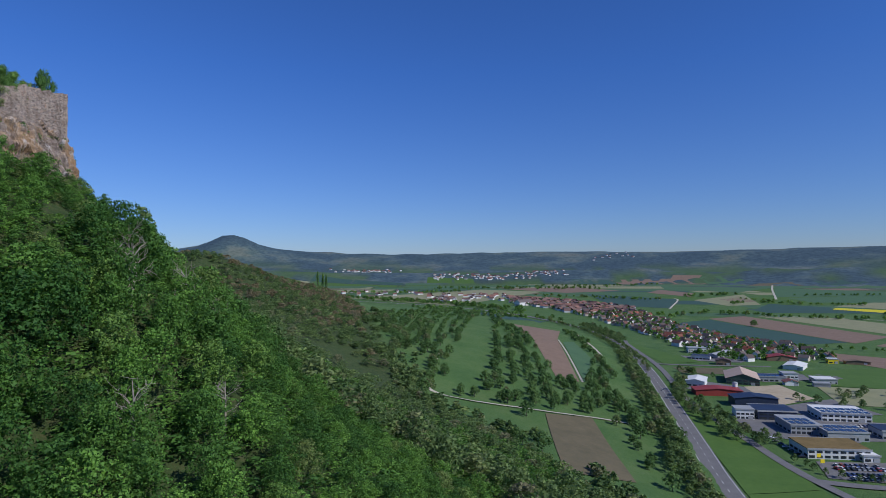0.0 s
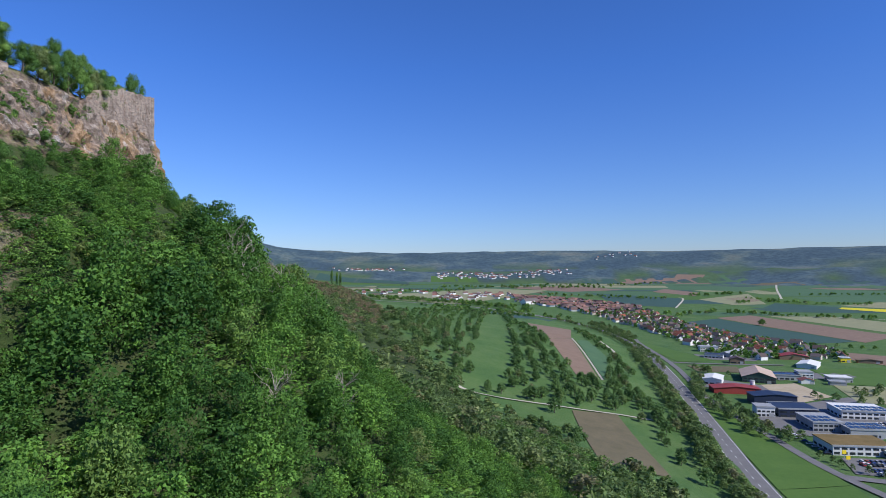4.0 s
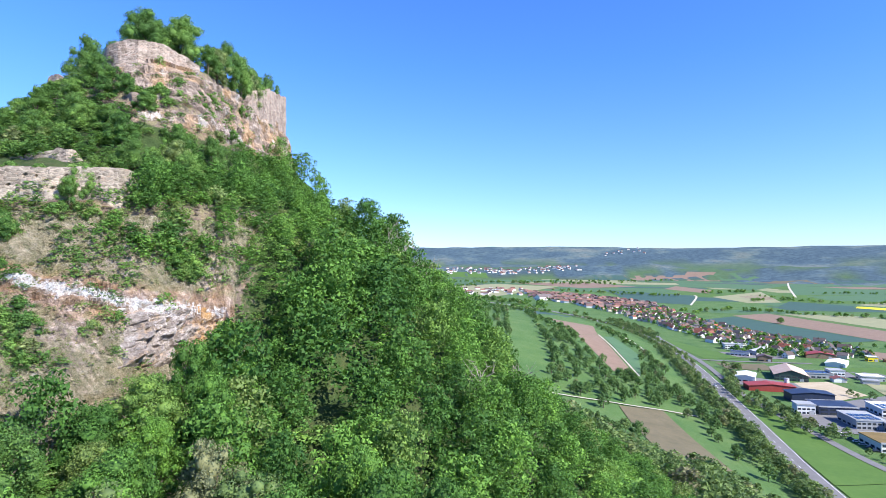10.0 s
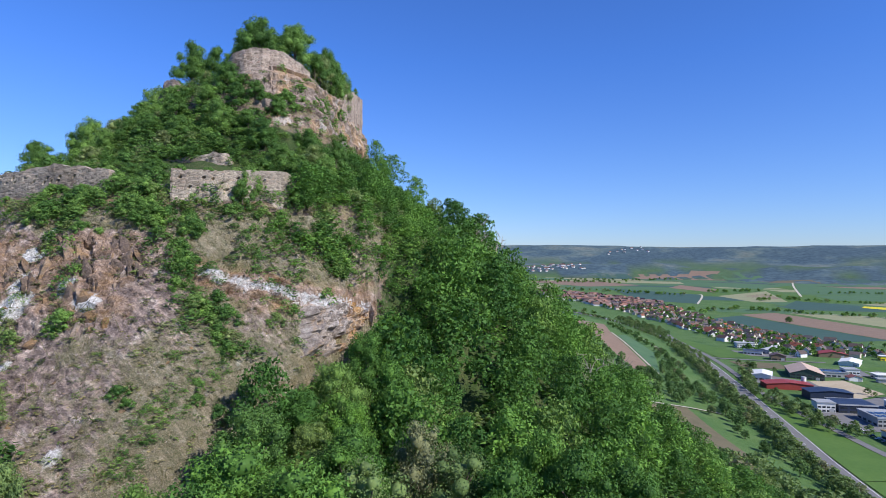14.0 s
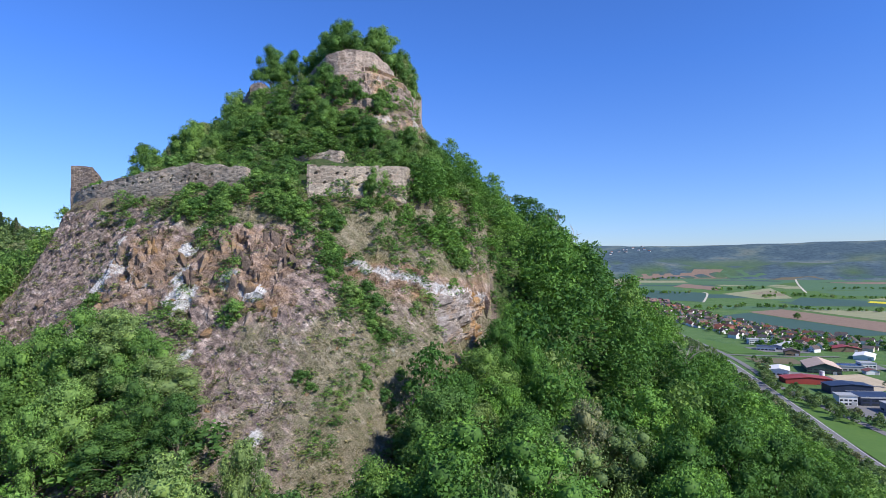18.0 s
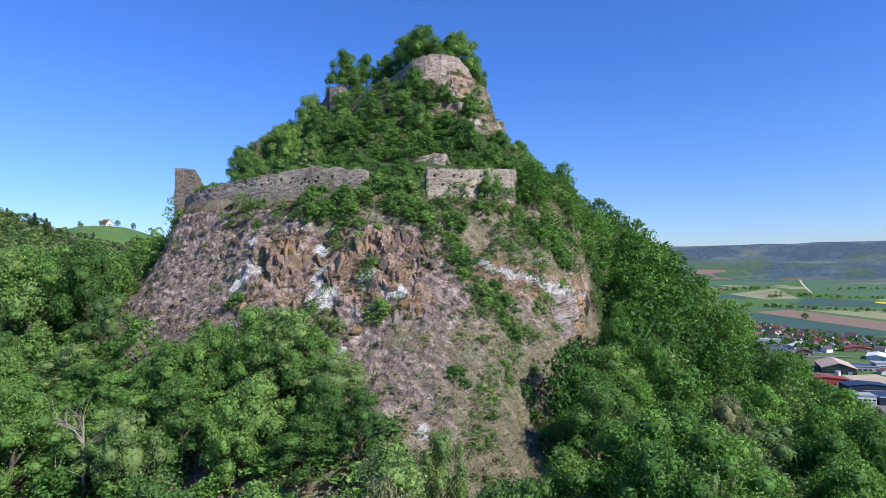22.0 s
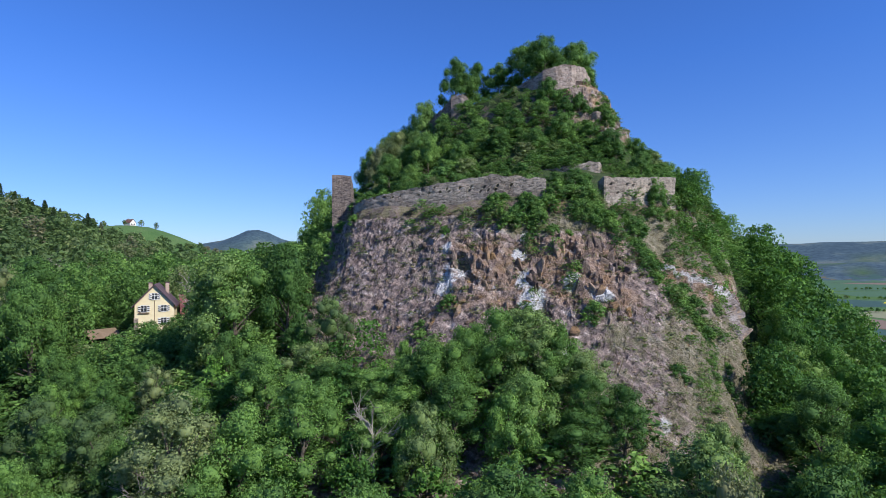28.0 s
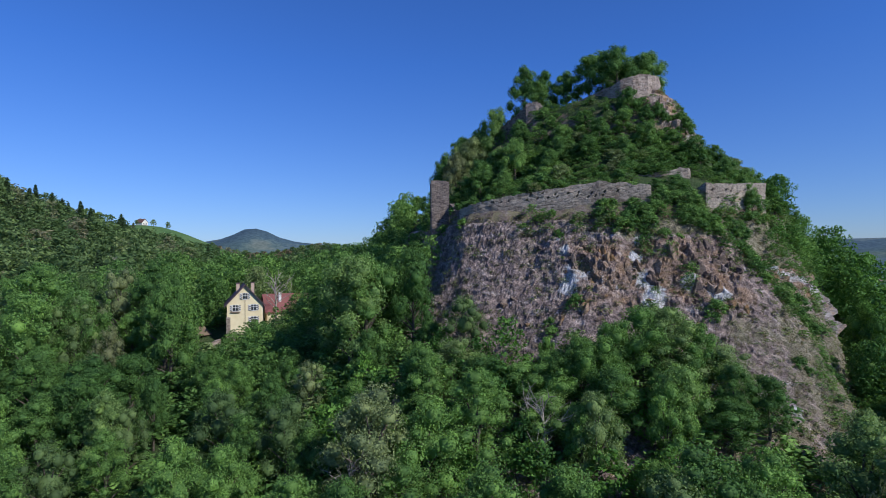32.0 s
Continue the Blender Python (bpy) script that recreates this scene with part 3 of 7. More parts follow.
def trunk_mesh(rng, h, w, lobes):
    parts = [tube([(0, 0, -1.2), (0.05 * w, 0, h * 0.2), (-0.04 * w, 0.05 * w, h * 0.5), (0, 0, h * 0.82)], [0.026 * h, 0.02 * h, 0.012 * h, 0.004 * h])]
    for x, y, z, r in lobes[2::2]:
        z0 = max(h * 0.15, z * 0.62)
        parts.append(tube([(0, 0, z0), (x * 0.5, y * 0.5, z0 + (z - z0) * 0.6), (x, y, z)], [0.010 * h, 0.007 * h, 0.003 * h], 5))
    return joined(parts)


ICO = bmesh.new()
bmesh.ops.create_icosphere(ICO, subdivisions=1, radius=1.0)
ICO_V, ICO_F = np.array([v.co[:] for v in ICO.verts]), np.array([[v.index for v in f.verts] for f in ICO.faces])
ICO.free()


def clumps(rng, lobes, size):
    """The dense inner part of each lobe, uneven."""
    parts = []
    for x, y, z, r in lobes:
        v = ICO_V * (r * size * rng.uniform(0.8, 1.08, (len(ICO_V), 1))) * [1, 1, 0.85] + (x, y, z)
        parts.append((v, ICO_F))
    return joined(parts)


def crown(rng, lobes, count, size, inner=0.62, each=0):
    """Leaf sprays over dense clumps: places, triangles and the directions in which they face."""
    v, d = leaf_cloud(rng, tufts(rng, lobes, each) + list(lobes) if each else lobes, count, size)
    f = sprays(count)
    if inner:
        cv, cf = clumps(rng, lobes, inner)
        v, f, d = np.vstack([v, cv]), np.vstack([f, cf + len(v)]), np.vstack([d, np.tile(ICO_V, (len(lobes), 1))])
    return v, f, d


def facing(me, directions):
    """Gives the points of a mesh the directions in which they face."""
    me.attributes.new("custom_normal", "FLOAT_VECTOR", "POINT").data.foreach_set("vector", np.asarray(directions, np.float32).ravel())
    return me


def quads(n):
    return np.arange(4 * n).reshape(-1, 4)


def sprays(n):
    return np.arange(3 * n).reshape(-1, 3)


def tree_kind(name, seed, h, w, kind, count, size, leaf, label):
    """A tree thing with a trunk and a crown, standing at the origin."""
    rng = np.random.default_rng(seed)
    lobes = crown_lobes(rng, h, w, kind)
    v, f, d = crown(rng, lobes, count, size, 0.62, 6)
    tv, tf = trunk_mesh(rng, h, w, lobes)
    ob = tagged(new(name), label, "tree")
    t = new("trunk", mesh_from("trunk", tv, tf, M_BARK, True))
    c = new("crown", facing(mesh_from("crown", v, f, leaf, True), d))
    t.parent = c.parent = ob
    return ob


def woods(name, places, variants, leaf, label, seed):
    """Many trees joined: each place is x, y, height, half width."""
    rng = np.random.default_rng(seed)
    parts, tints, turned = [], [], []
    for x, y, h, w in places:
        base, faces, way = variants[rng.integers(len(variants))]
        a = rng.uniform(0, 6.28)
        c, s = np.cos(a) * w, np.sin(a) * w
        z = float(on_ground(x, y))
        parts.append((np.column_stack([x + base[:, 0] * c - base[:, 1] * s, y + base[:, 0] * s + base[:, 1] * c, z + base[:, 2] * h]), faces))
        tints.append(np.full(len(base), rng.random()))
        turned.append(np.column_stack([way[:, 0] * c - way[:, 1] * s, way[:, 0] * s + way[:, 1] * c, way[:, 2] * w]) / w)
    v, f = joined(parts)
    me = facing(mesh_from(name, v, f, leaf, True), np.vstack(turned))
    at = me.attributes.new("tint", "FLOAT", "POINT")
    at.data.foreach_set("value", np.concatenate(tints).astype(np.float32))
    return tagged(new(name, me), label, "woods", kind="stuff")


def unit_crowns(n, count, size, kind, seed, inner=0.0):
    """Crowns one unit high and one unit half wide."""
    out = []
    for i in range(n):
        rng = np.random.default_rng(seed + i)
        v, f, d = crown(rng, crown_lobes(rng, 3.0, 1.0, kind), count, size, inner, 3 if count > 250 else 0)
        out.append((v / [1, 1, 3.0], f, d))
    return out


def scatter(x0, x1, y0, y1, gap, keep, seed):
    """Places on a jittered grid that keep() accepts."""
    rng = np.random.default_rng(seed)
    x, y = np.meshgrid(np.arange(x0, x1, gap), np.arange(y0, y1, gap))
    x = x + rng.uniform(-0.45, 0.45, x.shape) * gap
    y = y + rng.uniform(-0.45, 0.45, y.shape) * gap
    x, y = x.ravel(), y.ravel()
    ok = keep(x, y)
    return np.column_stack([x[ok], y[ok]]), rng


def bare(x, y):
    """Where the hill carries no tall trees: the quarry face, the terraces and the summit."""
    z = on_ground(x, y)
    face = (x > -49) & (x < np.where(z > 122.5, 12, 20)) & (z > np.where(x < -11, 110.5 - 0.06 * (x + 11), 107)) & (y < 4 + 0.2 * x) & (z < 134)
    strip = (np.abs(x - 1) < np.interp(y, [-60, -57, -50, -45, -40], [3.5, 5, 8, 12, 14])) & (y < -40) & (y > -61)
    summit = (z > 131) & (x < 13.5 + 0.09 * y) & (y < 60)
    house = (np.hypot(x + 84, y - 12) < 11) | ((np.abs(x + 96) < 5) & (y < 10) & (y > -3))
    meadow = np.hypot(x + 408, y - 575) < 88
    return (face & (x < 20)) | strip | summit | house | meadow


def near_forest(x, y):
    """Wooded land, but for the parts behind the shoulders of the hill that lie out of every view."""
    z = on_ground(x, y)
    inside = signed(x, y, FOREST_EDGE) > 0
    west, east = -42 - 0.8 * (y + 120) - 25, 102 + 0.8 * (y + 90) + 30
    return inside & ~bare(x, y) & (z > 30) & (x > west) & (x < east)


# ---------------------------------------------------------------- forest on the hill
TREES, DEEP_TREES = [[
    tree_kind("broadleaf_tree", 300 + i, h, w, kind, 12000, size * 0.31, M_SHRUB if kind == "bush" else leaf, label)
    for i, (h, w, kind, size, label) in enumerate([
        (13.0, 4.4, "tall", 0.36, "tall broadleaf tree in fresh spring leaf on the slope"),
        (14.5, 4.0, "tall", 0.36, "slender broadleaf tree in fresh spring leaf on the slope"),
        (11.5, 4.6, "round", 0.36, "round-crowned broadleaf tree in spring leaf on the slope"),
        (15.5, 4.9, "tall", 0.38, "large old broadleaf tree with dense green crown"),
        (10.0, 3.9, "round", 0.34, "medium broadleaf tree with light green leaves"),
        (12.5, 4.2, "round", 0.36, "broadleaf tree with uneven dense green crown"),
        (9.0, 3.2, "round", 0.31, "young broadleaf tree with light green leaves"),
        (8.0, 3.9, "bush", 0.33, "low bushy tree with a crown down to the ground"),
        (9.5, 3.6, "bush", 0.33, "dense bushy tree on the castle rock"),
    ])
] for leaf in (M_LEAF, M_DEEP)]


OLIVE_TREES = [tree_kind("broadleaf_tree", 340 + i, h, w, kind, 6500, 0.1, M_OLIVE, label) for i, (h, w, kind, label) in enumerate([
    (13.0, 4.2, "tall", "broadleaf tree with thin olive-green leaves just opening"), (11.0, 4.4, "round", "round-crowned tree with sparse olive-brown leaves"), (9.5, 3.6, "round", "young tree with sparse olive leaves on the slope")])]


def place_tree(kind, x, y, h=None, turn=0.0, sink=0.3, group="", label="", width=None):
    """A copy of one of the trees, h metres high."""
    base = max(v.co.z for v in kind.children[1].data.vertices)
    s = (h / base) if h else 1.0
    ws = width or s
    ob = copy_thing(kind, Matrix.Identity(4))
    ob.matrix_basis = pose(x, y, float(on_ground(x, y)) - sink, 0, 0, turn) @ Matrix.Diagonal((ws, ws, s, 1))
    return tagged(ob, label, "", group)


def zone(x, y):
    return near_forest(x, y) & (x > -130) & (x < 120) & (y > -86) & (y < 76)


pts, rng = scatter(-130, 120, -86, 76, 6.6, zone, 11)
zz = on_ground(pts[:, 0], pts[:, 1])
hh = 8.5 + 8.5 * rng.beta(1.3, 1.3, len(pts))
# trees high on the flank and at the foot of the quarry are lower
hh = np.where((zz > 122) & (pts[:, 0] > 0), hh * np.where(pts[:, 1] > 16, 0.95, np.interp(zz, [122, 138], [0.95, 0.6])), hh)
hh = np.where((zz > 124) & (pts[:, 1] < 14) & (pts[:, 0] > 0), hh * 0.66, hh)
hh = np.where((zz > 116) & (pts[:, 1] > 18) & (pts[:, 0] > 14), hh * np.where(pts[:, 1] < 30, 1.06, 0.85), hh)
hh = np.where((zz > 114) & (pts[:, 0] < -44), hh * np.where(pts[:, 1] < 8, 0.62, 0.95), hh)
hh = np.where((pts[:, 1] < -38) & (zz > 98), hh * np.interp(zz, [98, 110], [0.9, 0.68]), hh)
# the view from the house down the slope is kept open
along_view = (5 - pts[:, 1]) / 120
gap_view = (along_view > 0) & (pts[:, 0] > -95 + 40 * along_view) & (pts[:, 0] < -78 + 64 * along_view)
hh = np.where(gap_view, np.minimum(hh, 106.5 + 16 * along_view - zz), hh)
# morning sun reaches the front of the house
sx, sy = pts[:, 0] + 84, pts[:, 1] - 6
toward, beside = sx * 0.9 - sy * 0.44, np.abs(sx * 0.44 + sy * 0.9)
hh = np.where((toward > 0) & (toward < 42) & (beside < 8), np.minimum(hh, 109 + 0.72 * toward - zz), hh)
hh = hh * np.interp(pts[:, 0], [46, 76], [1.0, 0.58])
# the cliff under the palace wall stays free
hh = np.where((pts[:, 0] < 32) & (pts[:, 1] > 14) & (zz > 128), hh * 0.6, hh)
hh = np.where((pts[:, 0] < -8) & (pts[:, 1] < -38), hh * 0.85, hh)
pts, hh, zz = pts[hh > 3], hh[hh > 3], zz[hh > 3]
ww = np.maximum(hh * rng.uniform(0.29, 0.40, len(pts)), np.where(pts[:, 0] > 40, 3.4, 0))
near_places = np.column_stack([pts, hh, ww])
order = np.argsort(near_places[:, 1] - 0.25 * np.abs(near_places[:, 0] - 20))
single, rest = near_places[order[:285]], near_places[order[285:]]
for x, y, h, w in single:
    k = int(rng.integers(7))
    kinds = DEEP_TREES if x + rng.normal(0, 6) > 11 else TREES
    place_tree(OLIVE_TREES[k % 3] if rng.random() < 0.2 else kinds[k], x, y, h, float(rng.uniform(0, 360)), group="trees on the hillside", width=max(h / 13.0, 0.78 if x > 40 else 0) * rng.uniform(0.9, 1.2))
CROWNS_NEAR = unit_crowns(7, 2100, 0.056, "tall", 100)
extra, rng = scatter(12, 36, -30, 10, 3.6, lambda x, y: (on_ground(x, y) > 112) & (on_ground(x, y) < 137) & (x > np.where(on_ground(x, y) > 122.5, 12.5, 22.5)), 14)
low_trees, rng2 = scatter(-62, -11, -74, -42, 4.4, lambda x, y: near_forest(x, y), 15)
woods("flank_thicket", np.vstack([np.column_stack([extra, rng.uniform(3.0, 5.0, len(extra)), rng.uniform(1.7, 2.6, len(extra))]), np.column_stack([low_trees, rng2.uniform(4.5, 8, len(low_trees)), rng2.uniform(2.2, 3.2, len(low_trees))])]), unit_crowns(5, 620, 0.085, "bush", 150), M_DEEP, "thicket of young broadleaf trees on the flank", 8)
woods("hill_forest", rest[rest[:, 0] < 11], CROWNS_NEAR, M_LEAF, "dense fresh green broadleaf forest covering the hillside", 5)
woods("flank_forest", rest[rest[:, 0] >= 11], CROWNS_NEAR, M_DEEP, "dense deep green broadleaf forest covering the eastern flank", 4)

pts, rng = scatter(-640, 160, -250, 760, 10.2, lambda x, y: near_forest(x, y) & ~((x > -130) & (x < 120) & (y > -86) & (y < 76)), 13)
pts = pts[(pts[:, 1] > -80) | (pts[:, 0] > 112) | (np.abs(pts[:, 0] + 60) < 190)]
spur = (pts[:, 1] > 110) & (pts[:, 0] > np.interp(pts[:, 1], [110, 350, 500], [-160, -185, -330]))
glade = spur & (pts[:, 1] > 240) & (fbm(pts[:, 0] / 60, pts[:, 1] / 90, 47) > 0.3)
pts, spur = pts[~glade], spur[~glade]
low = np.where(spur, 0.5, 1.0)
far_places = np.column_stack([pts, rng.uniform(9, 16, len(pts)) * low, rng.uniform(5.0, 7.0, len(pts)) * np.sqrt(low)])
near_spur = (np.hypot(far_places[:, 0] + 60, far_places[:, 1] + 60) < 400) & (far_places[:, 1] > -80)
woods("west_forest", far_places[near_spur], unit_crowns(5, 360, 0.12, "round", 230), M_OLIVE, "mixed olive green forest on the hill behind the house", 7)
brown = (rng.random(len(far_places)) < np.where(fbm(far_places[:, 0] / 50, far_places[:, 1] / 50, 49) > 0.0, 0.6, 0.12)) & (far_places[:, 1] > 110)
M_RUSSET = leaf_material("budding_russet_twigs", (0.17, 0.135, 0.085), (0.23, 0.19, 0.12), (0.20, 0.21, 0.10), 0.2)
woods("spur_forest", far_places[~near_spur & ~brown], unit_crowns(5, 170, 0.2, "round", 200), M_OLIVE, "olive green broadleaf woods and scrub on the spur", 6)
woods("budding_trees", far_places[~near_spur & brown], unit_crowns(5, 170, 0.2, "round", 210), M_RUSSET, "russet budding trees among the green scrub of the spur", 9)


for i, (x, y, top) in enumerate([(-41, -45, 114.5), (-37, -48, 113), (-33, -50, 112.5), (-29.5, -51, 113.5), (-26, -51.5, 115), (-22.5, -51.5, 117), (-19, -51, 118.6), (-16, -51, 118.8), (-13, -52, 117), (-10.5, -53, 114.6), (-24, -56, 113), (-17, -57, 113), (-31, -56, 110), (-12, -58, 110), (17.5, -42, 110.6), (20.5, -38, 112.4), (23.5, -33, 115.4), (19.5, -45.5, 108), (14, -47, 107), (25.5, -28, 117), (23, -41, 109), (27, -36, 112)]):
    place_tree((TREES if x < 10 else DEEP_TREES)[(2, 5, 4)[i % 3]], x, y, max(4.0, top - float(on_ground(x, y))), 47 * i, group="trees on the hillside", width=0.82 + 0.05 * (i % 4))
# firs among the broadleaf trees of the west hill
def fir_kind(name, seed, h, w, count, size, label):
    rng = np.random.default_rng(seed)
    t = rng.uniform(0, 1, count) ** 0.75
    tier = np.floor(t * 11) / 11
    z = h * (0.97 - 0.87 * t)
    r = w * (0.06 + 0.94 * (0.55 * t + 0.45 * tier)) * np.sqrt(rng.uniform(0.25, 1, count))
    a = rng.uniform(0, 6.28, count)
    p = np.column_stack([np.cos(a) * r, np.sin(a) * r, z - 0.18 * r])
    out = np.column_stack([np.cos(a), np.sin(a), np.full(count, -0.45)])
    side = np.column_stack([-np.sin(a), np.cos(a), rng.uniform(-0.3, 0.3, count)])
    s = size * rng.uniform(0.7, 1.3, count)[:, None]
    v = np.stack([p - out * s * 0.4, p - side * s * 0.5, p + out * s, p + side * s * 0.5], 1).reshape(-1, 3)
    tv, tf = tube([(0, 0, -1), (0, 0, h * 0.5), (0, 0, h * 0.98)], [0.02 * h, 0.012 * h, 0.002 * h])
    ob = tagged(new(name), label, "tree")
    new("trunk", mesh_from("trunk", tv, tf, M_BARK, True)).parent = ob
    new("crown", mesh_from("crown", v, quads(count), M_FIR)).parent = ob
    return ob


FIR = fir_kind("fir_tree", 71, 20, 4.4, 1500, 0.8, "tall dark green fir tree on the wooded hill")
rng = np.random.default_rng(72)
for i in range(62):
    a = rng.beta(0.8, 1.6)
    x, y = -300 + 130 * a + rng.normal(0, 16), 120 + 110 * a + rng.normal(0, 26)
    place_tree(FIR, x, y, rng.uniform(11, 18), rng.uniform(0, 360), group="firs on the west hill")
for x, y in [(-150, 62), (-158, 84), (-141, 95), (-205, 60), (-120, 118)]:
    place_tree(FIR, x, y, 15, 40 * x, group="firs on the west hill")


def near_line(x, y, z, line):
    """Distance in space to a line of points."""
    best = np.full(x.shape, 1e9)
    for p, q in zip(line[:-1], line[1:]):
        p, q = np.array(p, float), np.array(q, float)
        d = q - p
        t = np.clip(((x - p[0]) * d[0] + (y - p[1]) * d[1] + (z - p[2]) * d[2]) / (d @ d), 0, 1)
        best = np.minimum(best, np.sqrt((x - p[0] - t * d[0]) ** 2 + (y - p[1] - t * d[1]) ** 2 + (z - p[2] - t * d[2]) ** 2))
    return best


# ---------------------------------------------------------------- shrubs
SHRUBS = []
for i, (h, w, label) in enumerate([(2.6, 1.7, "low green shrub growing on the rocky slope"), (3.4, 1.9, "green shrub growing on the rocky slope"), (4.6, 2.4, "tall green shrub on the castle slope")]):
    rng = np.random.default_rng(400 + i)
    ob = tagged(new("shrub"), label, "shrub")
    lobes = crown_lobes(rng, h, w, "bush")
    tv, tf = trunk_mesh(rng, h, w, lobes)
    new("stem", mesh_from("stem", tv, tf, M_BARK, True)).parent = ob
    v, f, d = crown(rng, lobes, 1700, 0.1, 0.62, 4)
    new("foliage", facing(mesh_from("foliage", v, f, M_SHRUB, True), d)).parent = ob
    SHRUBS.append(ob)


def place_shrub(kind, x, y, s, turn, group):
    ob = copy_thing(SHRUBS[kind], Matrix.Identity(4))
    ob.matrix_basis = pose(x, y, float(on_ground(x, y)) - 0.3, 0, 0, turn) @ Matrix.Diagonal((s, s, s * 0.85, 1))
    return tagged(ob, group=group)


rng = np.random.default_rng(78)
for x, y, s in [(-1.5, -33, 0.7), (0.5, -32.4, 0.55), (3, -31.4, 0.6), (5.4, -30.4, 0.8), (8.6, -28.2, 0.7), (10.4, -27.2, 0.8), (12.4, -24.5, 0.9), (-16, -30.8, 0.35), (-25, -28.6, 0.35), (-8.6, -31.2, 1.0), (-6.2, -31.6, 1.1), (-4.2, -31.8, 1.0),
                (-12.5, -2.4, 0.7), (-9, -4, 0.8), (-6, -4.6, 0.7), (-3, -4.6, 0.6), (-11, 1, 0.8), (-39, -23.6, 0.7), (-39.6, -16, 0.9), (-38, -18.6, 0.9), (-37, -20.4, 0.8), (-34.5, -22.4, 0.7), (-30, -24.4, 0.6), (-3.4, -26, 0.8), (0.6, -26.5, 0.7), (4, -25, 0.8), (-12, -27.6, 0.8), (-42, -17, 0.8), (-45, -15, 0.8), (-46, -10, 0.9), (8.8, 12, 0.6), (9.6, 20, 0.5), (10.4, 30, 0.5), (9.5, 5, 0.5), (2.2, -5.6, 0.7), (4.4, -3.4, 0.55), (3.2, -7.2, 0.8), (0.2, -4.8, 0.6), (6.4, -1, 0.5), (7.4, 4, 0.5), (8.2, 9, 0.45), (8.6, 15, 0.5), (5.6, -5, 0.7), (7.4, -2.6, 0.7), (8.8, 2, 0.6)]:
    place_shrub(int(rng.integers(2)), x, y, s, rng.uniform(0, 360), "shrubs along the castle walls")
rng = np.random.default_rng(77)
# clumps on the quarry face: centre, spread, how many, size
for cx, cy, sx, sy, n, s in [(-12, -34, 3.2, 1.4, 13, 0.75), (-5, -33.6, 3.0, 1.3, 13, 0.8), (1.5, -33.5, 2.0, 1.5, 8, 0.7), (3.2, -37, 1.2, 1.4, 6, 0.75), (6, -38.5, 1.2, 1.2, 6, 0.7), (8, -39.5, 0.9, 1.0, 4, 0.6), (-7, -44, 0.6, 0.6, 2, 0.7),
                                  (15, -22.5, 2.0, 2.2, 10, 0.75), (17, -22, 1.5, 2.0, 7, 0.8), (1, -48, 0.7, 0.7, 2, 0.5), (-17, -32, 1.6, 1.2, 6, 0.6), (-24, -32, 1.8, 0.8, 3, 0.5), (12, -34.5, 0.8, 1.2, 3, 0.5),
                                  (-26, -41, 1.6, 1.0, 4, 0.55), (9, -43, 1.6, 1.6, 5, 0.6), (-48, -22, 2.2, 2.5, 8, 0.8), (-54, -14, 3.0, 4, 10, 0.9), (18.5, -12, 1.6, 4, 10, 0.9)]:
    for i in range(n):
        place_shrub(int(rng.integers(2)), cx + rng.normal(0, sx * 0.7), cy + rng.normal(0, sy * 0.7), s * rng.uniform(0.8, 1.45), rng.uniform(0, 360), "shrubs on the quarry face")


def upper_slope(x, y):
    z = on_ground(x, y)
    return (z > 136.3) & (z < 156) & ~((x > -12) & (x < 5) & (y < -19.5)) & (y < 40) & (x < 12 + 0.12 * y) & (x > -50)


pts, rng = scatter(-50, 24, -30, 40, 3.5, upper_slope, 19)
for x, y in pts[rng.permutation(len(pts))[:150]]:
    place_shrub(int(rng.integers(3)), x, y, rng.uniform(0.55, 1.0), rng.uniform(0, 360), "shrubs on the castle slope")
UNIT_BUSH = unit_crowns(5, 270, 0.115, "bush", 500)
pts, rng = scatter(-52, 26, -31, 64, 1.9, lambda x, y: (on_ground(x, y) > 135.8) & (on_ground(x, y) < 158) & (x < 17 + 0.1 * y) & ~((x > -10) & (x < 3) & (y < -20.6) & (y > -27)), 23)
woods("undergrowth", np.column_stack([pts, rng.uniform(0.8, 2.3, len(pts)), rng.uniform(0.8, 1.5, len(pts))]), UNIT_BUSH, M_SHRUB, "low green undergrowth covering the castle slope", 24)
GREEN_BAND = [(-18, -30.5, 133), (-10, -31.8, 132), (-3, -33.5, 129.5), (0, -36, 125.5), (3, -37.5, 122), (5, -39, 118.5), (3, -42.5, 115.5)]


def overgrown(x, y):
    """Where the quarry face is grown over with bushes."""
    z, patch = on_ground(x, y), fbm(x / 4.5, y / 4.5, 63)
    band = near_line(x, y, z, GREEN_BAND) < 3.0 + 1.8 * patch
    right = (x > 7.5) & (z > np.interp(x, [7, 12, 17, 21], [126.5, 125, 122.5, 120.5])) & (patch > np.interp(x, [8, 14], [-0.25, -0.9]))
    spots = (patch > 0.07) & (x > -17 + 0.4 * (z - 120)) & (z > 112)
    return (z > 110) & (z < np.where(x < -11, np.where(patch > 0.0, 132.0, 130.2), 133.5)) & (band | right | spots | ((z > 128.5) & (patch > -0.1) & (x > -30)))


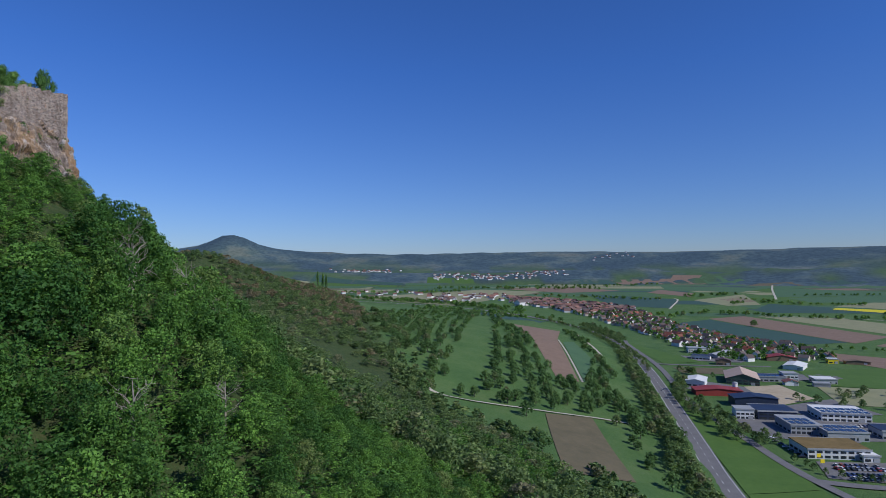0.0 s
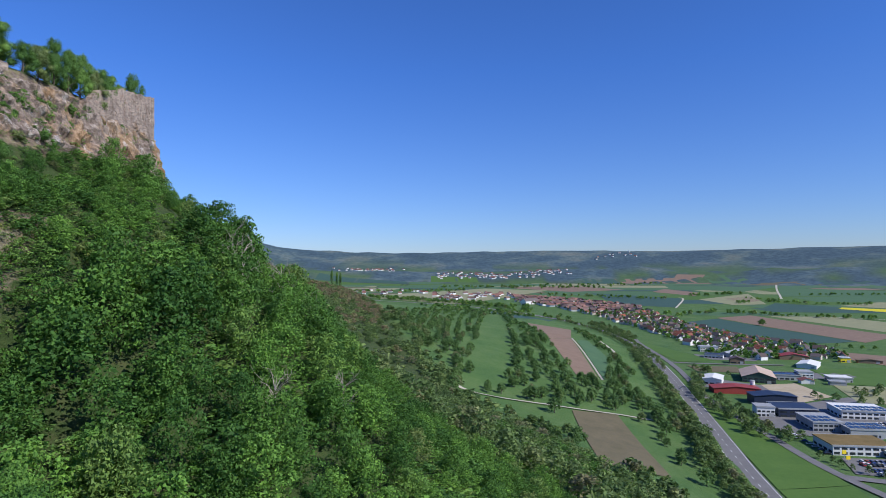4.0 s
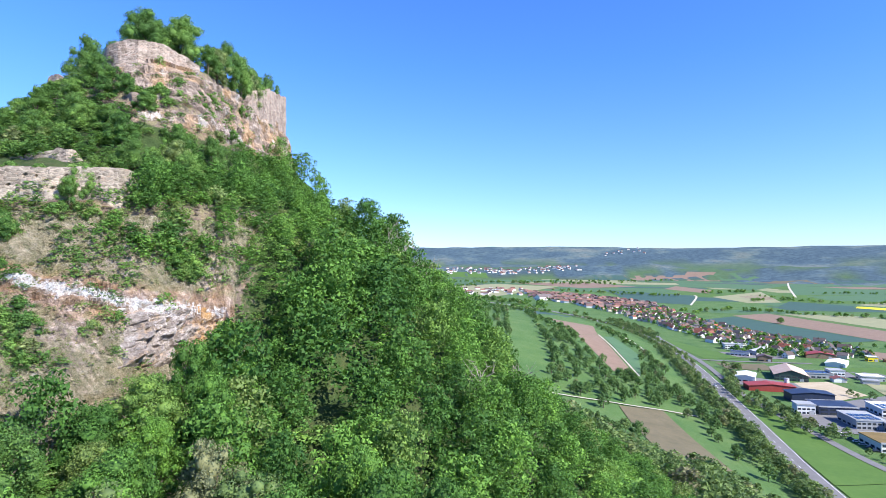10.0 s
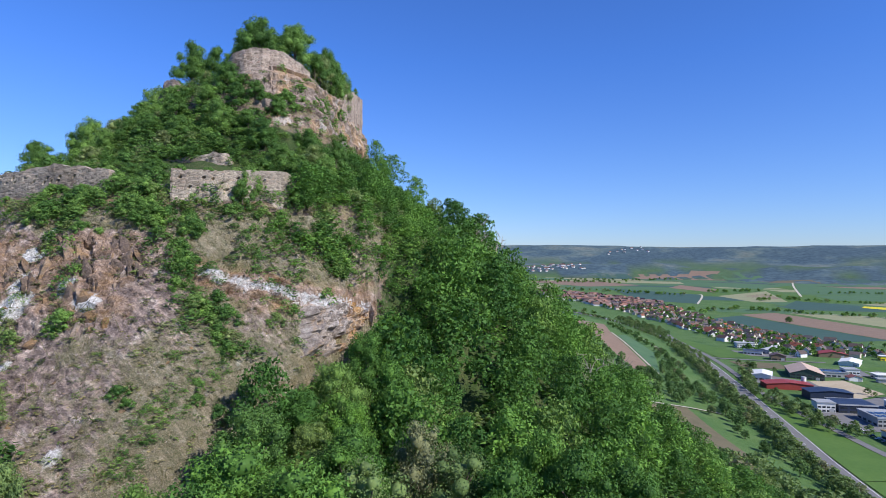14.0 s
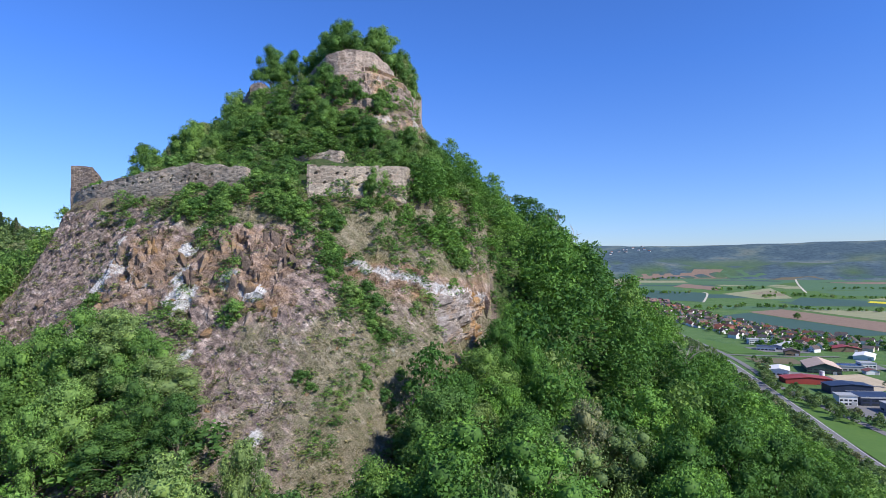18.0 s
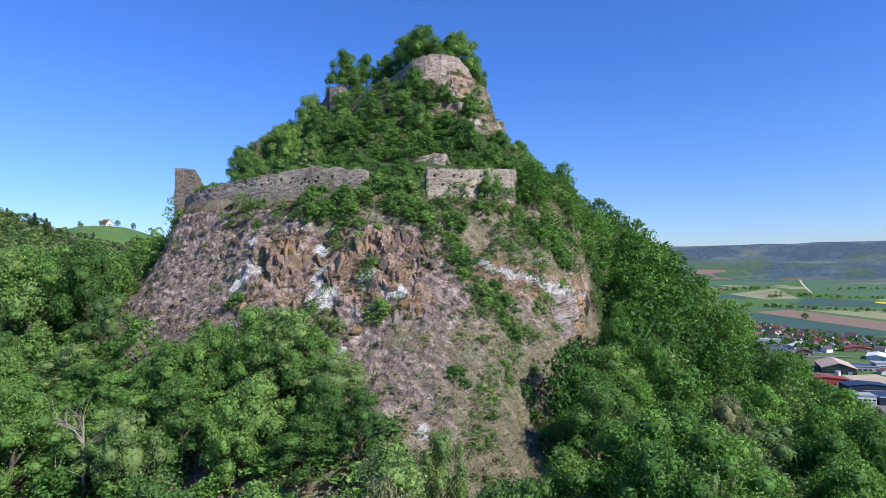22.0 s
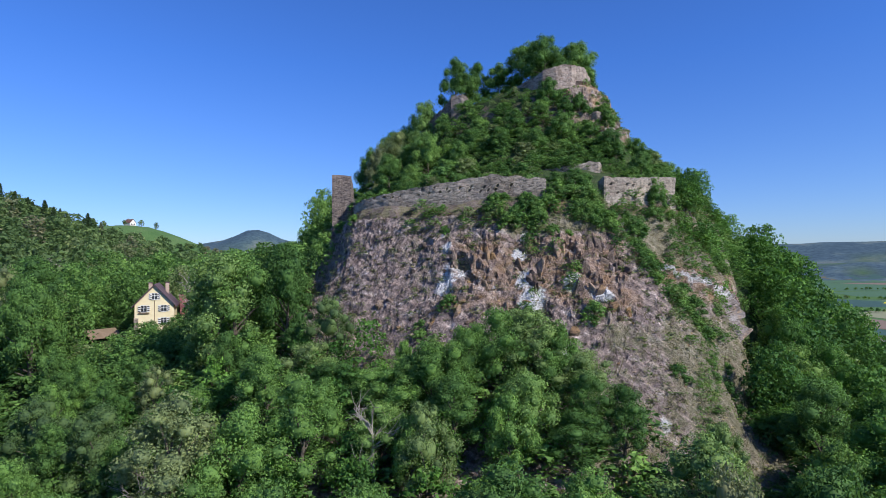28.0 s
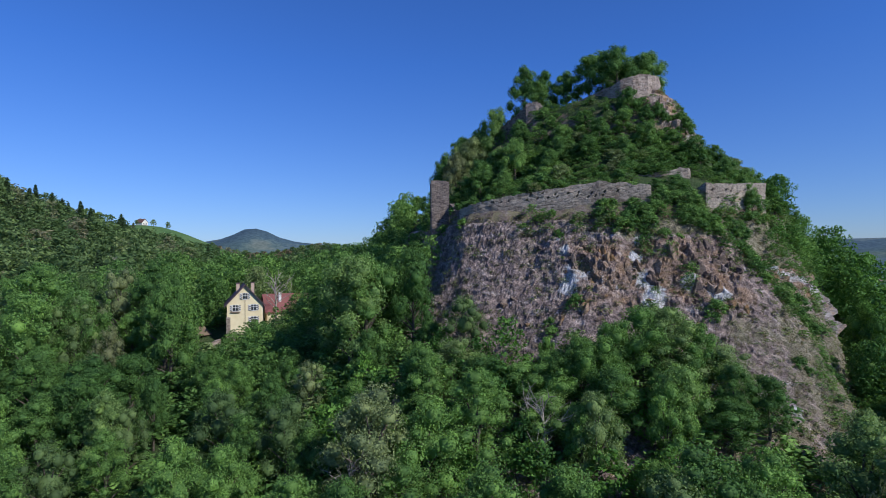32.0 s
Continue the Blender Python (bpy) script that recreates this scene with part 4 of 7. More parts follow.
pts, rng = scatter(-52, 26, -50, 2, 1.35, overgrown, 25)
woods("face_bushes", np.column_stack([pts, rng.uniform(0.9, 2.9, len(pts)), rng.uniform(0.9, 1.6, len(pts))]), UNIT_BUSH, M_SHRUB, "green bushes spread over the upper quarry face", 26)
M_WEED = leaf_material("weed_leaves", (0.105, 0.16, 0.045), (0.19, 0.25, 0.08), (0.24, 0.21, 0.11), 0.25)
pts, rng = scatter(-66, 24, -66, 4, 1.05, lambda x, y: (on_ground(x, y) > 97) & (on_ground(x, y) < 132) & (fbm(x / 5, y / 5, 61) > -0.28), 27)
pts = pts[(rng.random(len(pts)) < 0.8) & (pts[:, 1] < -10)]
woods("weeds", np.column_stack([pts, rng.uniform(0.25, 1.0, len(pts)), rng.uniform(0.4, 1.1, len(pts))]), unit_crowns(4, 64, 0.2, "bush", 520), M_WEED, "low weeds scattered over the quarry face", 28)
M_DRY = leaf_material("dry_grass", (0.15, 0.135, 0.065), (0.28, 0.24, 0.135), (0.19, 0.205, 0.085), 0.15)
pts, rng = scatter(-52, 22, -64, -8, 0.6, lambda x, y: (on_ground(x, y) > 98) & (on_ground(x, y) < 132) & (fbm(x / 3, y / 3, 64) > -0.35), 29)
pts = pts[rng.random(len(pts)) < 0.6]
woods("dry_grass", np.column_stack([pts, rng.uniform(0.2, 0.6, len(pts)), rng.uniform(0.25, 0.6, len(pts))]), unit_crowns(4, 14, 0.42, "bush", 540), M_DRY, "tufts of dry grass on the quarry face", 30)



def stalks(n, seed):
    """Dead stalks and twigs that lean over the quarry slope."""
    rng = np.random.default_rng(seed)
    x, y = rng.uniform(-46, 20, n * 3), rng.uniform(-60, -24, n * 3)
    z = on_ground(x, y)
    ok = (z > 100) & (z < 131) & (fbm(x / 6, y / 6, 65) > -0.2)
    x, y, z = x[ok][:n], y[ok][:n], z[ok][:n]
    k = len(x)
    way = np.column_stack([rng.normal(0, 0.7, k), -np.abs(rng.normal(0.2, 0.4, k)), rng.uniform(0.2, 1.0, k)])
    way /= np.linalg.norm(way, axis=1)[:, None]
    a = np.column_stack([x, y, z + 0.25])
    b = a + way * rng.uniform(0.5, 2.4, k)[:, None]
    half = np.column_stack([rng.uniform(0.015, 0.04, k), np.zeros(k), np.zeros(k)])
    deep = half[:, [1, 0, 2]]
    v = np.concatenate([np.stack([a - w, a + w, b + w * 0.4, b - w * 0.4], 1).reshape(-1, 3) for w in (half, deep)])
    return tagged(new("dead_stalks", mesh_from("dead_stalks", v, quads(2 * k), M_DRY)), "pale dead stalks and twigs over the quarry slope", "stalks", kind="stuff")


stalks(2600, 66)
CREEPER = [(9, -39.5, 115), (8, -41.5, 113), (7, -43, 112), (6, -46, 110), (5, -49, 108), (4, -52, 106)]
pts, rng = scatter(0, 13, -54, -36, 0.75, lambda x, y: near_line(x, y, on_ground(x, y), CREEPER) < 1.9 + 1.2 * fbm(x / 2, y / 2, 31), 32)
woods("creeper", np.column_stack([pts, rng.uniform(0.4, 1.1, len(pts)), rng.uniform(0.5, 1.0, len(pts))]), UNIT_BUSH, M_LEAF, "bright green creeper hanging down the quarry slope", 33)
pts, rng = scatter(-24, 10, -22, 14, 2.3, lambda x, y: (on_ground(x, y) > 139) & (on_ground(x, y) < 152.5) & (x < 6.5 + 0.2 * y), 34)
woods("castle_bushes", np.column_stack([pts, rng.uniform(1.5, 3.4, len(pts)), rng.uniform(1.3, 2.1, len(pts))]), unit_crowns(5, 480, 0.10, "bush", 560), M_SHRUB, "dense green bushes on the slope below the bastion", 35)

pts, rng = scatter(11, 38, -29, 22, 2.5, lambda x, y: (on_ground(x, y) > 118) & (on_ground(x, y) < 137) & (x > 10.5 + 0.1 * y + np.maximum(0, 121.5 - on_ground(x, y)) * 1.6), 36)
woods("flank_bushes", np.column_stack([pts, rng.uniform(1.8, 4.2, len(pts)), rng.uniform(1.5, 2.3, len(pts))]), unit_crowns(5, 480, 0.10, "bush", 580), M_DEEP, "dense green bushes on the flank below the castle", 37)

# trees on the summit and on the terrace: place, height, half width, kind
for x, y, h, w, k in [(-3.6, 7.0, 8.8, 4.8, 7), (3.4, 7.0, 8.2, 4.6, 7), (1.6, 9.5, 7.6, 4.0, 8), (-1.6, 12, 6.8, 3.8, 7), (-7.5, 15, 9.8, 4.8, 8), (-5.6, 11, 9.0, 4.6, 7), (-12, 19, 8.6, 4.6, 7), (-22, 20, 13.4, 5.2, 8), (-29, 18, 12, 5.0, 7), (-37, 23, 13.4, 5.2, 8), (-41, 16, 11, 4.6, 7), (-35, 14, 11, 4.6, 8), (-20, 15, 8, 4.2, 8), (-33.5, 20, 11, 4.4, 7), (-37.5, 16, 11.5, 4.2, 8), (-39, 12, 10, 3.8, 7),
                      (-32, 27, 13, 4.0, 7), (-26, 32, 12, 4, 8), (-17, 20, 11, 3.6, 8), (6.2, 11.5, 5.4, 2.8, 7), (6.6, 15, 6.8, 3.2, 8), (7, 19, 8.4, 3.3, 7), (7.4, 23, 8.6, 3.3, 8), (7.4, 27, 8.6, 3.3, 7), (7.6, 31, 8.6, 3.3, 8), (7.2, 35, 8.6, 3.3, 7), (7.0, 39, 8.4, 3.3, 8), (6.6, 43, 7.0, 3.0, 7), (6.1, 50.0, 13.2, 3.6, 7), (1, 45, 5, 3, 7), (0, 30, 5.5, 3.4, 8), (-6, 38, 7, 3.6, 7),
                      (-35, -9, 7.6, 3.6, 8), (-28, -6, 8.6, 3.8, 7), (-31, -4, 7.6, 3.6, 8), (-31, -13, 4.5, 2.5, 8), (-22, -12, 4.5, 2.4, 7), (-37, 0, 4.6, 3.4, 8), (-44, 4, 4.4, 3.4, 7), (-48, 12, 5.5, 3.6, 8), (-43, -4, 4.4, 3.4, 8),
                      (8, -18, 4.6, 2.8, 7), (12, -13, 5.6, 2.8, 8), (10, -9, 4.6, 2.6, 7), (14, -5, 6, 2.9, 8), (4, -14, 4.6, 2.6, 7), (-12, -9, 5.0, 2.9, 8), (-18, -4, 3.6, 2.4, 7), (-4, -12, 5.0, 2.9, 7), (-25, 4, 5.5, 2.8, 8), (-7, -8, 4.4, 2.7, 8), (-5.0, -5.2, 5.0, 2.7, 7), (-2.6, -7.6, 4.2, 2.4, 8), (0.4, -6.4, 3.6, 2.0, 7), (4.8, -8.8, 3.8, 2.2, 8), (5.4, -5.6, 2.6, 1.6, 7),
                      (-9, -14, 4.2, 2.5, 7), (-15, -12, 4.4, 2.6, 8), (1, -12, 4.2, 2.5, 8), (-20, -9, 4.4, 2.5, 7), (-30, 2, 5, 2.8, 7), (11, -18, 4.6, 2.6, 8), (14, -14, 5, 2.7, 7), (-24, -16, 3.4, 2.2, 8), (-5.5, -28.5, 3.0, 2.4, 7), (-8.5, -28.4, 2.8, 2.2, 8), (6.3, -29.2, 4.4, 1.7, 8), (6.6, -27, 4.0, 2.0, 7)]:
    place_tree(TREES[k], x, y, h, x * 37 + y * 11, group="trees on the castle rock", width=w / 4.1)


# ---------------------------------------------------------------- rocks
def rock_material(name, low, mid, high, ochre):
    n = Nodes(name, 0.9)
    v = n.coords((1, 1, 1.5))
    info = n.add("ShaderNodeObjectInfo")
    a, b, big = n.noise(v, 0.8, 6, 0.7), n.noise(v, 4.0, 6, 0.75), n.noise(v, 0.22, 3)
    f = n.math("ADD", n.math("MULTIPLY", a, 0.65), n.math("MULTIPLY", info.outputs["Random"], 0.3))
    c = n.ramp(f, [(0.28, low), (0.5, mid), (0.72, high)])
    if ochre:
        o = n.ramp(n.math("ADD", n.math("MULTIPLY", big, 0.7), n.math("MULTIPLY", a, 0.3)), [(0.5, (0, 0, 0)), (0.6, (1, 1, 1))])
        c = n.mix(n.math("MULTIPLY", o, ochre), c, (0.42, 0.23, 0.07))
    c = n.mix(0.7, c, n.ramp(b, [(0.3, (0.5, 0.5, 0.5)), (0.7, (1.25, 1.25, 1.25))]), "MULTIPLY")
    n.color(c)
    n.bump(n.math("ADD", a, b), 0.9, 0.25)
    return n.mat


M_ROCK = rock_material("brown_rock", (0.09, 0.066, 0.056), (0.225, 0.168, 0.138), (0.40, 0.325, 0.27), 0.55)
M_ROCK_RED = rock_material("reddish_rock", (0.12, 0.085, 0.07), (0.25, 0.19, 0.16), (0.40, 0.33, 0.28), 0.25)
M_ROCK_WHITE = rock_material("pale_broken_rock", (0.30, 0.28, 0.27), (0.56, 0.54, 0.52), (0.72, 0.70, 0.68), 0.22)


def boulder_mesh(seed, material, stretch):
    """An angular block cut by random planes."""
    rng = np.random.default_rng(seed)
    bm = bmesh.new()
    bmesh.ops.create_icosphere(bm, subdivisions=2, radius=1.0)
    planes = [(Vector(rng.normal(size=3)).normalized(), rng.uniform(0.3, 0.62)) for _ in range(14)]
    for v in bm.verts:
        p = v.co.copy()
        for nrm, d in planes:
            over = p.dot(nrm) - d
            if over > 0:
                p -= nrm * over * 0.95
        p += p * 0.10 * noise.noise(p * 3.1 + Vector((seed, 0, 0)))
        v.co = Vector((p.x * stretch[0], p.y * stretch[1], p.z * stretch[2]))
    me = bpy.data.meshes.new("rock")
    bm.to_mesh(me)
    bm.free()
    me.materials.append(material)
    return me


def outcrop(label, spots, meshes, seed, sizes, lean=25):
    """A cliff thing made of many blocks half sunk in the hill."""
    rng = np.random.default_rng(seed)
    x0, y0 = np.mean([p[0] for p in spots]), np.mean([p[1] for p in spots])
    z0 = float(np.mean([p[2] for p in spots]))
    root = tagged(new("rock_outcrop"), label, "rock")
    root.location = (x0, y0, z0)
    for x, y, z in spots:
        ob = new("rock", meshes[int(rng.integers(len(meshes)))])
        ob.parent = root
        s = rng.uniform(*sizes)
        ob.matrix_basis = pose(x - x0, y - y0, z - z0, rng.normal(0, lean * 0.5), rng.normal(0, lean * 0.5), rng.uniform(0, 360)) @ Matrix.Diagonal((s, s, s * rng.uniform(0.8, 1.25), 1))
    return root


def cliff_spots(n, seed, box, keep):
    """Places on the ground inside a box that keep(x, y, z, slope) accepts."""
    rng = np.random.default_rng(seed)
    x, y = rng.uniform(box[0], box[1], n * 30), rng.uniform(box[2], box[3], n * 30)
    z = on_ground(x, y)
    slope = np.hypot(on_ground(x + 0.7, y) - on_ground(x - 0.7, y), on_ground(x, y + 0.7) - on_ground(x, y - 0.7)) / 1.4
    ok = keep(x, y, z, slope)
    return np.column_stack([x, y, z])[ok][:n]


RED = [boulder_mesh(600 + i, M_ROCK_RED, (1.1, 0.9, 0.7 + 0.1 * i)) for i in range(6)]
BROWN = [boulder_mesh(620 + i, M_ROCK, (1.0, 0.8, 0.8 + 0.15 * i)) for i in range(6)]
WHITE = [boulder_mesh(640 + i, M_ROCK_WHITE, (1.2, 0.9, 0.5 + 0.08 * i)) for i in range(6)]


def billow(u, v, seed):
    """Rounded blocks divided by sharp creases, at four sizes."""
    total, amp = 0, 0.55
    for n in range(4):
        total = total + amp * (2.2 * np.abs(vnoise(u * 2.1**n + 0.3 * n, v * 2.1**n, seed + n)) - 0.8)
        amp *= 0.5
    return total


def cells(u, v, seed):
    """Blocky noise: one value for each cell of a warped grid."""
    wu, wv = u + 0.35 * vnoise(u * 0.7, v * 0.7, seed + 1), v + 0.35 * vnoise(u * 0.8, v * 0.8, seed + 2)
    row = np.floor(wv)
    return 2 * hash2(np.floor(wu + 0.5 * (row % 2)), row, seed) - 1


def rock_sheet(label, base, top, heights, block, amp, material, seed, cell=0.33):
    """A jointed cliff between a line at its foot and a line at its head; heights: rows of (part of the length, foot, head)."""
    b, t = sampled(open_line(base, 2), cell)
    n = len(b)
    a, _ = sampled(open_line(top, 2), 0.05)
    a = a[np.linspace(0, len(a) - 1, n).astype(int)]
    hv = np.array(heights, float)
    lo, hi = np.interp(t / t[-1], hv[:, 0], hv[:, 1]), np.interp(t / t[-1], hv[:, 0], hv[:, 2])
    rows = max(6, int((np.hypot((hi - lo), np.hypot(*(a - b).T))).max() / cell))
    v = np.linspace(0, 1, rows)
    p = b[:, None] * (1 - v)[None, :, None] + a[:, None] * v[None, :, None]
    z = lo[:, None] + (hi - lo)[:, None] * v[None]
    d = np.gradient(b, axis=0)
    d /= np.hypot(*d.T)[:, None]
    out = np.column_stack([d[:, 1], -d[:, 0]])
    u = np.repeat(t[:, None], rows, 1)
    s = z / 0.85
    push = amp * (0.5 * cells(u / block[0], s / block[1], seed) + 0.28 * cells(u / block[0] * 2.3, s / block[1] * 2.1, seed + 7) + 0.45 * billow(u / block[0] / 1.4, s / block[1] / 1.4, seed + 9))
    edge = np.minimum(np.minimum(v, 1 - v)[None] * 5, np.minimum(t, t[-1] - t)[:, None] / 2.0).clip(0, 1)
    push = push * edge + 0.45 * amp * edge - 1.5 * (1 - edge)
    q = np.concatenate([p + out[:, None] * push[..., None], (z + 0.35 * push)[..., None]], -1)
    me = mesh_from("rock_face", q.reshape(-1, 3), grid_faces(rows, n), material)
    return tagged(new("cliff", me), label, "cliff")


def cliff_material(name, dark, mid, light, ochre, white):
    n = Nodes(name, 0.92)
    v = n.coords((1, 1, 1.6))
    a, b, big = n.noise(v, 0.7, 7, 0.72), n.noise(v, 4.5, 6, 0.75), n.noise(n.coords((1, 1, 0.8)), 0.16, 4)
    c = n.ramp(a, [(0.3, dark), (0.5, mid), (0.68, light)])
    o = n.ramp(n.math("ADD", n.math("MULTIPLY", big, 0.65), n.math("MULTIPLY", a, 0.35)), [(0.49, (0, 0, 0)), (0.58, (1, 1, 1))])
    c = n.mix(n.math("MULTIPLY", o, ochre), c, (0.40, 0.22, 0.07))
    w = n.ramp(n.math("ADD", n.math("MULTIPLY", n.noise(n.coords((1, 1, 0.6)), 0.3, 5, 0.6), 0.7), n.math("MULTIPLY", b, 0.3)), [(0.56 - 0.1 * white, (0, 0, 0)), (0.62 - 0.1 * white, (1, 1, 1))])
    c = n.mix(n.math("MULTIPLY", w, min(1.0, 0.5 + 0.5 * white)), c, (0.60, 0.58, 0.57))
    c = n.mix(0.65, c, n.ramp(b, [(0.3, (0.45, 0.45, 0.45)), (0.7, (1.25, 1.25, 1.25))]), "MULTIPLY")
    n.color(c)
    n.bump(n.math("ADD", a, b), 0.8, 0.2)
    return n.mat


M_PALECLIFF = cliff_material("pale_quarry_rock", (0.11, 0.085, 0.072), (0.30, 0.255, 0.225), (0.55, 0.51, 0.49), 0.85, 0.12)
M_CLIFF = cliff_material("reddish_cliff_rock", (0.085, 0.066, 0.058), (0.245, 0.19, 0.162), (0.47, 0.41, 0.36), 0.45, 0.05)
# ---------------------------------------------------------------- the old quarry below the castle
def face_material():
    """Purple-brown jointed rock; cover: red pale fresh breaks, green ochre lichen, blue grown over with grass."""
    n = Nodes("quarry_rock", 0.92)
    v = n.coords((1, 1, 1.6))
    at = n.add("ShaderNodeAttribute")
    at.attribute_name = "cover"
    sep = n.add("ShaderNodeSeparateColor")
    n.link(at.outputs["Color"], sep.inputs[0])
    white, ochre, green = sep.outputs
    a, b, fine = n.noise(v, 0.6, 7, 0.74), n.noise(v, 3.6, 6, 0.78), n.noise(n.coords(), 9, 4, 0.7)
    c = n.ramp(a, [(0.32, (0.075, 0.058, 0.056)), (0.43, (0.205, 0.158, 0.145)), (0.55, (0.32, 0.255, 0.23)), (0.66, (0.54, 0.47, 0.435))])
    streak = n.noise(n.slanted(38, (1.0, 1.0, 0.16)), 1.7, 6, 0.7)
    c = n.mix(0.75, c, n.ramp(streak, [(0.38, (0.5, 0.47, 0.49)), (0.49, (1, 1, 1)), (0.59, (1.85, 1.75, 1.66))]), "MULTIPLY")

    def where(mask, noise_out, soft=6.0):
        f = n.math("ADD", n.math("SUBTRACT", mask, 0.5), n.math("SUBTRACT", noise_out, 0.5))
        return n.math("ADD", n.math("MULTIPLY", f, soft), 0.5, True)

    c = n.mix(n.math("MULTIPLY", where(ochre, n.noise(v, 0.35, 7, 0.72), 3.0), 0.7), c, n.ramp(b, [(0.35, (0.22, 0.11, 0.045)), (0.55, (0.42, 0.245, 0.10)), (0.75, (0.55, 0.39, 0.22))]))
    c = n.mix(where(white, n.noise(v, 1.5, 6, 0.7), 5.0), c, n.ramp(b, [(0.3, (0.34, 0.32, 0.32)), (0.45, (0.60, 0.58, 0.58)), (0.65, (0.80, 0.79, 0.79))]))
    grass = n.ramp(fine, [(0.34, (0.07, 0.108, 0.036)), (0.46, (0.16, 0.18, 0.072)), (0.56, (0.28, 0.25, 0.14)), (0.68, (0.45, 0.39, 0.28))])
    c = n.mix(n.math("MULTIPLY", where(green, n.noise(n.coords(), 1.1, 8, 0.8), 7.0), 0.62), c, grass)
    c = n.mix(0.6, c, n.ramp(b, [(0.32, (0.48, 0.47, 0.46)), (0.52, (1, 1, 1)), (0.7, (1.25, 1.25, 1.25))]), "MULTIPLY")
    n.color(c)
    n.bump(n.math("ADD", a, n.math("ADD", b, n.math("MULTIPLY", fine, 0.6))), 1.0, 0.35)
    return n.mat


PALE_BAND = [(4.5, -36, 123.4), (7, -35.2, 122), (10, -33.5, 121.6), (13.5, -31, 120.5), (16.9, -27.7, 119.4), (19.3, -23.5, 118.8), (21, -19, 118)]
PALE_END = [(20.6, -19, 119), (19.6, -22, 117), (17.6, -27, 115), (16.4, -32, 112.5), (15.4, -36, 110.5)]
# fresh pale breaks: place and half width
SCARS = [(-23.5, -35.5, 121.5, 2.2), (-20.6, -37.4, 120.5, 1.8), (-18.4, -38.6, 120, 1.2), (-5.1, -42.6, 119.8, 1.0), (-25, -32, 127, 0.8), (-24.4, -34, 125.6, 0.8), (-22, -36, 123, 1.25), (-22.6, -37, 121.8, 1.4), (-24.6, -38, 121, 1.3), (-15, -37, 125, 1.0), (-14, -35.4, 127.6, 0.7), (-14.6, -39, 121.4, 1.3), (-14, -41.6, 119.4, 1.6), (-9, -40, 121, 1.1), (-9.4, -38.6, 122.4, 0.7),
         (-6, -42, 120, 0.9), (-19, -39.4, 120.4, 0.9), (-11, -47, 114, 0.6), (-3, -49, 110, 0.6), (-2, -53, 107, 0.7), (1.5, -47, 111, 0.6), (10, -40, 113.5, 0.6)]


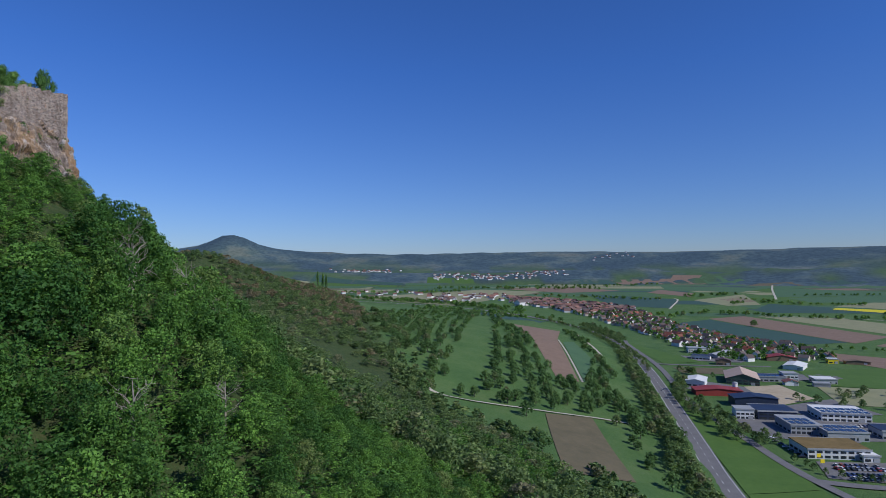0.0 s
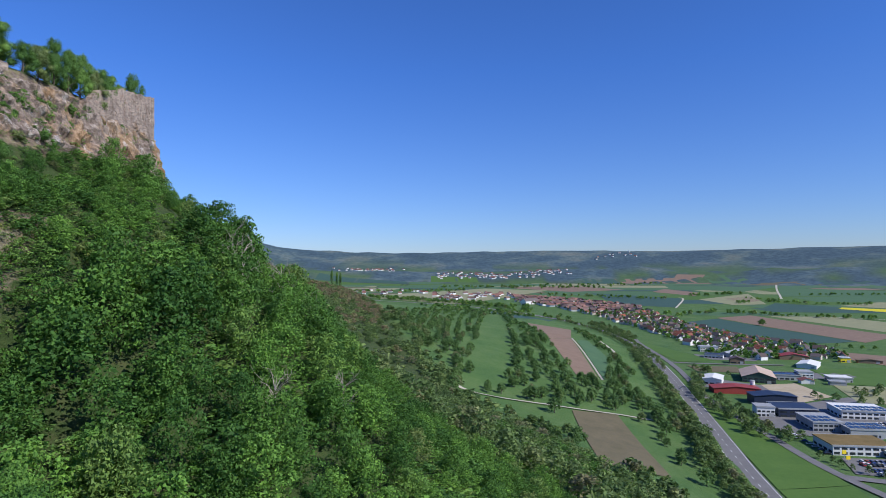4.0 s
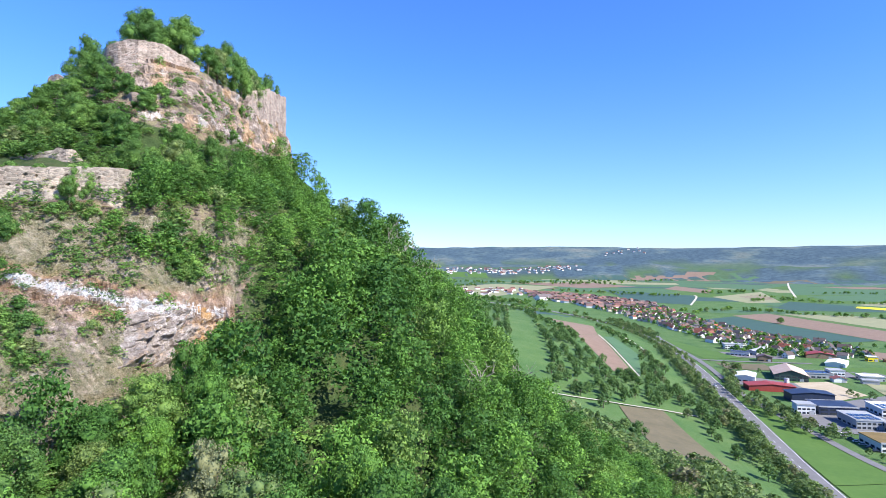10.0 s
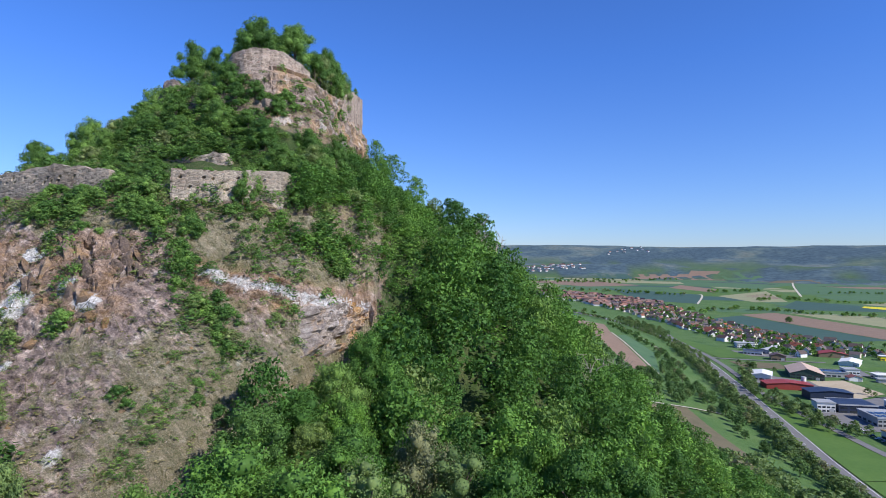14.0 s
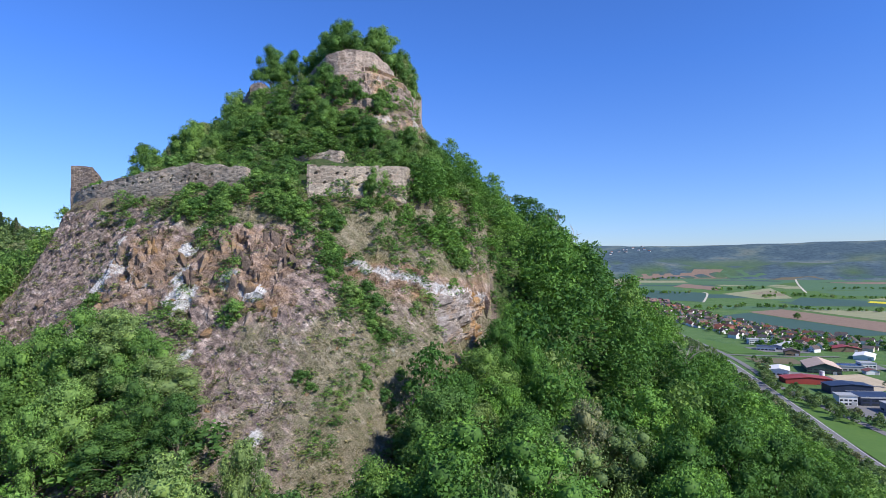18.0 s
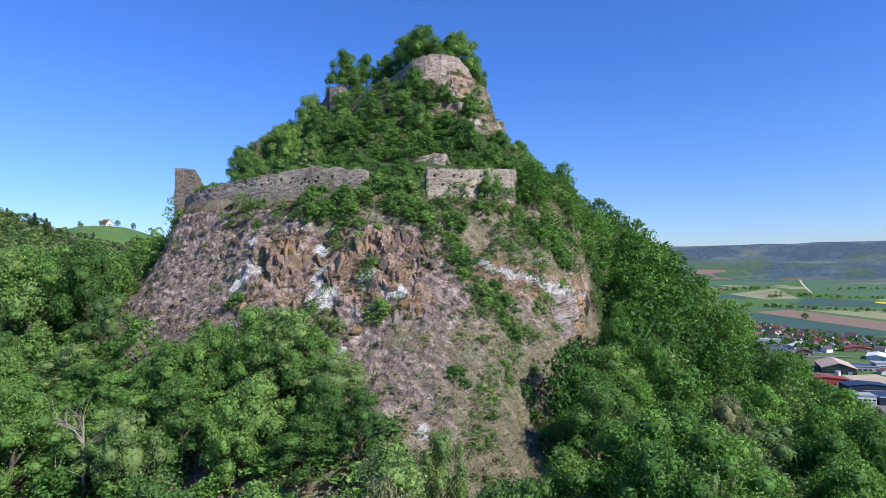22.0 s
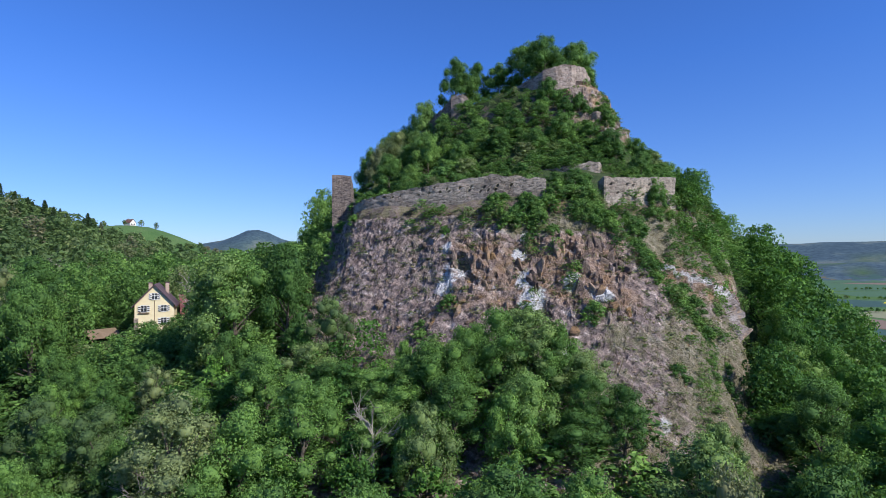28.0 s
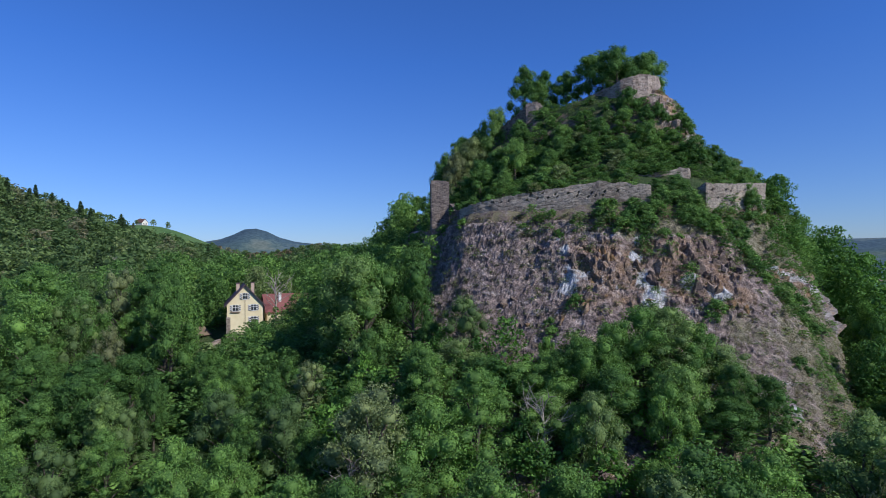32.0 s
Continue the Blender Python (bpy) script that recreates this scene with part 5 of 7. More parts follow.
def quarry_face():
    x, y = np.meshgrid(np.arange(-55, 24.6, 0.26), np.arange(-63, 1, 0.26))
    z = on_ground(x, y)
    e = 1.6
    gx, gy = (on_ground(x + e, y) - on_ground(x - e, y)) / (2 * e), (on_ground(x, y + e) - on_ground(x, y - e)) / (2 * e)
    k = 1 / np.sqrt(gx**2 + gy**2 + 1)
    s, wob = z / 0.85, fbm(x / 4, y / 4, 90)
    ribs = step(115.5, 118, z + 1.5 * wob) * step(129, 126, z + 1.5 * wob) * step(-27, -22, x) * step(1, -3, x)
    slab = step(-20, -27, x)
    d1, d2 = near_line(x, y, z, PALE_BAND), near_line(x, y, z, PALE_END)
    band = step(2.6, 0.8, d1)
    lean = x + 0.22 * s + 0.5 * vnoise(x / 3, s / 3, 88)
    blocky = 0.34 * cells(lean / 2.1, s / 3.6, 91) + 0.3 * billow(lean / 2.8, s / 3.0, 87) + 0.24 * cells(lean / 1.1, s / 1.0, 92) + 0.12 * cells(x / 0.5, s / 0.42, 93)
    layers = 0.3 * cells(x / 2.2 + s / 3, s / 0.8, 94) + 0.8 * billow(x / 2.4, s / 1.2, 95)
    slope_cut = 1.0 * billow((x - 0.7 * s) / 1.6, (s + 0.8 * x) / 4.5, 97) + 0.25 * cells((x - 0.6 * s) / 0.8, (s + 0.7 * x) / 2.0, 98)
    push = 0.3 + 0.1 * fbm(x / 0.9, y / 0.9, 99) + 1.05 * ribs * (blocky + 0.15) * (0.55 + 0.9 * step(-0.25, 0.3, fbm(x / 7, s / 6, 89))) + 1.0 * band * (layers + 0.35) + 0.16 * slab * (1 - ribs) * slope_cut + 0.16 * (1 - ribs) * (1 - band) * (billow(x / 1.7, s / 0.9, 100) + cells(x / 0.8, s / 0.45, 86))
    inside = step(96, 99, z) * step(132.6, 130.6, z) * step(-54, -51, x) * step(24, 22.5, x) * step(8, 3, y - 0.55 * np.maximum(x - 4, 0)) * step(-63, -61, y)
    push = push * inside - 1.5 * (1 - inside)
    p = np.stack([x - gx * k * push, y - gy * k * push, z + k * push], -1)
    white = 0.58 * step(2.2, 0.5, d1 + 0.8 * wob)
    for cx, cy, cz, r in SCARS:
        white = np.maximum(white, 1.0 * np.exp(-(((x - cx - 0.25 * (z - cz)) / (1.2 * r)) ** 2 + ((y - cy) ** 2 + (z - cz) ** 2) / (2.4 * r * r))))
    ochre = 0.25 + 0.24 * ribs * step(116, 120, z) + 0.26 * np.maximum(step(4.5, 2, d1), step(4, 2, d2)) - 0.12 * slab - 0.12 * step(118, 112, z)
    green = 0.34 + 0.1 * step(119, 115, z) * step(-26, -16, x) + 0.12 * step(-6, 0, x) + 0.35 * step(125, 129, z) * step(-20, -14, x) - 0.35 * ribs - 0.45 * band + 0.3 * np.clip(fbm(x / 5, y / 5, 101), -0.5, 1) + 0.12 * step(0, 4, x)
    cover = np.stack([white, ochre, green, 0 * x + 1], -1).clip(0, 1).astype(np.float32).reshape(-1, 4)
    root, mat = tagged(new("quarry_face"), "steep jointed brown quarry face with pale breaks and ochre lichen", "cliff"), face_material()
    root.location = (-10, -40, 118)
    faces = grid_faces(x.shape[1], x.shape[0])
    faces = faces[inside.ravel()[faces].max(1) > 0.02]
    zone_of = np.select([band > 0.5, ribs > 0.5, (slab > 0.5) & (z > 110), z > 124], [0, 1, 2, 3], 4).ravel()[faces[:, 0]]
    for i, (name, label) in enumerate((("ledge", "pale ledge of broken rock"), ("rock_ribs", "blocky brown rock ribs"), ("rock_slab", "smooth purple-brown slab"), ("grown_bank", "bank grown over with dry grass"), ("scree_slope", "grassy scree slope"))):
        used, index = np.unique(faces[zone_of == i], return_inverse=True)
        me = mesh_from(name, p.reshape(-1, 3)[used] - [-10, -40, 118], index.reshape(-1, 4), mat)
        me.attributes.new("cover", "FLOAT_COLOR", "POINT").data.foreach_set("color", cover[used].ravel())
        tagged(new(name, me), label).parent = root
    return root


quarry_face()
rock_sheet("pale grey broken rock wall at the corner of the quarry", [(16, -35.6), (17.3, -31), (18.4, -27), (19.8, -23.4), (21.4, -18.5), (22, -14)], [(14.6, -30.8), (16, -29), (17.4, -26.6), (19, -23.2), (20.8, -19), (21.2, -14)],
           [(0, 113, 119.6), (0.3, 111.5, 120.4), (0.6, 110, 120.4), (1, 110, 120)], (1.7, 1.25), 1.25, M_PALECLIFF, 7, 0.2)


def castle_rock():
    """Blocky reddish cliff that carries the bastion and the palace wall."""
    x, y = np.meshgrid(np.arange(-7, 16, 0.24), np.arange(-13, 54, 0.28))
    z = on_ground(x, y)
    e = 1.2
    gx, gy = (on_ground(x + e, y) - on_ground(x - e, y)) / (2 * e), (on_ground(x, y + e) - on_ground(x, y - e)) / (2 * e)
    k = 1 / np.sqrt(gx**2 + gy**2 + 1)
    u, s, wob = y - x, z / 0.9, fbm(x / 3, y / 3, 111)
    slope = np.hypot(gx, gy)
    rock = step(0.8, 1.15, slope + 0.2 * wob) * step(145.5, 147.5, z + wob) * step(160.5, 159, z) * step(-1.5, 1.5, x + 0.5 * (z - 151) + wob)
    shape = 0.6 * cells((u + 0.3 * s) / 2.6, s / 2.1, 112) + 0.45 * billow(u / 3.4, s / 2.8, 113) + 0.3 * cells((u - 0.2 * s) / 1.2, s / 0.9, 115) + 0.12 * cells(u / 0.6, s / 0.5, 114)
    push = rock * (0.6 + 1.15 * shape) - 1.2 * (1 - rock)
    p = np.stack([x - gx * k * push, y - gy * k * push, z + k * push], -1)
    me = mesh_from("castle_rock", p.reshape(-1, 3), grid_faces(x.shape[1], x.shape[0]), M_CLIFF)
    return tagged(new("castle_rock", me), "blocky reddish-brown cliff with ochre lichen below the castle walls", "cliff")


castle_rock()
outcrop("jointed brown blocks standing out of the quarry face", cliff_spots(110, 20, (-36, 1, -46, -32), lambda x, y, z, s: (z > 115.5) & (z < 127.5) & (fbm(x / 5, y / 5, 121) > -0.15)), BROWN, 22, (0.45, 1.25), 30)
TALL = [boulder_mesh(660 + i, M_ROCK, (0.75, 0.8, 1.5 + 0.15 * i)) for i in range(5)]
outcrop("tall ochre-brown rock columns standing in the quarry face", cliff_spots(85, 21, (-24, 0, -45, -33), lambda x, y, z, s: (z > 117) & (z < 126) & (fbm(x / 4, y / 4, 122) > -0.25)), TALL, 23, (0.7, 1.4), 14)
outcrop("pale broken blocks along the quarry ledge", cliff_spots(70, 25, (5, 21, -35, -20), lambda x, y, z, s: near_line(x, y, z, PALE_BAND) < 1.5), WHITE, 26, (0.35, 0.9), 30)
outcrop("fresh pale blocks between the quarry ribs", [(x + dx, y + dy, z + 0.3 * dx) for x, y, z, r in SCARS[6:16] for dx, dy in ((-0.5, -0.3), (0.4, 0.1), (0.1, -0.6))], WHITE, 27, (0.35, 0.8), 30)
outcrop("brown crag standing out of the castle slope", [(2.2, -9.4, 149.2), (3.2, -9.6, 148.2), (1.0, -9.4, 148.4), (2.8, -8.6, 150.6)], RED, 3, (1.0, 1.7))
outcrop("loose brown rocks on the lower quarry slope", cliff_spots(230, 14, (-14, 14, -60, -40), lambda x, y, z, s: (z > 101) & (z < 117)), BROWN, 15, (0.2, 0.55), 40)
outcrop("pale fallen rocks on the lower quarry slope", cliff_spots(70, 16, (-10, 12, -58, -40), lambda x, y, z, s: (z > 103) & (z < 116)), WHITE, 17, (0.15, 0.4), 40)


# ---------------------------------------------------------------- castle walls
def masonry(name, line, levels, thick, material, holes=(), seed=0, jag=0.35, cell=0.28):
    """A ruined wall along a line whose outer side is to the right; levels: rows of (part of the length, base, top)."""
    p, t = sampled(np.array(line, float), cell)
    u = t / t[-1]
    lv = np.array(levels, float)
    base, top = np.interp(u, lv[:, 0], lv[:, 1]), np.interp(u, lv[:, 0], lv[:, 2])
    top = top + jag * np.round(2.2 * fbm(t / 1.7, t * 0 + seed, seed, 3)) / 2.2
    d = np.gradient(p, axis=0)
    d /= np.hypot(*d.T)[:, None]
    side = np.column_stack([d[:, 1], -d[:, 0]])
    nl = max(4, int((top - base).max() / cell) + 1)
    l = np.linspace(0, 1, nl)
    z = base[:, None] + (top - base)[:, None] * l[None]
    ss = np.repeat(t[:, None], nl, 1)
    relief = 0.07 * vnoise(ss / 0.5, z / 0.28, seed + 3) + 0.16 * fbm(ss / 3, z / 3, seed + 5)
    for hs, hz in holes:
        relief -= 0.5 * ((np.abs(ss - hs) < 0.14) & (np.abs(z - hz) < 0.14))
    front = np.concatenate([p[:, None] + side[:, None] * relief[..., None], z[..., None]], -1)
    back = np.concatenate([p[:, None] - side[:, None] * (thick + relief[..., None] * 0.5), z[..., None]], -1)
    ring = np.concatenate([front, back[:, ::-1]], 1)
    n, k = len(p), 2 * nl
    i, j = np.meshgrid(np.arange(n - 1), np.arange(k), indexing="ij")
    jn = (j + 1) % k
    f = np.stack([i * k + j, (i + 1) * k + j, (i + 1) * k + jn, i * k + jn], -1).reshape(-1, 4)
    a = np.arange(nl - 1)
    cap0 = np.stack([a, a + 1, k - 2 - a, k - 1 - a], 1)
    cap1 = cap0[:, ::-1] + (n - 1) * k
    return mesh_from(name, ring.reshape(-1, 3), np.vstack([f, cap0, cap1]), material)


def wall_thing(name, label, *args, **kw):
    return tagged(new(name, masonry(name, *args, **kw)), label, "castle wall")


rngw = np.random.default_rng(88)
west_holes = [(s + rngw.uniform(-0.3, 0.3), 134.2 + 0.035 * s - max(0, s - 18) * 0.05 + rngw.uniform(-0.1, 0.1)) for s in np.arange(5, 28, 1.5) if math.sin(5 * s) > -0.6] + [(s, 135.4 + rngw.uniform(-0.1, 0.1)) for s in np.arange(13, 28, 1.9)]
wall_thing("terrace_wall", "long grey rubble-stone terrace wall with rows of beam holes", [(-39.4, -21.2), (-37.4, -23.4), (-33.3, -25.5), (-26.2, -27.9), (-18, -29.9), (-10.2, -31.0)],
           [(0, 129.5, 133.6), (0.1, 129.5, 134.4), (0.3, 130.5, 135.2), (0.55, 131, 136.3), (0.75, 131, 137.2), (0.9, 131, 136.6), (1, 131, 136.2)], 1.2, M_WALL, west_holes, 1)
wall_thing("terrace_wall", "overgrown middle stretch of the grey terrace wall", [(-10.2, -30.0), (-6, -30.4), (-2, -30.6)], [(0, 130, 134.6), (1, 130, 134.6)], 1.2, M_WALL, (), 2)
wall_thing("terrace_wall", "tall grey rubble-stone retaining wall with dark beam holes", [(-2.4, -29.6), (-2.0, -31.6), (4, -29.4), (10.5, -25.6), (11.6, -22)],
           [(0, 131, 136.0), (0.15, 130.4, 136.4), (0.8, 130.2, 136.9), (0.86, 130.5, 136.9), (1, 131, 136.4)], 1.2, M_WALL, [(3.2, 135.5), (5.9, 135.6), (7.1, 135.4), (10.2, 135.7), (13.6, 135.6), (4.1, 134.2), (8.8, 134.1)], 3)
wall_thing("upper_terrace_wall", "short pale stone wall on the upper terrace", [(-9, -19.4), (-5, -20.2), (0.2, -20.4), (1.4, -18.6)], [(0, 136.5, 139.3), (0.4, 136.5, 139.9), (0.7, 136.5, 140.7), (0.9, 136.5, 140.5), (1, 137, 139.0)], 1.0, M_WALL, (), 4)
wall_thing("bastion_wall", "rounded pale stone bastion wall crowning the summit", [(-14, 12), (-11, 6), (-7.2, -0.2), (-5.6, -1.8), (-3, -2.6), (0, -2.2), (3.2, 0.2), (5.4, 4.6), (6.2, 8)],
           [(0, 152.5, 159.6), (0.25, 153, 160.2), (0.42, 154.5, 160.9), (0.5, 154.5, 161.8), (0.62, 155, 162.6), (0.75, 157, 162.6), (0.9, 158, 162.0), (1, 159, 161.4)], 1.4, M_BASTION, (), 5, 0.3)
wall_thing("palace_wall", "tall ruined castle wall with broken top and window slits", [(9.3, 26), (9.8, 34), (10.2, 45), (10.0, 53.4), (8.4, 55), (3, 57.5)],
           [(0, 150, 160), (0.15, 149, 163.8), (0.35, 148, 166), (0.6, 147.5, 167.6), (0.78, 147, 168.6), (0.85, 147, 168.2), (1, 150, 165)], 1.5, M_BASTION,
           [(s, z) for s in (13.5, 19.2, 24.6) for z in (162.2, 162.6, 163.0, 163.4, 163.8)] + [(10, 160), (17, 159.4), (22, 160)], 6, 0.95)
wall_thing("ruined_wall", "broken stone house wall among the summit trees", [(-30, 19), (-27, 14), (-23.2, 9.6)], [(0, 151, 155.5), (0.45, 151, 156.8), (0.8, 151, 158.2), (1, 152, 159.4)], 1.0, M_TOWERSTONE, [(3.6, 155.2), (3.6, 155.6)], 7, 0.7)
wall_thing("ruined_wall", "pale broken gable wall of the ruined summit building", [(-23.2, 9.6), (-21, 8.8), (-18.2, 9.2)], [(0, 151, 159.8), (0.5, 152, 160.2), (1, 152, 157.6)], 1.0, M_BASTION, [(2.4, 157.2), (2.4, 157.5)], 8, 0.5)


def square_tower():
    """Ruined corner tower on the terrace."""
    root = tagged(new("ruined_tower"), "narrow ruined stone tower at the corner of the terrace wall", "tower")
    root.location = (-42.6, -12.4, 131)
    loops = [[(-2.0, 1.9), (-1.7, -1.9)], [(-1.7, -1.9), (1.5, -1.6)], [(1.5, -1.6), (1.4, 2.0)], [(1.4, 2.0), (-2.0, 1.9)]]
    tops = [(139.3, 139.6), (139.6, 139.3), (139.3, 137.6), (137.6, 139.3)]
    for i, (line, (a, b)) in enumerate(zip(loops, tops)):
        me = masonry("tower_wall", line, [(0, 128.5 - 131, a - 131), (1, 128.5 - 131, b - 131)], 0.55, M_TOWERSTONE, [(1.3, 6.6), (1.3, 6.9)] if i == 2 else (), 20 + i, 0.25)
        new("tower_wall", me).parent = root
    low = wall_thing("ruined_wall", "low broken wall beside the corner tower", [(-41.0, -13.6), (-40.2, -17), (-39.4, -20.6)], [(0, 129.5, 135.4), (0.4, 129.5, 134.0), (1, 129.5, 133.2)], 1.0, M_TOWERSTONE, (), 9, 0.5)
    return root, low


square_tower()


def pole(x, y, z0, z1):
    ob = tagged(new("white_pole"), "thin white pole standing among the summit bushes", "pole")
    for name, r, a, b in (("shaft", 0.09, z0, z1), ("tip", 0.06, z1, z1 + 0.5)):
        bm = bmesh.new()
        bmesh.ops.create_cone(bm, cap_ends=True, segments=12, radius1=r, radius2=r * 0.8, depth=b - a, matrix=Matrix.Translation((0, 0, (a + b) / 2 - z0)))
        me = bpy.data.meshes.new(name)
        bm.to_mesh(me)
        bm.free()
        me.materials.append(M_MARK)
        new(name, me).parent = ob
    ob.location = (x, y, z0)


pole(5.6, 20, 161.5, 169.4)
for x, y, turn, l in ((-4.5, -32.6, 25, 3.2), (-7.5, -33.4, 35, 2.4)):
    v, f = tube([(0, 0, 0), (l * 0.5, 0.1, 0.35), (l, 0, 0.9)], [0.09, 0.07, 0.03], 6)
    ob = tagged(new("dead_branch", mesh_from("dead_branch", v, f, M_BARK, True)), "fallen bare branch lying on the slope", "branch")
    ob.matrix_basis = pose(x, y, float(on_ground(x, y)) + 0.2, 0, 0, turn)

pts, rng = scatter(-112, -70, -16, 22, 2.1, lambda x, y: (np.hypot(x + 85.6, y - 10.6) > 8.5) & (np.hypot(x + 77.5, y - 19) > 7) & ~((np.abs(x + 98) < 3.5) & (np.abs(y - 6) < 5)) & ~((x > -97) & (x < -79) & (y < 8) & (y > -5)) & (fbm(x / 5, y / 5, 66) > -0.6), 67)
woods("yard_bushes", np.column_stack([pts, rng.uniform(1.0, 3.4, len(pts)), rng.uniform(1.1, 2.1, len(pts))]), UNIT_BUSH, M_SHRUB, "bushes and tall grass round the house below the castle", 68)
pts, rng = scatter(-100, -50, -74, -3, 2.3, lambda x, y: (y < -3) & (x > -93 + 0.33 * (5 - y)) & (x < -76 + 0.53 * (5 - y)) & (x < -48), 69)
woods("glade_bushes", np.column_stack([pts, rng.uniform(1.2, 3.2, len(pts)) * np.interp(pts[:, 1], [-22, -8], [1, 0.35]), rng.uniform(1.4, 2.4, len(pts))]), unit_crowns(5, 300, 0.13, "bush", 600), M_LEAF, "young trees and bushes on the slope below the house", 70)
pts, rng = scatter(-100, 70, -82, -20, 4.0, lambda x, y: near_forest(x, y), 71)
woods("understory", np.column_stack([pts, rng.uniform(2.4, 5.0, len(pts)), rng.uniform(2.0, 3.0, len(pts))]), unit_crowns(5, 260, 0.14, "bush", 620), M_LEAF, "shrub layer between the trees of the hillside", 72)
pts, rng = scatter(24, 165, -110, 190, 4.4, lambda x, y: near_forest(x, y) & (x > 38 - 0.4 * np.maximum(y, 0)), 75)
woods("flank_scrub", np.column_stack([pts, rng.uniform(2.6, 5.6, len(pts)), rng.uniform(2.6, 3.6, len(pts))]), unit_crowns(5, 150, 0.15, "bush", 660), M_DEEP, "scrub and young trees closing the flank forest", 76)
pts, rng = scatter(-78, -44, -38, 8, 2.7, lambda x, y: (on_ground(x, y) > 102) & (on_ground(x, y) < 130) & (x < -44 - 0.35 * (118 - on_ground(x, y))), 77)
woods("west_bushes", np.column_stack([pts, rng.uniform(3.0, 6.5, len(pts)), rng.uniform(1.8, 2.7, len(pts))]), unit_crowns(5, 480, 0.09, "bush", 680), M_SHRUB, "dense green bushes beside the purple-brown slab", 78)
pts, rng = scatter(10, 24, 8, 58, 2.4, lambda x, y: (on_ground(x, y) > 134) & (on_ground(x, y) < 146), 73)
woods("bank_bushes", np.column_stack([pts, rng.uniform(1.6, 3.2, len(pts)), rng.uniform(1.5, 2.2, len(pts))]), unit_crowns(5, 480, 0.10, "bush", 640), M_DEEP, "dense bushes on the bank below the palace wall", 74)


# ---------------------------------------------------------------- buildings
def box(bm, x0, x1, y0, y1, z0, z1):
    v = [bm.verts.new((x, y, z)) for z in (z0, z1) for y in (y0, y1) for x in (x0, x1)]
    for q in ((0, 2, 3, 1), (4, 5, 7, 6), (0, 1, 5, 4), (1, 3, 7, 5), (3, 2, 6, 7), (2, 0, 4, 6)):
        bm.faces.new([v[i] for i in q])


def part(name, bm, material, parent, label=""):
    me = bpy.data.meshes.new(name)
    bmesh.ops.recalc_face_normals(bm, faces=bm.faces)
    bm.to_mesh(me)
    bm.free()
    me.materials.append(material)
    ob = new(name, me)
    ob.parent = parent
    return tagged(ob, label)


def boxes(*rows):
    bm = bmesh.new()
    for r in rows:
        box(bm, *r)
    return bm


def gable_body(w, d, h, ridge):
    """Walls of a house with gables to -y and +y."""
    bm = bmesh.new()
    x, y = w / 2, d / 2
    ring = [(-x, 0), (x, 0), (x, h), (0, ridge), (-x, h)]
    a = [bm.verts.new((px, -y, pz)) for px, pz in ring]
    b = [bm.verts.new((px, y, pz)) for px, pz in ring]
    bm.faces.new(a)
    bm.faces.new(b[::-1])
    for i in range(5):
        j = (i + 1) % 5
        bm.faces.new([a[i], b[i], b[j], a[j]])
    return bm


def gable_roof(w, d, h, ridge, over=0.5, thick=0.25):
    """Two roof slabs that meet at the ridge."""
    bm = bmesh.new()
    x, y = w / 2, d / 2 + over
    rise = (ridge - h) / x
    ex, ez = x + over, h - rise * over
    for s in (-1, 1):
        ring = [(0, ridge + 0.02), (s * ex, ez + 0.02), (s * ex, ez + thick), (0, ridge + thick * 1.2)]
        a = [bm.verts.new((px, -y, pz)) for px, pz in ring]
        b = [bm.verts.new((px, y, pz)) for px, pz in ring]
        bm.faces.new(a)
        bm.faces.new(b[::-1])
        for i in range(4):
            j = (i + 1) % 4
            bm.faces.new([a[i], b[i], b[j], a[j]])
    return bm


def varied(name, colors, rough=0.8, scale=3.0):
    """A colour picked for each object, weathered by noise."""
    n = Nodes(name, rough)
    info = n.add("ShaderNodeObjectInfo")
    r = n.add("ShaderNodeValToRGB")
    r.color_ramp.interpolation = "CONSTANT"
    e = r.color_ramp.elements
    while len(e) < len(colors):
        e.new(0.5)
    for i, c in enumerate(colors):
        e[i].position, e[i].color = i / len(colors), (*c, 1)
    n.link(info.outputs["Random"], r.inputs[0])
    f = n.noise(n.coords(), scale / 4, 6, 0.7)
    n.color(n.mix(0.7, r.outputs[0], n.ramp(f, [(0.3, (0.7, 0.7, 0.7)), (0.7, (1.15, 1.15, 1.15))]), "MULTIPLY"))
    n.bump(f, 0.2, 0.05)
    return n.mat


M_PLASTER = varied("house_plaster", [(0.80, 0.78, 0.74), (0.74, 0.70, 0.62), (0.78, 0.77, 0.75), (0.62, 0.55, 0.44), (0.80, 0.79, 0.77), (0.70, 0.62, 0.50)])
M_ROOF = varied("clay_roof_tiles", [(0.16, 0.08, 0.062), (0.11, 0.08, 0.072), (0.22, 0.09, 0.06), (0.09, 0.082, 0.085), (0.14, 0.09, 0.075), (0.12, 0.095, 0.085), (0.34, 0.11, 0.065), (0.15, 0.125, 0.12), (0.10, 0.075, 0.07)])
M_CREAM = speckled("cream_yellow_plaster", (0.68, 0.57, 0.34), (0.80, 0.71, 0.48), 1.2, 0.9, 0.2, 0.03)
M_DARKROOF = speckled("purple_brown_roof_tiles", (0.075, 0.048, 0.055), (0.15, 0.105, 0.115), 3, 0.75)
M_REDROOF = speckled("weathered_red_roof", (0.16, 0.06, 0.055), (0.27, 0.11, 0.10), 2)
M_WHITEWALL = speckled("white_plaster", (0.60, 0.60, 0.59), (0.72, 0.72, 0.71), 0.5, 0.85, 0.1)
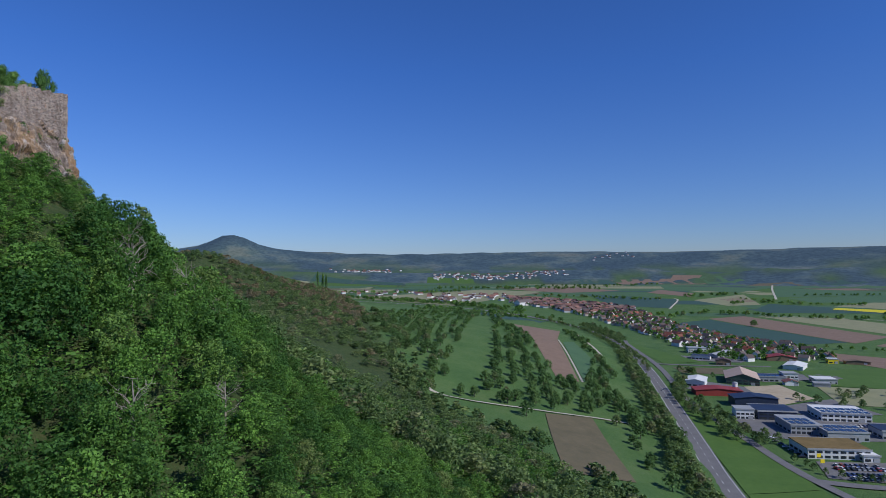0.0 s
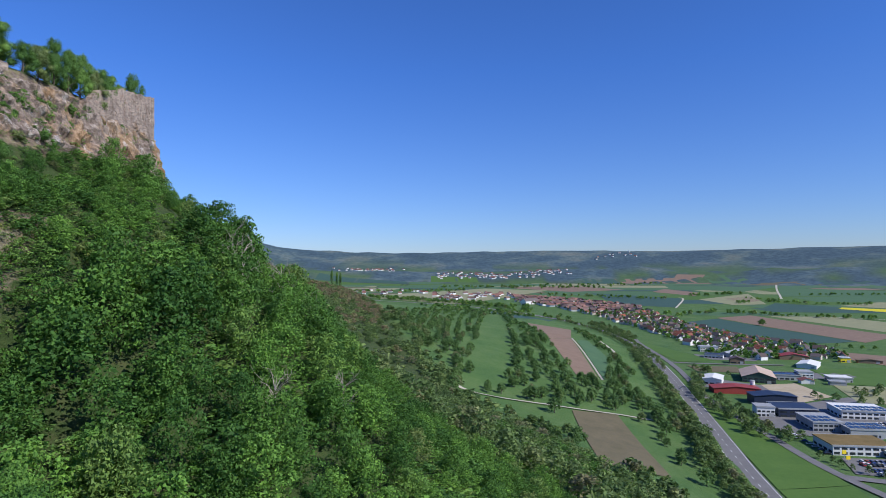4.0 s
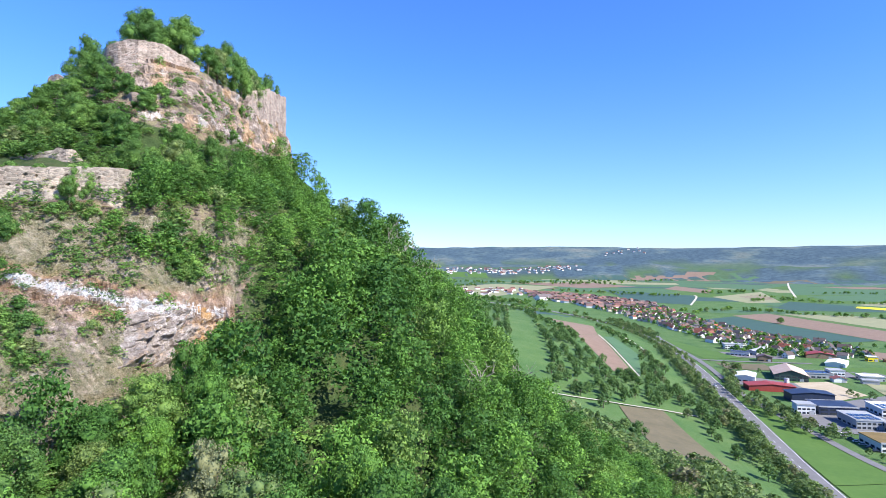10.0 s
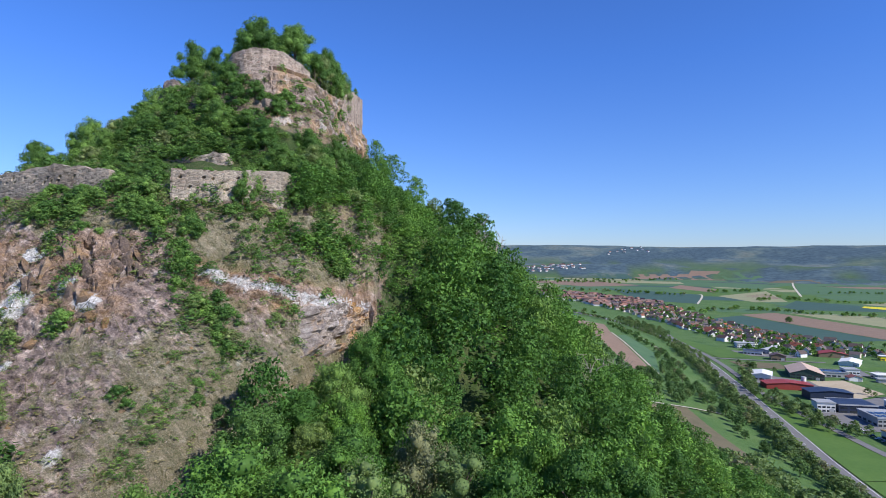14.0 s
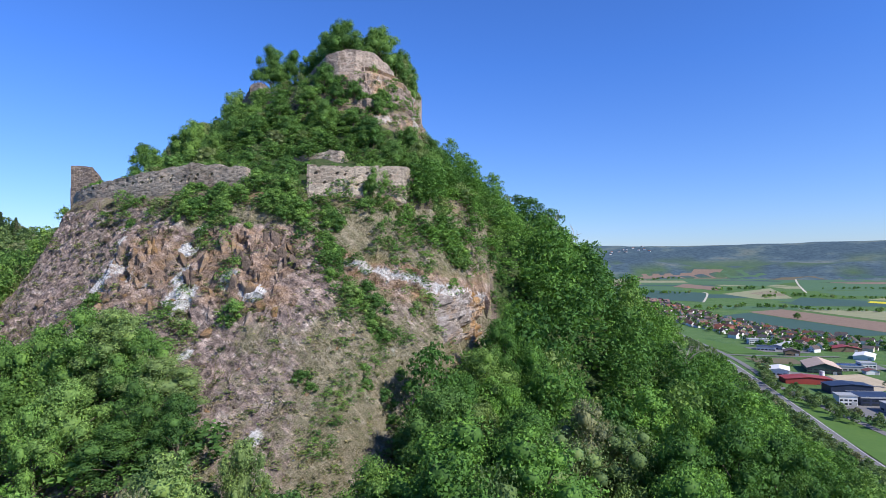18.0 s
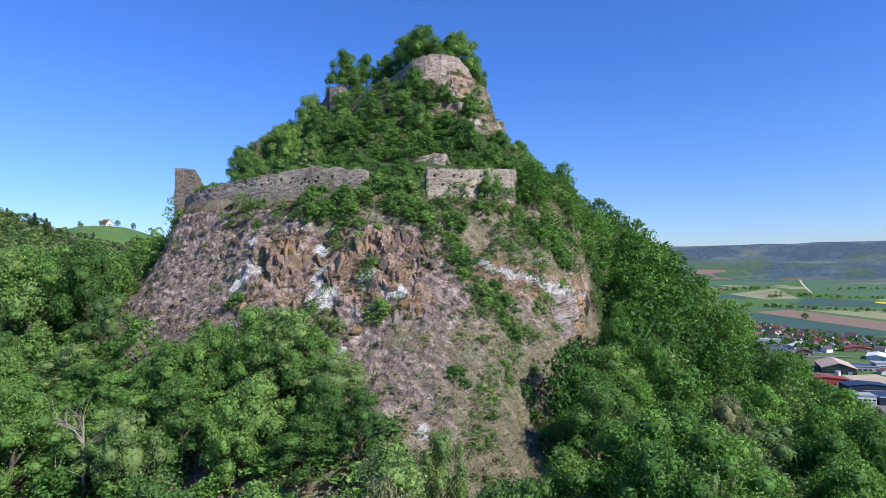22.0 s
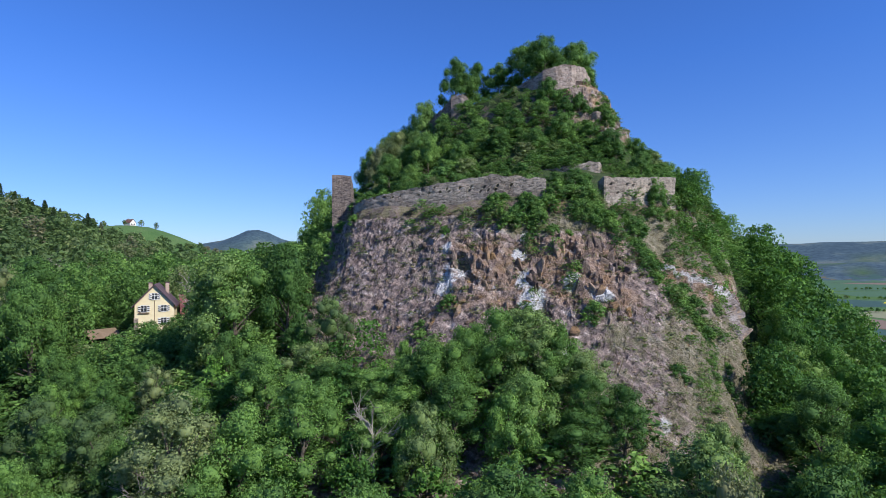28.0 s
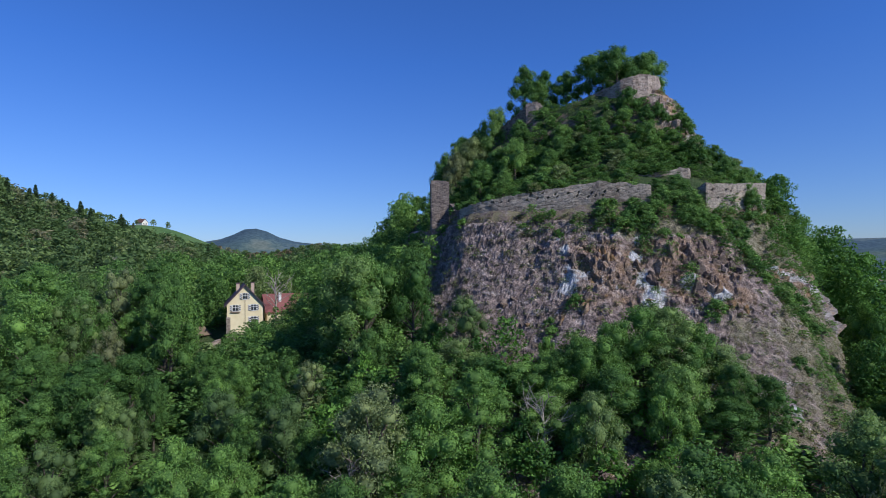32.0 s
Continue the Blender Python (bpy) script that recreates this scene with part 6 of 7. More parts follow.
M_BLACK = speckled("black_paint", (0.012, 0.012, 0.012), (0.03, 0.03, 0.03), 3, 0.6)
M_WOOD = speckled("weathered_wood", (0.13, 0.09, 0.06), (0.26, 0.19, 0.13), 5)
M_BLUEMETAL = speckled("dark_blue_sheet_metal", (0.018, 0.026, 0.055), (0.035, 0.048, 0.085), 0.4, 0.45, 0.05)
M_REDMETAL = speckled("red_sheet_metal", (0.22, 0.035, 0.03), (0.33, 0.06, 0.05), 0.4, 0.55, 0.05)
M_BEIGE = speckled("beige_tile_roof", (0.42, 0.31, 0.24), (0.55, 0.42, 0.34), 0.4, 0.8, 0.1)
M_SEDUM = speckled("sedum_green_roof", (0.11, 0.085, 0.03), (0.25, 0.17, 0.07), 0.8, 0.95, 0.4)
M_GREY = speckled("grey_cladding", (0.26, 0.27, 0.28), (0.40, 0.41, 0.42), 0.4, 0.6, 0.05)
M_GREEN = speckled("dark_green_cladding", (0.03, 0.06, 0.05), (0.06, 0.10, 0.08), 0.4, 0.7, 0.05)
M_SIGN = speckled("yellow_sign_paint", (0.75, 0.55, 0.02), (0.85, 0.65, 0.04), 2, 0.5, 0)


def glass_material(name, tone):
    n = Nodes(name, 0.08)
    n.bsdf.inputs["Specular IOR Level"].default_value = 0.6
    f = n.noise(n.coords(), 0.7, 3)
    n.color(n.ramp(f, [(0.3, tone), (0.7, tuple(2.2 * c for c in tone))]))
    return n.mat


M_GLASS = glass_material("window_glass", (0.02, 0.025, 0.03))
M_SOLAR = glass_material("solar_cells", (0.012, 0.017, 0.035))


def town_house(seed, w, d, h, ridge, label):
    """A village house: walls, roof, chimney, windows and a door."""
    rng = random.Random(seed)
    ob = tagged(new("village_house"), label, "house")
    part("wall", gable_body(w, d, h, ridge), M_PLASTER, ob)
    part("roof", gable_roof(w, d, h, ridge), M_ROOF, ob)
    cx = rng.choice((-1, 1)) * w * 0.15
    part("chimney", boxes((cx - 0.4, cx + 0.4, 0.6, 1.4, ridge - 2, ridge + 1.0)), M_WOOD, ob)
    for z in (1.0, 3.8) if h > 5 else (1.0,):
        for k in (-1, 1):
            part("window", boxes((k * w * 0.25 - 0.7, k * w * 0.25 + 0.7, -d / 2 - 0.06, -d / 2 + 0.06, z, z + 1.4)), M_GLASS, ob)
    part("door", boxes((-0.55, 0.55, -d / 2 - 0.08, -d / 2 + 0.05, 0, 2.1)), M_WOOD, ob)
    return ob


HOUSES = [town_house(i, *v) for i, v in enumerate([
    (9, 11, 5.6, 9.6, "white village house with a steep tiled gable roof"), (10, 13, 5.8, 10.4, "large village house with a tiled gable roof"), (8.5, 10, 3.4, 7.6, "low village house with a tiled gable roof"), (11, 16, 6.0, 10.2, "long village house with a tiled gable roof")])]
VILLAGE = [(368, 2100), (556, 1880), (660, 1592), (618, 1176), (612, 929), (668, 800), (640, 690), (585, 655), (500, 690), (462, 720), (482, 833), (485, 1022), (480, 1307), (436, 1600), (340, 1830)]


def in_village(x, y):
    return signed(x, y, np.array(VILLAGE, float)) > 0


pts, rng = scatter(320, 690, 690, 2120, 19.5, in_village, 31)
BUILT = np.array([(481, 764), (497, 725), (462, 705), (561, 690), (545, 630), (470, 660), (614, 664), (437, 552)], float)
pts = pts[np.argsort(pts[:, 1])]
pts = pts[np.hypot(pts[:, :1] - BUILT[:, 0], pts[:, 1:] - BUILT[:, 1]).min(1) > 24]
for x, y in np.column_stack(mapped(*pts[:290].T)):
    turn = 35 + 90 * int(rng.integers(4)) + rng.normal(0, 9) + 20 * math.sin(x / 90)
    s = rng.uniform(0.72, 1.0)
    ob = copy_thing(HOUSES[int(rng.integers(4))], Matrix.Identity(4))
    ob.matrix_basis = pose(x, y, float(on_ground(x, y)) - 0.2, 0, 0, turn) @ Matrix.Diagonal((s, s, s, 1))
    tagged(ob, group="houses of the village")


for x, y, turn in [(-404, 580, 70)]:
    ob = copy_thing(HOUSES[2], pose(x, y, float(on_ground(x, y)) - 0.3, 0, 0, turn))
    tagged(ob, "pale farmhouse with a tiled roof on the meadow hilltop")
for i, (x, y, h) in enumerate([(-432, 574, 9), (-386, 572, 8), (-404, 568, 6), (-376, 588, 9), (-440, 590, 10)]):
    place_tree(OLIVE_TREES[i % 3], x, y, h, 50 * i, group="trees round the hilltop farm")
def far_houses(name, places, label, seed):
    """Distant houses joined: white walls and dark roofs."""
    rng = np.random.default_rng(seed)
    wv, wf, rv, rf = [], [], [], []
    for x, y in places:
        a, w, d, h, r = rng.uniform(0, 3.14), rng.uniform(5, 7), rng.uniform(6, 9), rng.uniform(5, 7), rng.uniform(10, 12)
        m = np.array([[np.cos(a), np.sin(a)], [-np.sin(a), np.cos(a)]])
        z = float(on_ground(x, y)) - 0.5
        base = np.array([(-w, -d), (w, -d), (w, d), (-w, d)]) @ m + (x, y)
        rid = np.array([(0, -d), (0, d)]) @ m + (x, y)
        o = len(wv) * 10
        wv.append(np.vstack([np.column_stack([base, np.full(4, z)]), np.column_stack([base, np.full(4, z + h)]), np.column_stack([rid, np.full(2, z + r - 0.3)])]))
        wf += [(o, o + 1, o + 5, o + 4), (o + 1, o + 2, o + 6, o + 5), (o + 2, o + 3, o + 7, o + 6), (o + 3, o, o + 4, o + 7), (o + 4, o + 5, o + 8, o + 8 - 4), (o + 6, o + 7, o + 9, o + 6)]
        big = np.array([(-w - 0.6, -d - 0.5), (w + 0.6, -d - 0.5), (w + 0.6, d + 0.5), (-w - 0.6, d + 0.5)]) @ m + (x, y)
        r2 = np.array([(0, -d - 0.5), (0, d + 0.5)]) @ m + (x, y)
        q = len(rv) * 6
        rv.append(np.vstack([np.column_stack([big, np.full(4, z + h - 0.3)]), np.column_stack([r2, np.full(2, z + r)])]))
        rf += [(q, q + 4, q + 5, q + 3), (q + 1, q + 2, q + 5, q + 4)]
    tris = [f if len(set(f)) == 4 else None for f in wf]
    root = tagged(new(name), label, "village", kind="stuff")
    for nm, v, f, mat in (("walls", wv, [t for t in tris if t], M_WHITEWALL), ("roofs", rv, rf, M_FARROOF)):
        new(nm, mesh_from(nm, np.vstack(v), np.array(f), mat)).parent = root


def island_roof():
    n = Nodes("far_roof_tiles", 0.85)
    geo = n.add("ShaderNodeNewGeometry")
    n.color(n.ramp(geo.outputs["Random Per Island"], [(0, (0.13, 0.10, 0.095)), (0.4, (0.20, 0.12, 0.10)), (0.7, (0.27, 0.13, 0.10)), (1, (0.12, 0.11, 0.115))]))
    return n.mat


M_FARROOF = island_roof()
rest_houses = [tuple(p) for p in np.column_stack(mapped(*pts[290:].T))]
rngf = np.random.default_rng(33)
rest_houses += [(rngf.uniform(60, 380), rngf.uniform(1900, 2250)) for _ in range(60)]
rest_houses += [(rngf.uniform(-350, 60), rngf.uniform(2150, 2480)) for _ in range(24)]
far_houses("village_edge", rest_houses, "distant white houses with dark red roofs", 34)
far_houses("far_village", [(rngf.uniform(60, 860), rngf.uniform(3230, 3480)) for _ in range(110)] + [(rngf.normal(-420, 110), rngf.normal(3850, 60)) for _ in range(50)] + [(rngf.normal(1400, 120), rngf.normal(4250, 60)) for _ in range(12)], "far villages with white walls and red roofs", 35)


def hall(name, label, x, y, turn, w, d, h, wall, roof, kind="flat", rise=2.0, windows=0, door=True, solar=False, cat="hall"):
    """A commercial building: walls, roof, windows, doors."""
    x, y = (float(q) for q in mapped(x, y))
    ob = tagged(new(name), label, cat)
    if kind == "gable":
        part("wall", gable_body(w, d, h, h + rise), wall, ob)
        part("roof", gable_roof(w, d, h, h + rise, 0.8, 0.3), roof, ob)
    else:
        part("wall", boxes((-w / 2, w / 2, -d / 2, d / 2, 0, h)), wall, ob)
        part("roof", boxes((-w / 2 - 0.4, w / 2 + 0.4, -d / 2 - 0.4, d / 2 + 0.4, h + 0.004, h + 0.5)), roof, ob)
        for y0 in (-d / 2 - 0.5, d / 2 + 0.2):
            part("parapet", boxes((-w / 2 - 0.5, w / 2 + 0.5, y0, y0 + 0.3, h - 0.3, h + 0.8)), M_GREY, ob)
    for i in range(windows):
        px = -w / 2 + (i + 0.5) * w / windows
        part("window", boxes((px - w / windows * 0.36, px + w / windows * 0.36, -d / 2 - 0.08, -d / 2 + 0.05, 1.0, min(h - 0.8, 2.6))), M_GLASS, ob)
        if h > 6:
            part("window", boxes((px - w / windows * 0.36, px + w / windows * 0.36, -d / 2 - 0.08, -d / 2 + 0.05, 4.0, 5.4)), M_GLASS, ob)
    for i in range(max(2, int(d / 6)) if windows else 0):
        py = -d / 2 + (i + 0.5) * d / max(2, int(d / 6))
        part("window", boxes((-w / 2 - 0.08, -w / 2 + 0.05, py - 2, py + 2, 1.2, min(h - 0.8, 2.8))), M_GLASS, ob)
    if door:
        part("gate", boxes((w * 0.3 - 1.8, w * 0.3 + 1.8, -d / 2 - 0.1, -d / 2 + 0.06, 0, min(3.4, h - 0.6))), M_GREY, ob)
    if solar:
        for i in range(int(w / 4.2)):
            for k in range(max(1, int(d / 9))):
                px, py = -w / 2 + 1.2 + i * 4.2, -d / 2 + 1.5 + k * 8.5
                part("solar_panel", boxes((px, px + 3.2, py, py + 6.5, h + 0.62, h + 0.74)), M_SOLAR, ob)
    ob.matrix_basis = pose(x, y, float(on_ground(x, y)) - 0.3, 0, 0, turn)
    return ob


hall("supermarket", "flat supermarket hall with a brown sedum roof and white front", 370, 309, -7, 36, 24, 6.2, M_WHITEWALL, M_SEDUM, windows=8, cat="shop")
hall("supermarket_annex", "low white shop annex beside the supermarket", 386, 297, -7, 9, 14, 4.2, M_WHITEWALL, M_WHITEWALL, windows=2, cat="shop")
hall("office_building", "flat office building with solar panels on its roof", 384, 366, -8, 20, 26, 7, M_GREY, M_GREY, windows=6, solar=True, cat="office")
hall("office_building", "low hall with solar panels on its roof", 404, 345, -8, 26, 18, 6, M_GREY, M_GREY, windows=6, solar=True, cat="office")
hall("warehouse", "dark blue sheet-metal hall with a shallow roof", 393, 447, -8, 34, 16, 7.5, M_BLUEMETAL, M_BLUEMETAL, "gable", 1.6)
hall("warehouse", "second dark blue sheet-metal hall with a flat roof", 386, 405, -8, 28, 22, 7, M_BLUEMETAL, M_BLUEMETAL, windows=4)
hall("riding_hall", "large hall with a pale beige tiled roof", 437, 552, -24, 30, 44, 6.5, M_GREEN, M_BEIGE, "gable", 5.0, 6)
hall("warehouse", "long low hall with a red sheet-metal roof", 380, 490, -10, 40, 16, 5.2, M_REDMETAL, M_REDMETAL, "gable", 1.8)
hall("workshop", "white workshop hall with a light sheet-metal roof", 380, 535, -30, 17, 26, 6, M_WHITEWALL, M_WHITEWALL, "gable", 1.6, 3)
hall("office_building", "white modern office house with dark windows", 360, 402, -12, 13, 11, 8, M_WHITEWALL, M_GREY, windows=4, cat="office")
hall("factory", "white factory hall with black solar panels on the roof", 440, 400, -12, 34, 26, 6.5, M_WHITEWALL, M_WHITEWALL, windows=8, solar=True, cat="factory")
hall("factory", "grey factory hall with a blue roof", 450, 345, -10, 34, 18, 6, M_GREY, M_BLUEMETAL, windows=8, cat="factory")
hall("barn", "long barn with a rust-red roof", 561, 690, -15, 34, 18, 5, M_WOOD, M_REDMETAL, "gable", 3.0)
hall("warehouse", "low white hall with a pale roof", 545, 630, -40, 20, 34, 4.6, M_WHITEWALL, M_WHITEWALL, "gable", 2.0)
hall("school", "flat white school building with window rows", 481, 764, -10, 24, 14, 7.5, M_WHITEWALL, M_GREY, windows=7, cat="school")
hall("school", "long school wing with a grey roof", 497, 725, -48, 14, 48, 5, M_GREY, M_GREY, "gable", 2.0, 3, cat="school")
hall("school", "low white pavilion of the school", 462, 705, -30, 22, 14, 5, M_WHITEWALL, M_BLUEMETAL, windows=5, cat="school")
hall("warehouse", "hall with solar panels and a blue roof", 470, 555, -14, 26, 16, 5.5, M_GREY, M_BLUEMETAL, windows=5, solar=True)
hall("office_building", "white house with a flat roof and a red wing", 492, 556, -14, 14, 13, 8, M_WHITEWALL, M_GREY, windows=4, cat="office")
hall("workshop", "yellow workshop with a flat roof", 614, 664, -15, 11, 9, 6, M_SIGN, M_WHITEWALL, windows=2)
hall("greenhouse", "low brown shed roof beside the fields", 640, 655, -20, 26, 10, 4, M_WOOD, M_WOOD, "gable", 1.6)
hall("town_hall", "long white three-storey building with a red tiled roof", 372, 1750, -50, 20, 62, 11, M_WHITEWALL, M_ROOF, "gable", 7, 5)
hall("warehouse", "grey hall with a pale roof", 520, 540, -12, 20, 16, 5, M_GREY, M_WHITEWALL, windows=4)
hall("shed", "small shed with a red roof", 478, 530, -12, 12, 9, 4, M_WHITEWALL, M_REDROOF, "gable", 2)
hall("shed", "small grey shed beside the yard", 505, 520, -20, 14, 8, 4, M_GREY, M_GREY)
hall("workshop", "brown timber workshop beside the school", 470, 660, -20, 16, 12, 6, M_WOOD, M_DARKROOF, "gable", 2.5, 2)


def silo(x, y):
    x, y = (float(q) for q in mapped(x, y))
    ob = tagged(new("silo"), "round white silo with a flat cap beside the red hall", "silo")
    for name, r, z0, z1, mat in (("shell", 2.2, 0, 9, M_WHITEWALL), ("cap", 2.5, 9.004, 9.8, M_GREY)):
        bm = bmesh.new()
        bmesh.ops.create_cone(bm, cap_ends=True, segments=24, radius1=r, radius2=r * (1 if name == "shell" else 0.8), depth=z1 - z0, matrix=Matrix.Translation((0, 0, (z0 + z1) / 2)))
        part(name, bm, mat, ob)
    ob.location = (x, y, float(on_ground(x, y)) - 0.2)


silo(402, 497)
for x, y, h in ((352, 292, 5), (349, 284, 4)):
    x, y = (float(q) for q in mapped(x, y))
    ob = tagged(new("shop_sign"), "plain yellow shop sign on a post by the car park", "sign")
    part("post", boxes((-0.12, 0.12, -0.12, 0.12, 0, h)), M_GREY, ob)
    part("panel", boxes((-1.2, 1.2, -0.15, 0.15, h - 2.2, h)), M_SIGN, ob)
    ob.location = (x, y, float(on_ground(x, y)))


def car_kind(color, word):
    """A parked car: body, cabin glass, roof, wheels, lights."""
    mat = speckled(word + "_car_paint", color, tuple(min(1, c * 1.2 + 0.01) for c in color), 1, 0.3, 0)
    ob = tagged(new("car"), word + " passenger car on the asphalt", "car")
    bm = boxes((-0.88, 0.88, -2.1, 2.1, 0.3, 0.82))
    bmesh.ops.bevel(bm, geom=bm.edges[:], offset=0.12, segments=2, affect="EDGES")
    part("body", bm, mat, ob)
    bm = bmesh.new()
    bmesh.ops.create_cone(bm, cap_ends=True, segments=4, radius1=1.25, radius2=0.92, depth=0.6, matrix=Matrix.Translation((0, 0, 1.1)) @ Matrix.Diagonal((0.9, 1.5, 1, 1)) @ Matrix.Rotation(radians(45), 4, "Z"))
    part("windows", bm, M_GLASS, ob)
    part("roof", boxes((-0.56, 0.56, -0.95, 0.95, 1.4, 1.46)), mat, ob)
    for sx in (-0.8, 0.8):
        for sy in (-1.3, 1.3):
            bm = bmesh.new()
            bmesh.ops.create_cone(bm, cap_ends=True, segments=14, radius1=0.33, radius2=0.33, depth=0.22, matrix=Matrix.Translation((sx, sy, 0.33)) @ Matrix.Rotation(radians(90), 4, "Y"))
            part("wheel", bm, M_BLACK, ob)
        part("headlight", boxes((sx - 0.15, sx + 0.15, -2.13, -2.05, 0.55, 0.7)), M_WHITEWALL, ob)
    return ob


CARS = [car_kind(c, w) for c, w in (((0.02, 0.02, 0.025), "black"), ((0.7, 0.7, 0.7), "white"), ((0.35, 0.36, 0.38), "silver"), ((0.3, 0.02, 0.02), "red"), ((0.03, 0.06, 0.2), "blue"))]
rngc = np.random.default_rng(51)


def park(x, y, turn, up=0.4):
    x, y = (float(q) for q in mapped(x, y))
    ob = copy_thing(CARS[int(rngc.integers(5))], pose(x, y, float(on_ground(x, y)) + up, 0, 0, turn))
    tagged(ob, group="parked cars")


for row, (y0, n) in enumerate(((283, 11), (277, 12), (266, 10), (260, 9))):
    for i in range(n):
        if rngc.random() < 0.85:
            park(354 + i * 3.0 - 0.6 * row, y0 - 0.35 * i, 0 + 180 * int(rngc.integers(2)))
for i in range(9):
    park(428 + i * 3, 372 - 0.4 * i, 0)
for i in range(7):
    park(346 + 0.5 * i, 300 + 7 * i, 80)
for x, y, turn in ((258.5, 205, 172), (330, 500, 170), (389, 760, 175), (395, 960, 178)):
    park(x, y, turn, 0.55)

# ---------------------------------------------------------------- fields and lanes
for name, corners, mat, label in (
    ("meadow", [(400, 860), (420, 850), (452, 678), (396, 668)], M_LAWN, "bright green meadow between road and village"),
    ("meadow", [(345, 560), (352, 500), (322, 244), (274, 235)], M_LAWN, "bright green meadow strip beside the main road"),
    ("meadow", [(274, 234), (322, 243), (306, 90), (243, 70)], M_LAWN, "bright green meadow strip beside the main road"),
    ("field", [(631, 1200), (735, 1265), (775, 862), (660, 836)], M_TEAL, "dark green crop field behind the village"),
    ("field", [(742, 1283), (850, 1330), (900, 930), (780, 850)], M_SOIL, "wide brown ploughed field with one tree"),
    ("field", [(900, 900), (960, 700), (860, 640), (790, 820)], M_SOIL, "wide brown ploughed field"),
    ("field", [(880, 1320), (1030, 1250), (1054, 1100), (926, 960)], M_STRAW, "pale green meadow between hedges"),
    ("field", [(991, 1525), (1112, 1678), (1200, 1519), (1102, 1391)], M_TEAL, "dark bluish-green crop field"),
    ("field", [(1164, 1466), (1201, 1509), (1310, 1380), (1250, 1290)], M_RAPE, "yellow strip of flowering rape"),
    ("field", [(963, 1869), (1261, 2108), (1070, 1646), (962, 1631)], M_STRAW, "pale stubble field"),
    ("field", [(1060, 1880), (1190, 1990), (1120, 1760), (1040, 1740)], M_SOIL, "small brown field", ),
    ("field", [(1598, 2481), (1817, 2120), (1674, 1937), (1283, 1941)], M_CROP, "large green crop field"),
    ("field", [(1196, 2770), (1581, 2481), (1296, 2217), (1119, 2500)], M_CROP, "large green crop field"),
    ("field", [(1085, 2478), (1119, 2204), (1028, 2033), (960, 2290)], M_SOIL, "long orange-brown field"),
    ("field", [(700, 2250), (930, 1925), (770, 1570), (640, 1700)], M_TEAL, "dark green crop field"),
    ("field", [(1433, 3183), (1560, 3105), (1448, 2950), (1320, 3000)], M_SOIL, "far reddish-brown field"),
    ("meadow", [(535, 608), (654, 624), (569, 500), (506, 526)], M_LAWN, "bright green sports meadow"),
    ("field", [(660, 760), (720, 690), (655, 600), (630, 690)], M_SOIL, "brown field beside the sheds"),
    ("yard", [(424, 522), (465, 528), (462, 465), (407, 438)], M_SAND, "sandy yard with building material"),
    ("car_park", [(350, 292), (394, 288), (380, 250), (338, 262)], M_ASPHALT, "grey asphalt car park"),
    ("yard", [(405, 400), (470, 380), (465, 330), (400, 335)], M_ASPHALT, "grey asphalt works yard"),
    ("yard", [(345, 345), (400, 330), (405, 392), (350, 402)], M_ASPHALT, "grey asphalt yard between the office buildings"),
    ("yard", [(400, 415), (482, 405), (476, 462), (405, 436)], M_ASPHALT, "grey asphalt yard of the factory"),
    ("yard", [(362, 512), (412, 470), (424, 520), (384, 562)], M_ASPHALT, "grey asphalt yard beside the red hall"),
    ("yard", [(455, 590), (560, 585), (556, 560), (458, 545)], M_ASPHALT, "grey asphalt yard behind the large hall"),
    ("yard", [(446, 735), (520, 690), (500, 672), (440, 690)], M_ASPHALT, "grey school yard"),
    ("field", [(396, 640), (455, 632), (445, 590), (392, 600)], M_TILTH, "allotment garden beds beside the lane"),
    ("meadow", [(500, 520), (640, 480), (600, 400), (470, 440)], M_STRAW, "dry meadow beside the works"),
    ("field", [(150, 1750), (560, 2450), (300, 2650), (-250, 2150)], M_STRAW, "pale meadows on the plain"),
    ("field", [(640, 2350), (900, 2450), (760, 2800), (400, 2700)], M_SOIL, "brown field on the plain"),
    ("field", [(-700, 2500), (-150, 2450), (-100, 2720), (-760, 2760)], M_STRAW, "pale field on the plain"),
    ("field", [(-1100, 2900), (-300, 2850), (-200, 3050), (-1100, 3150)], M_CROP, "green field on the far plain"),
    ("field", [(0, 2780), (700, 2850), (650, 3030), (-100, 3000)], M_CROP, "green field on the far plain"),
    ("field", [(1250, 1240), (1330, 1350), (1500, 1180), (1400, 1080)], M_CROP, "green field beside the rape"),
    ("field", [(1300, 1900), (1660, 1920), (1560, 1600), (1260, 1700)], M_CROP, "green field on the plain"),
    ("field", [(1230, 1560), (1320, 1400), (1560, 1580), (1500, 1700)], M_STRAW, "pale field on the plain"),
):
    drape_quad(name, corners, mat, label)
M_PLAIN = [(M_CROP, "green crop field on the plain"), (M_STRAW, "pale dry field on the plain"), (M_TEAL, "dark bluish-green crop field on the plain"), (M_SOIL, "brown ploughed field on the plain"), (M_LAWN, "bright green meadow on the plain"), (M_TILTH, "olive-brown tilled field on the plain")]
rng = np.random.default_rng(140)
v = 1350.0
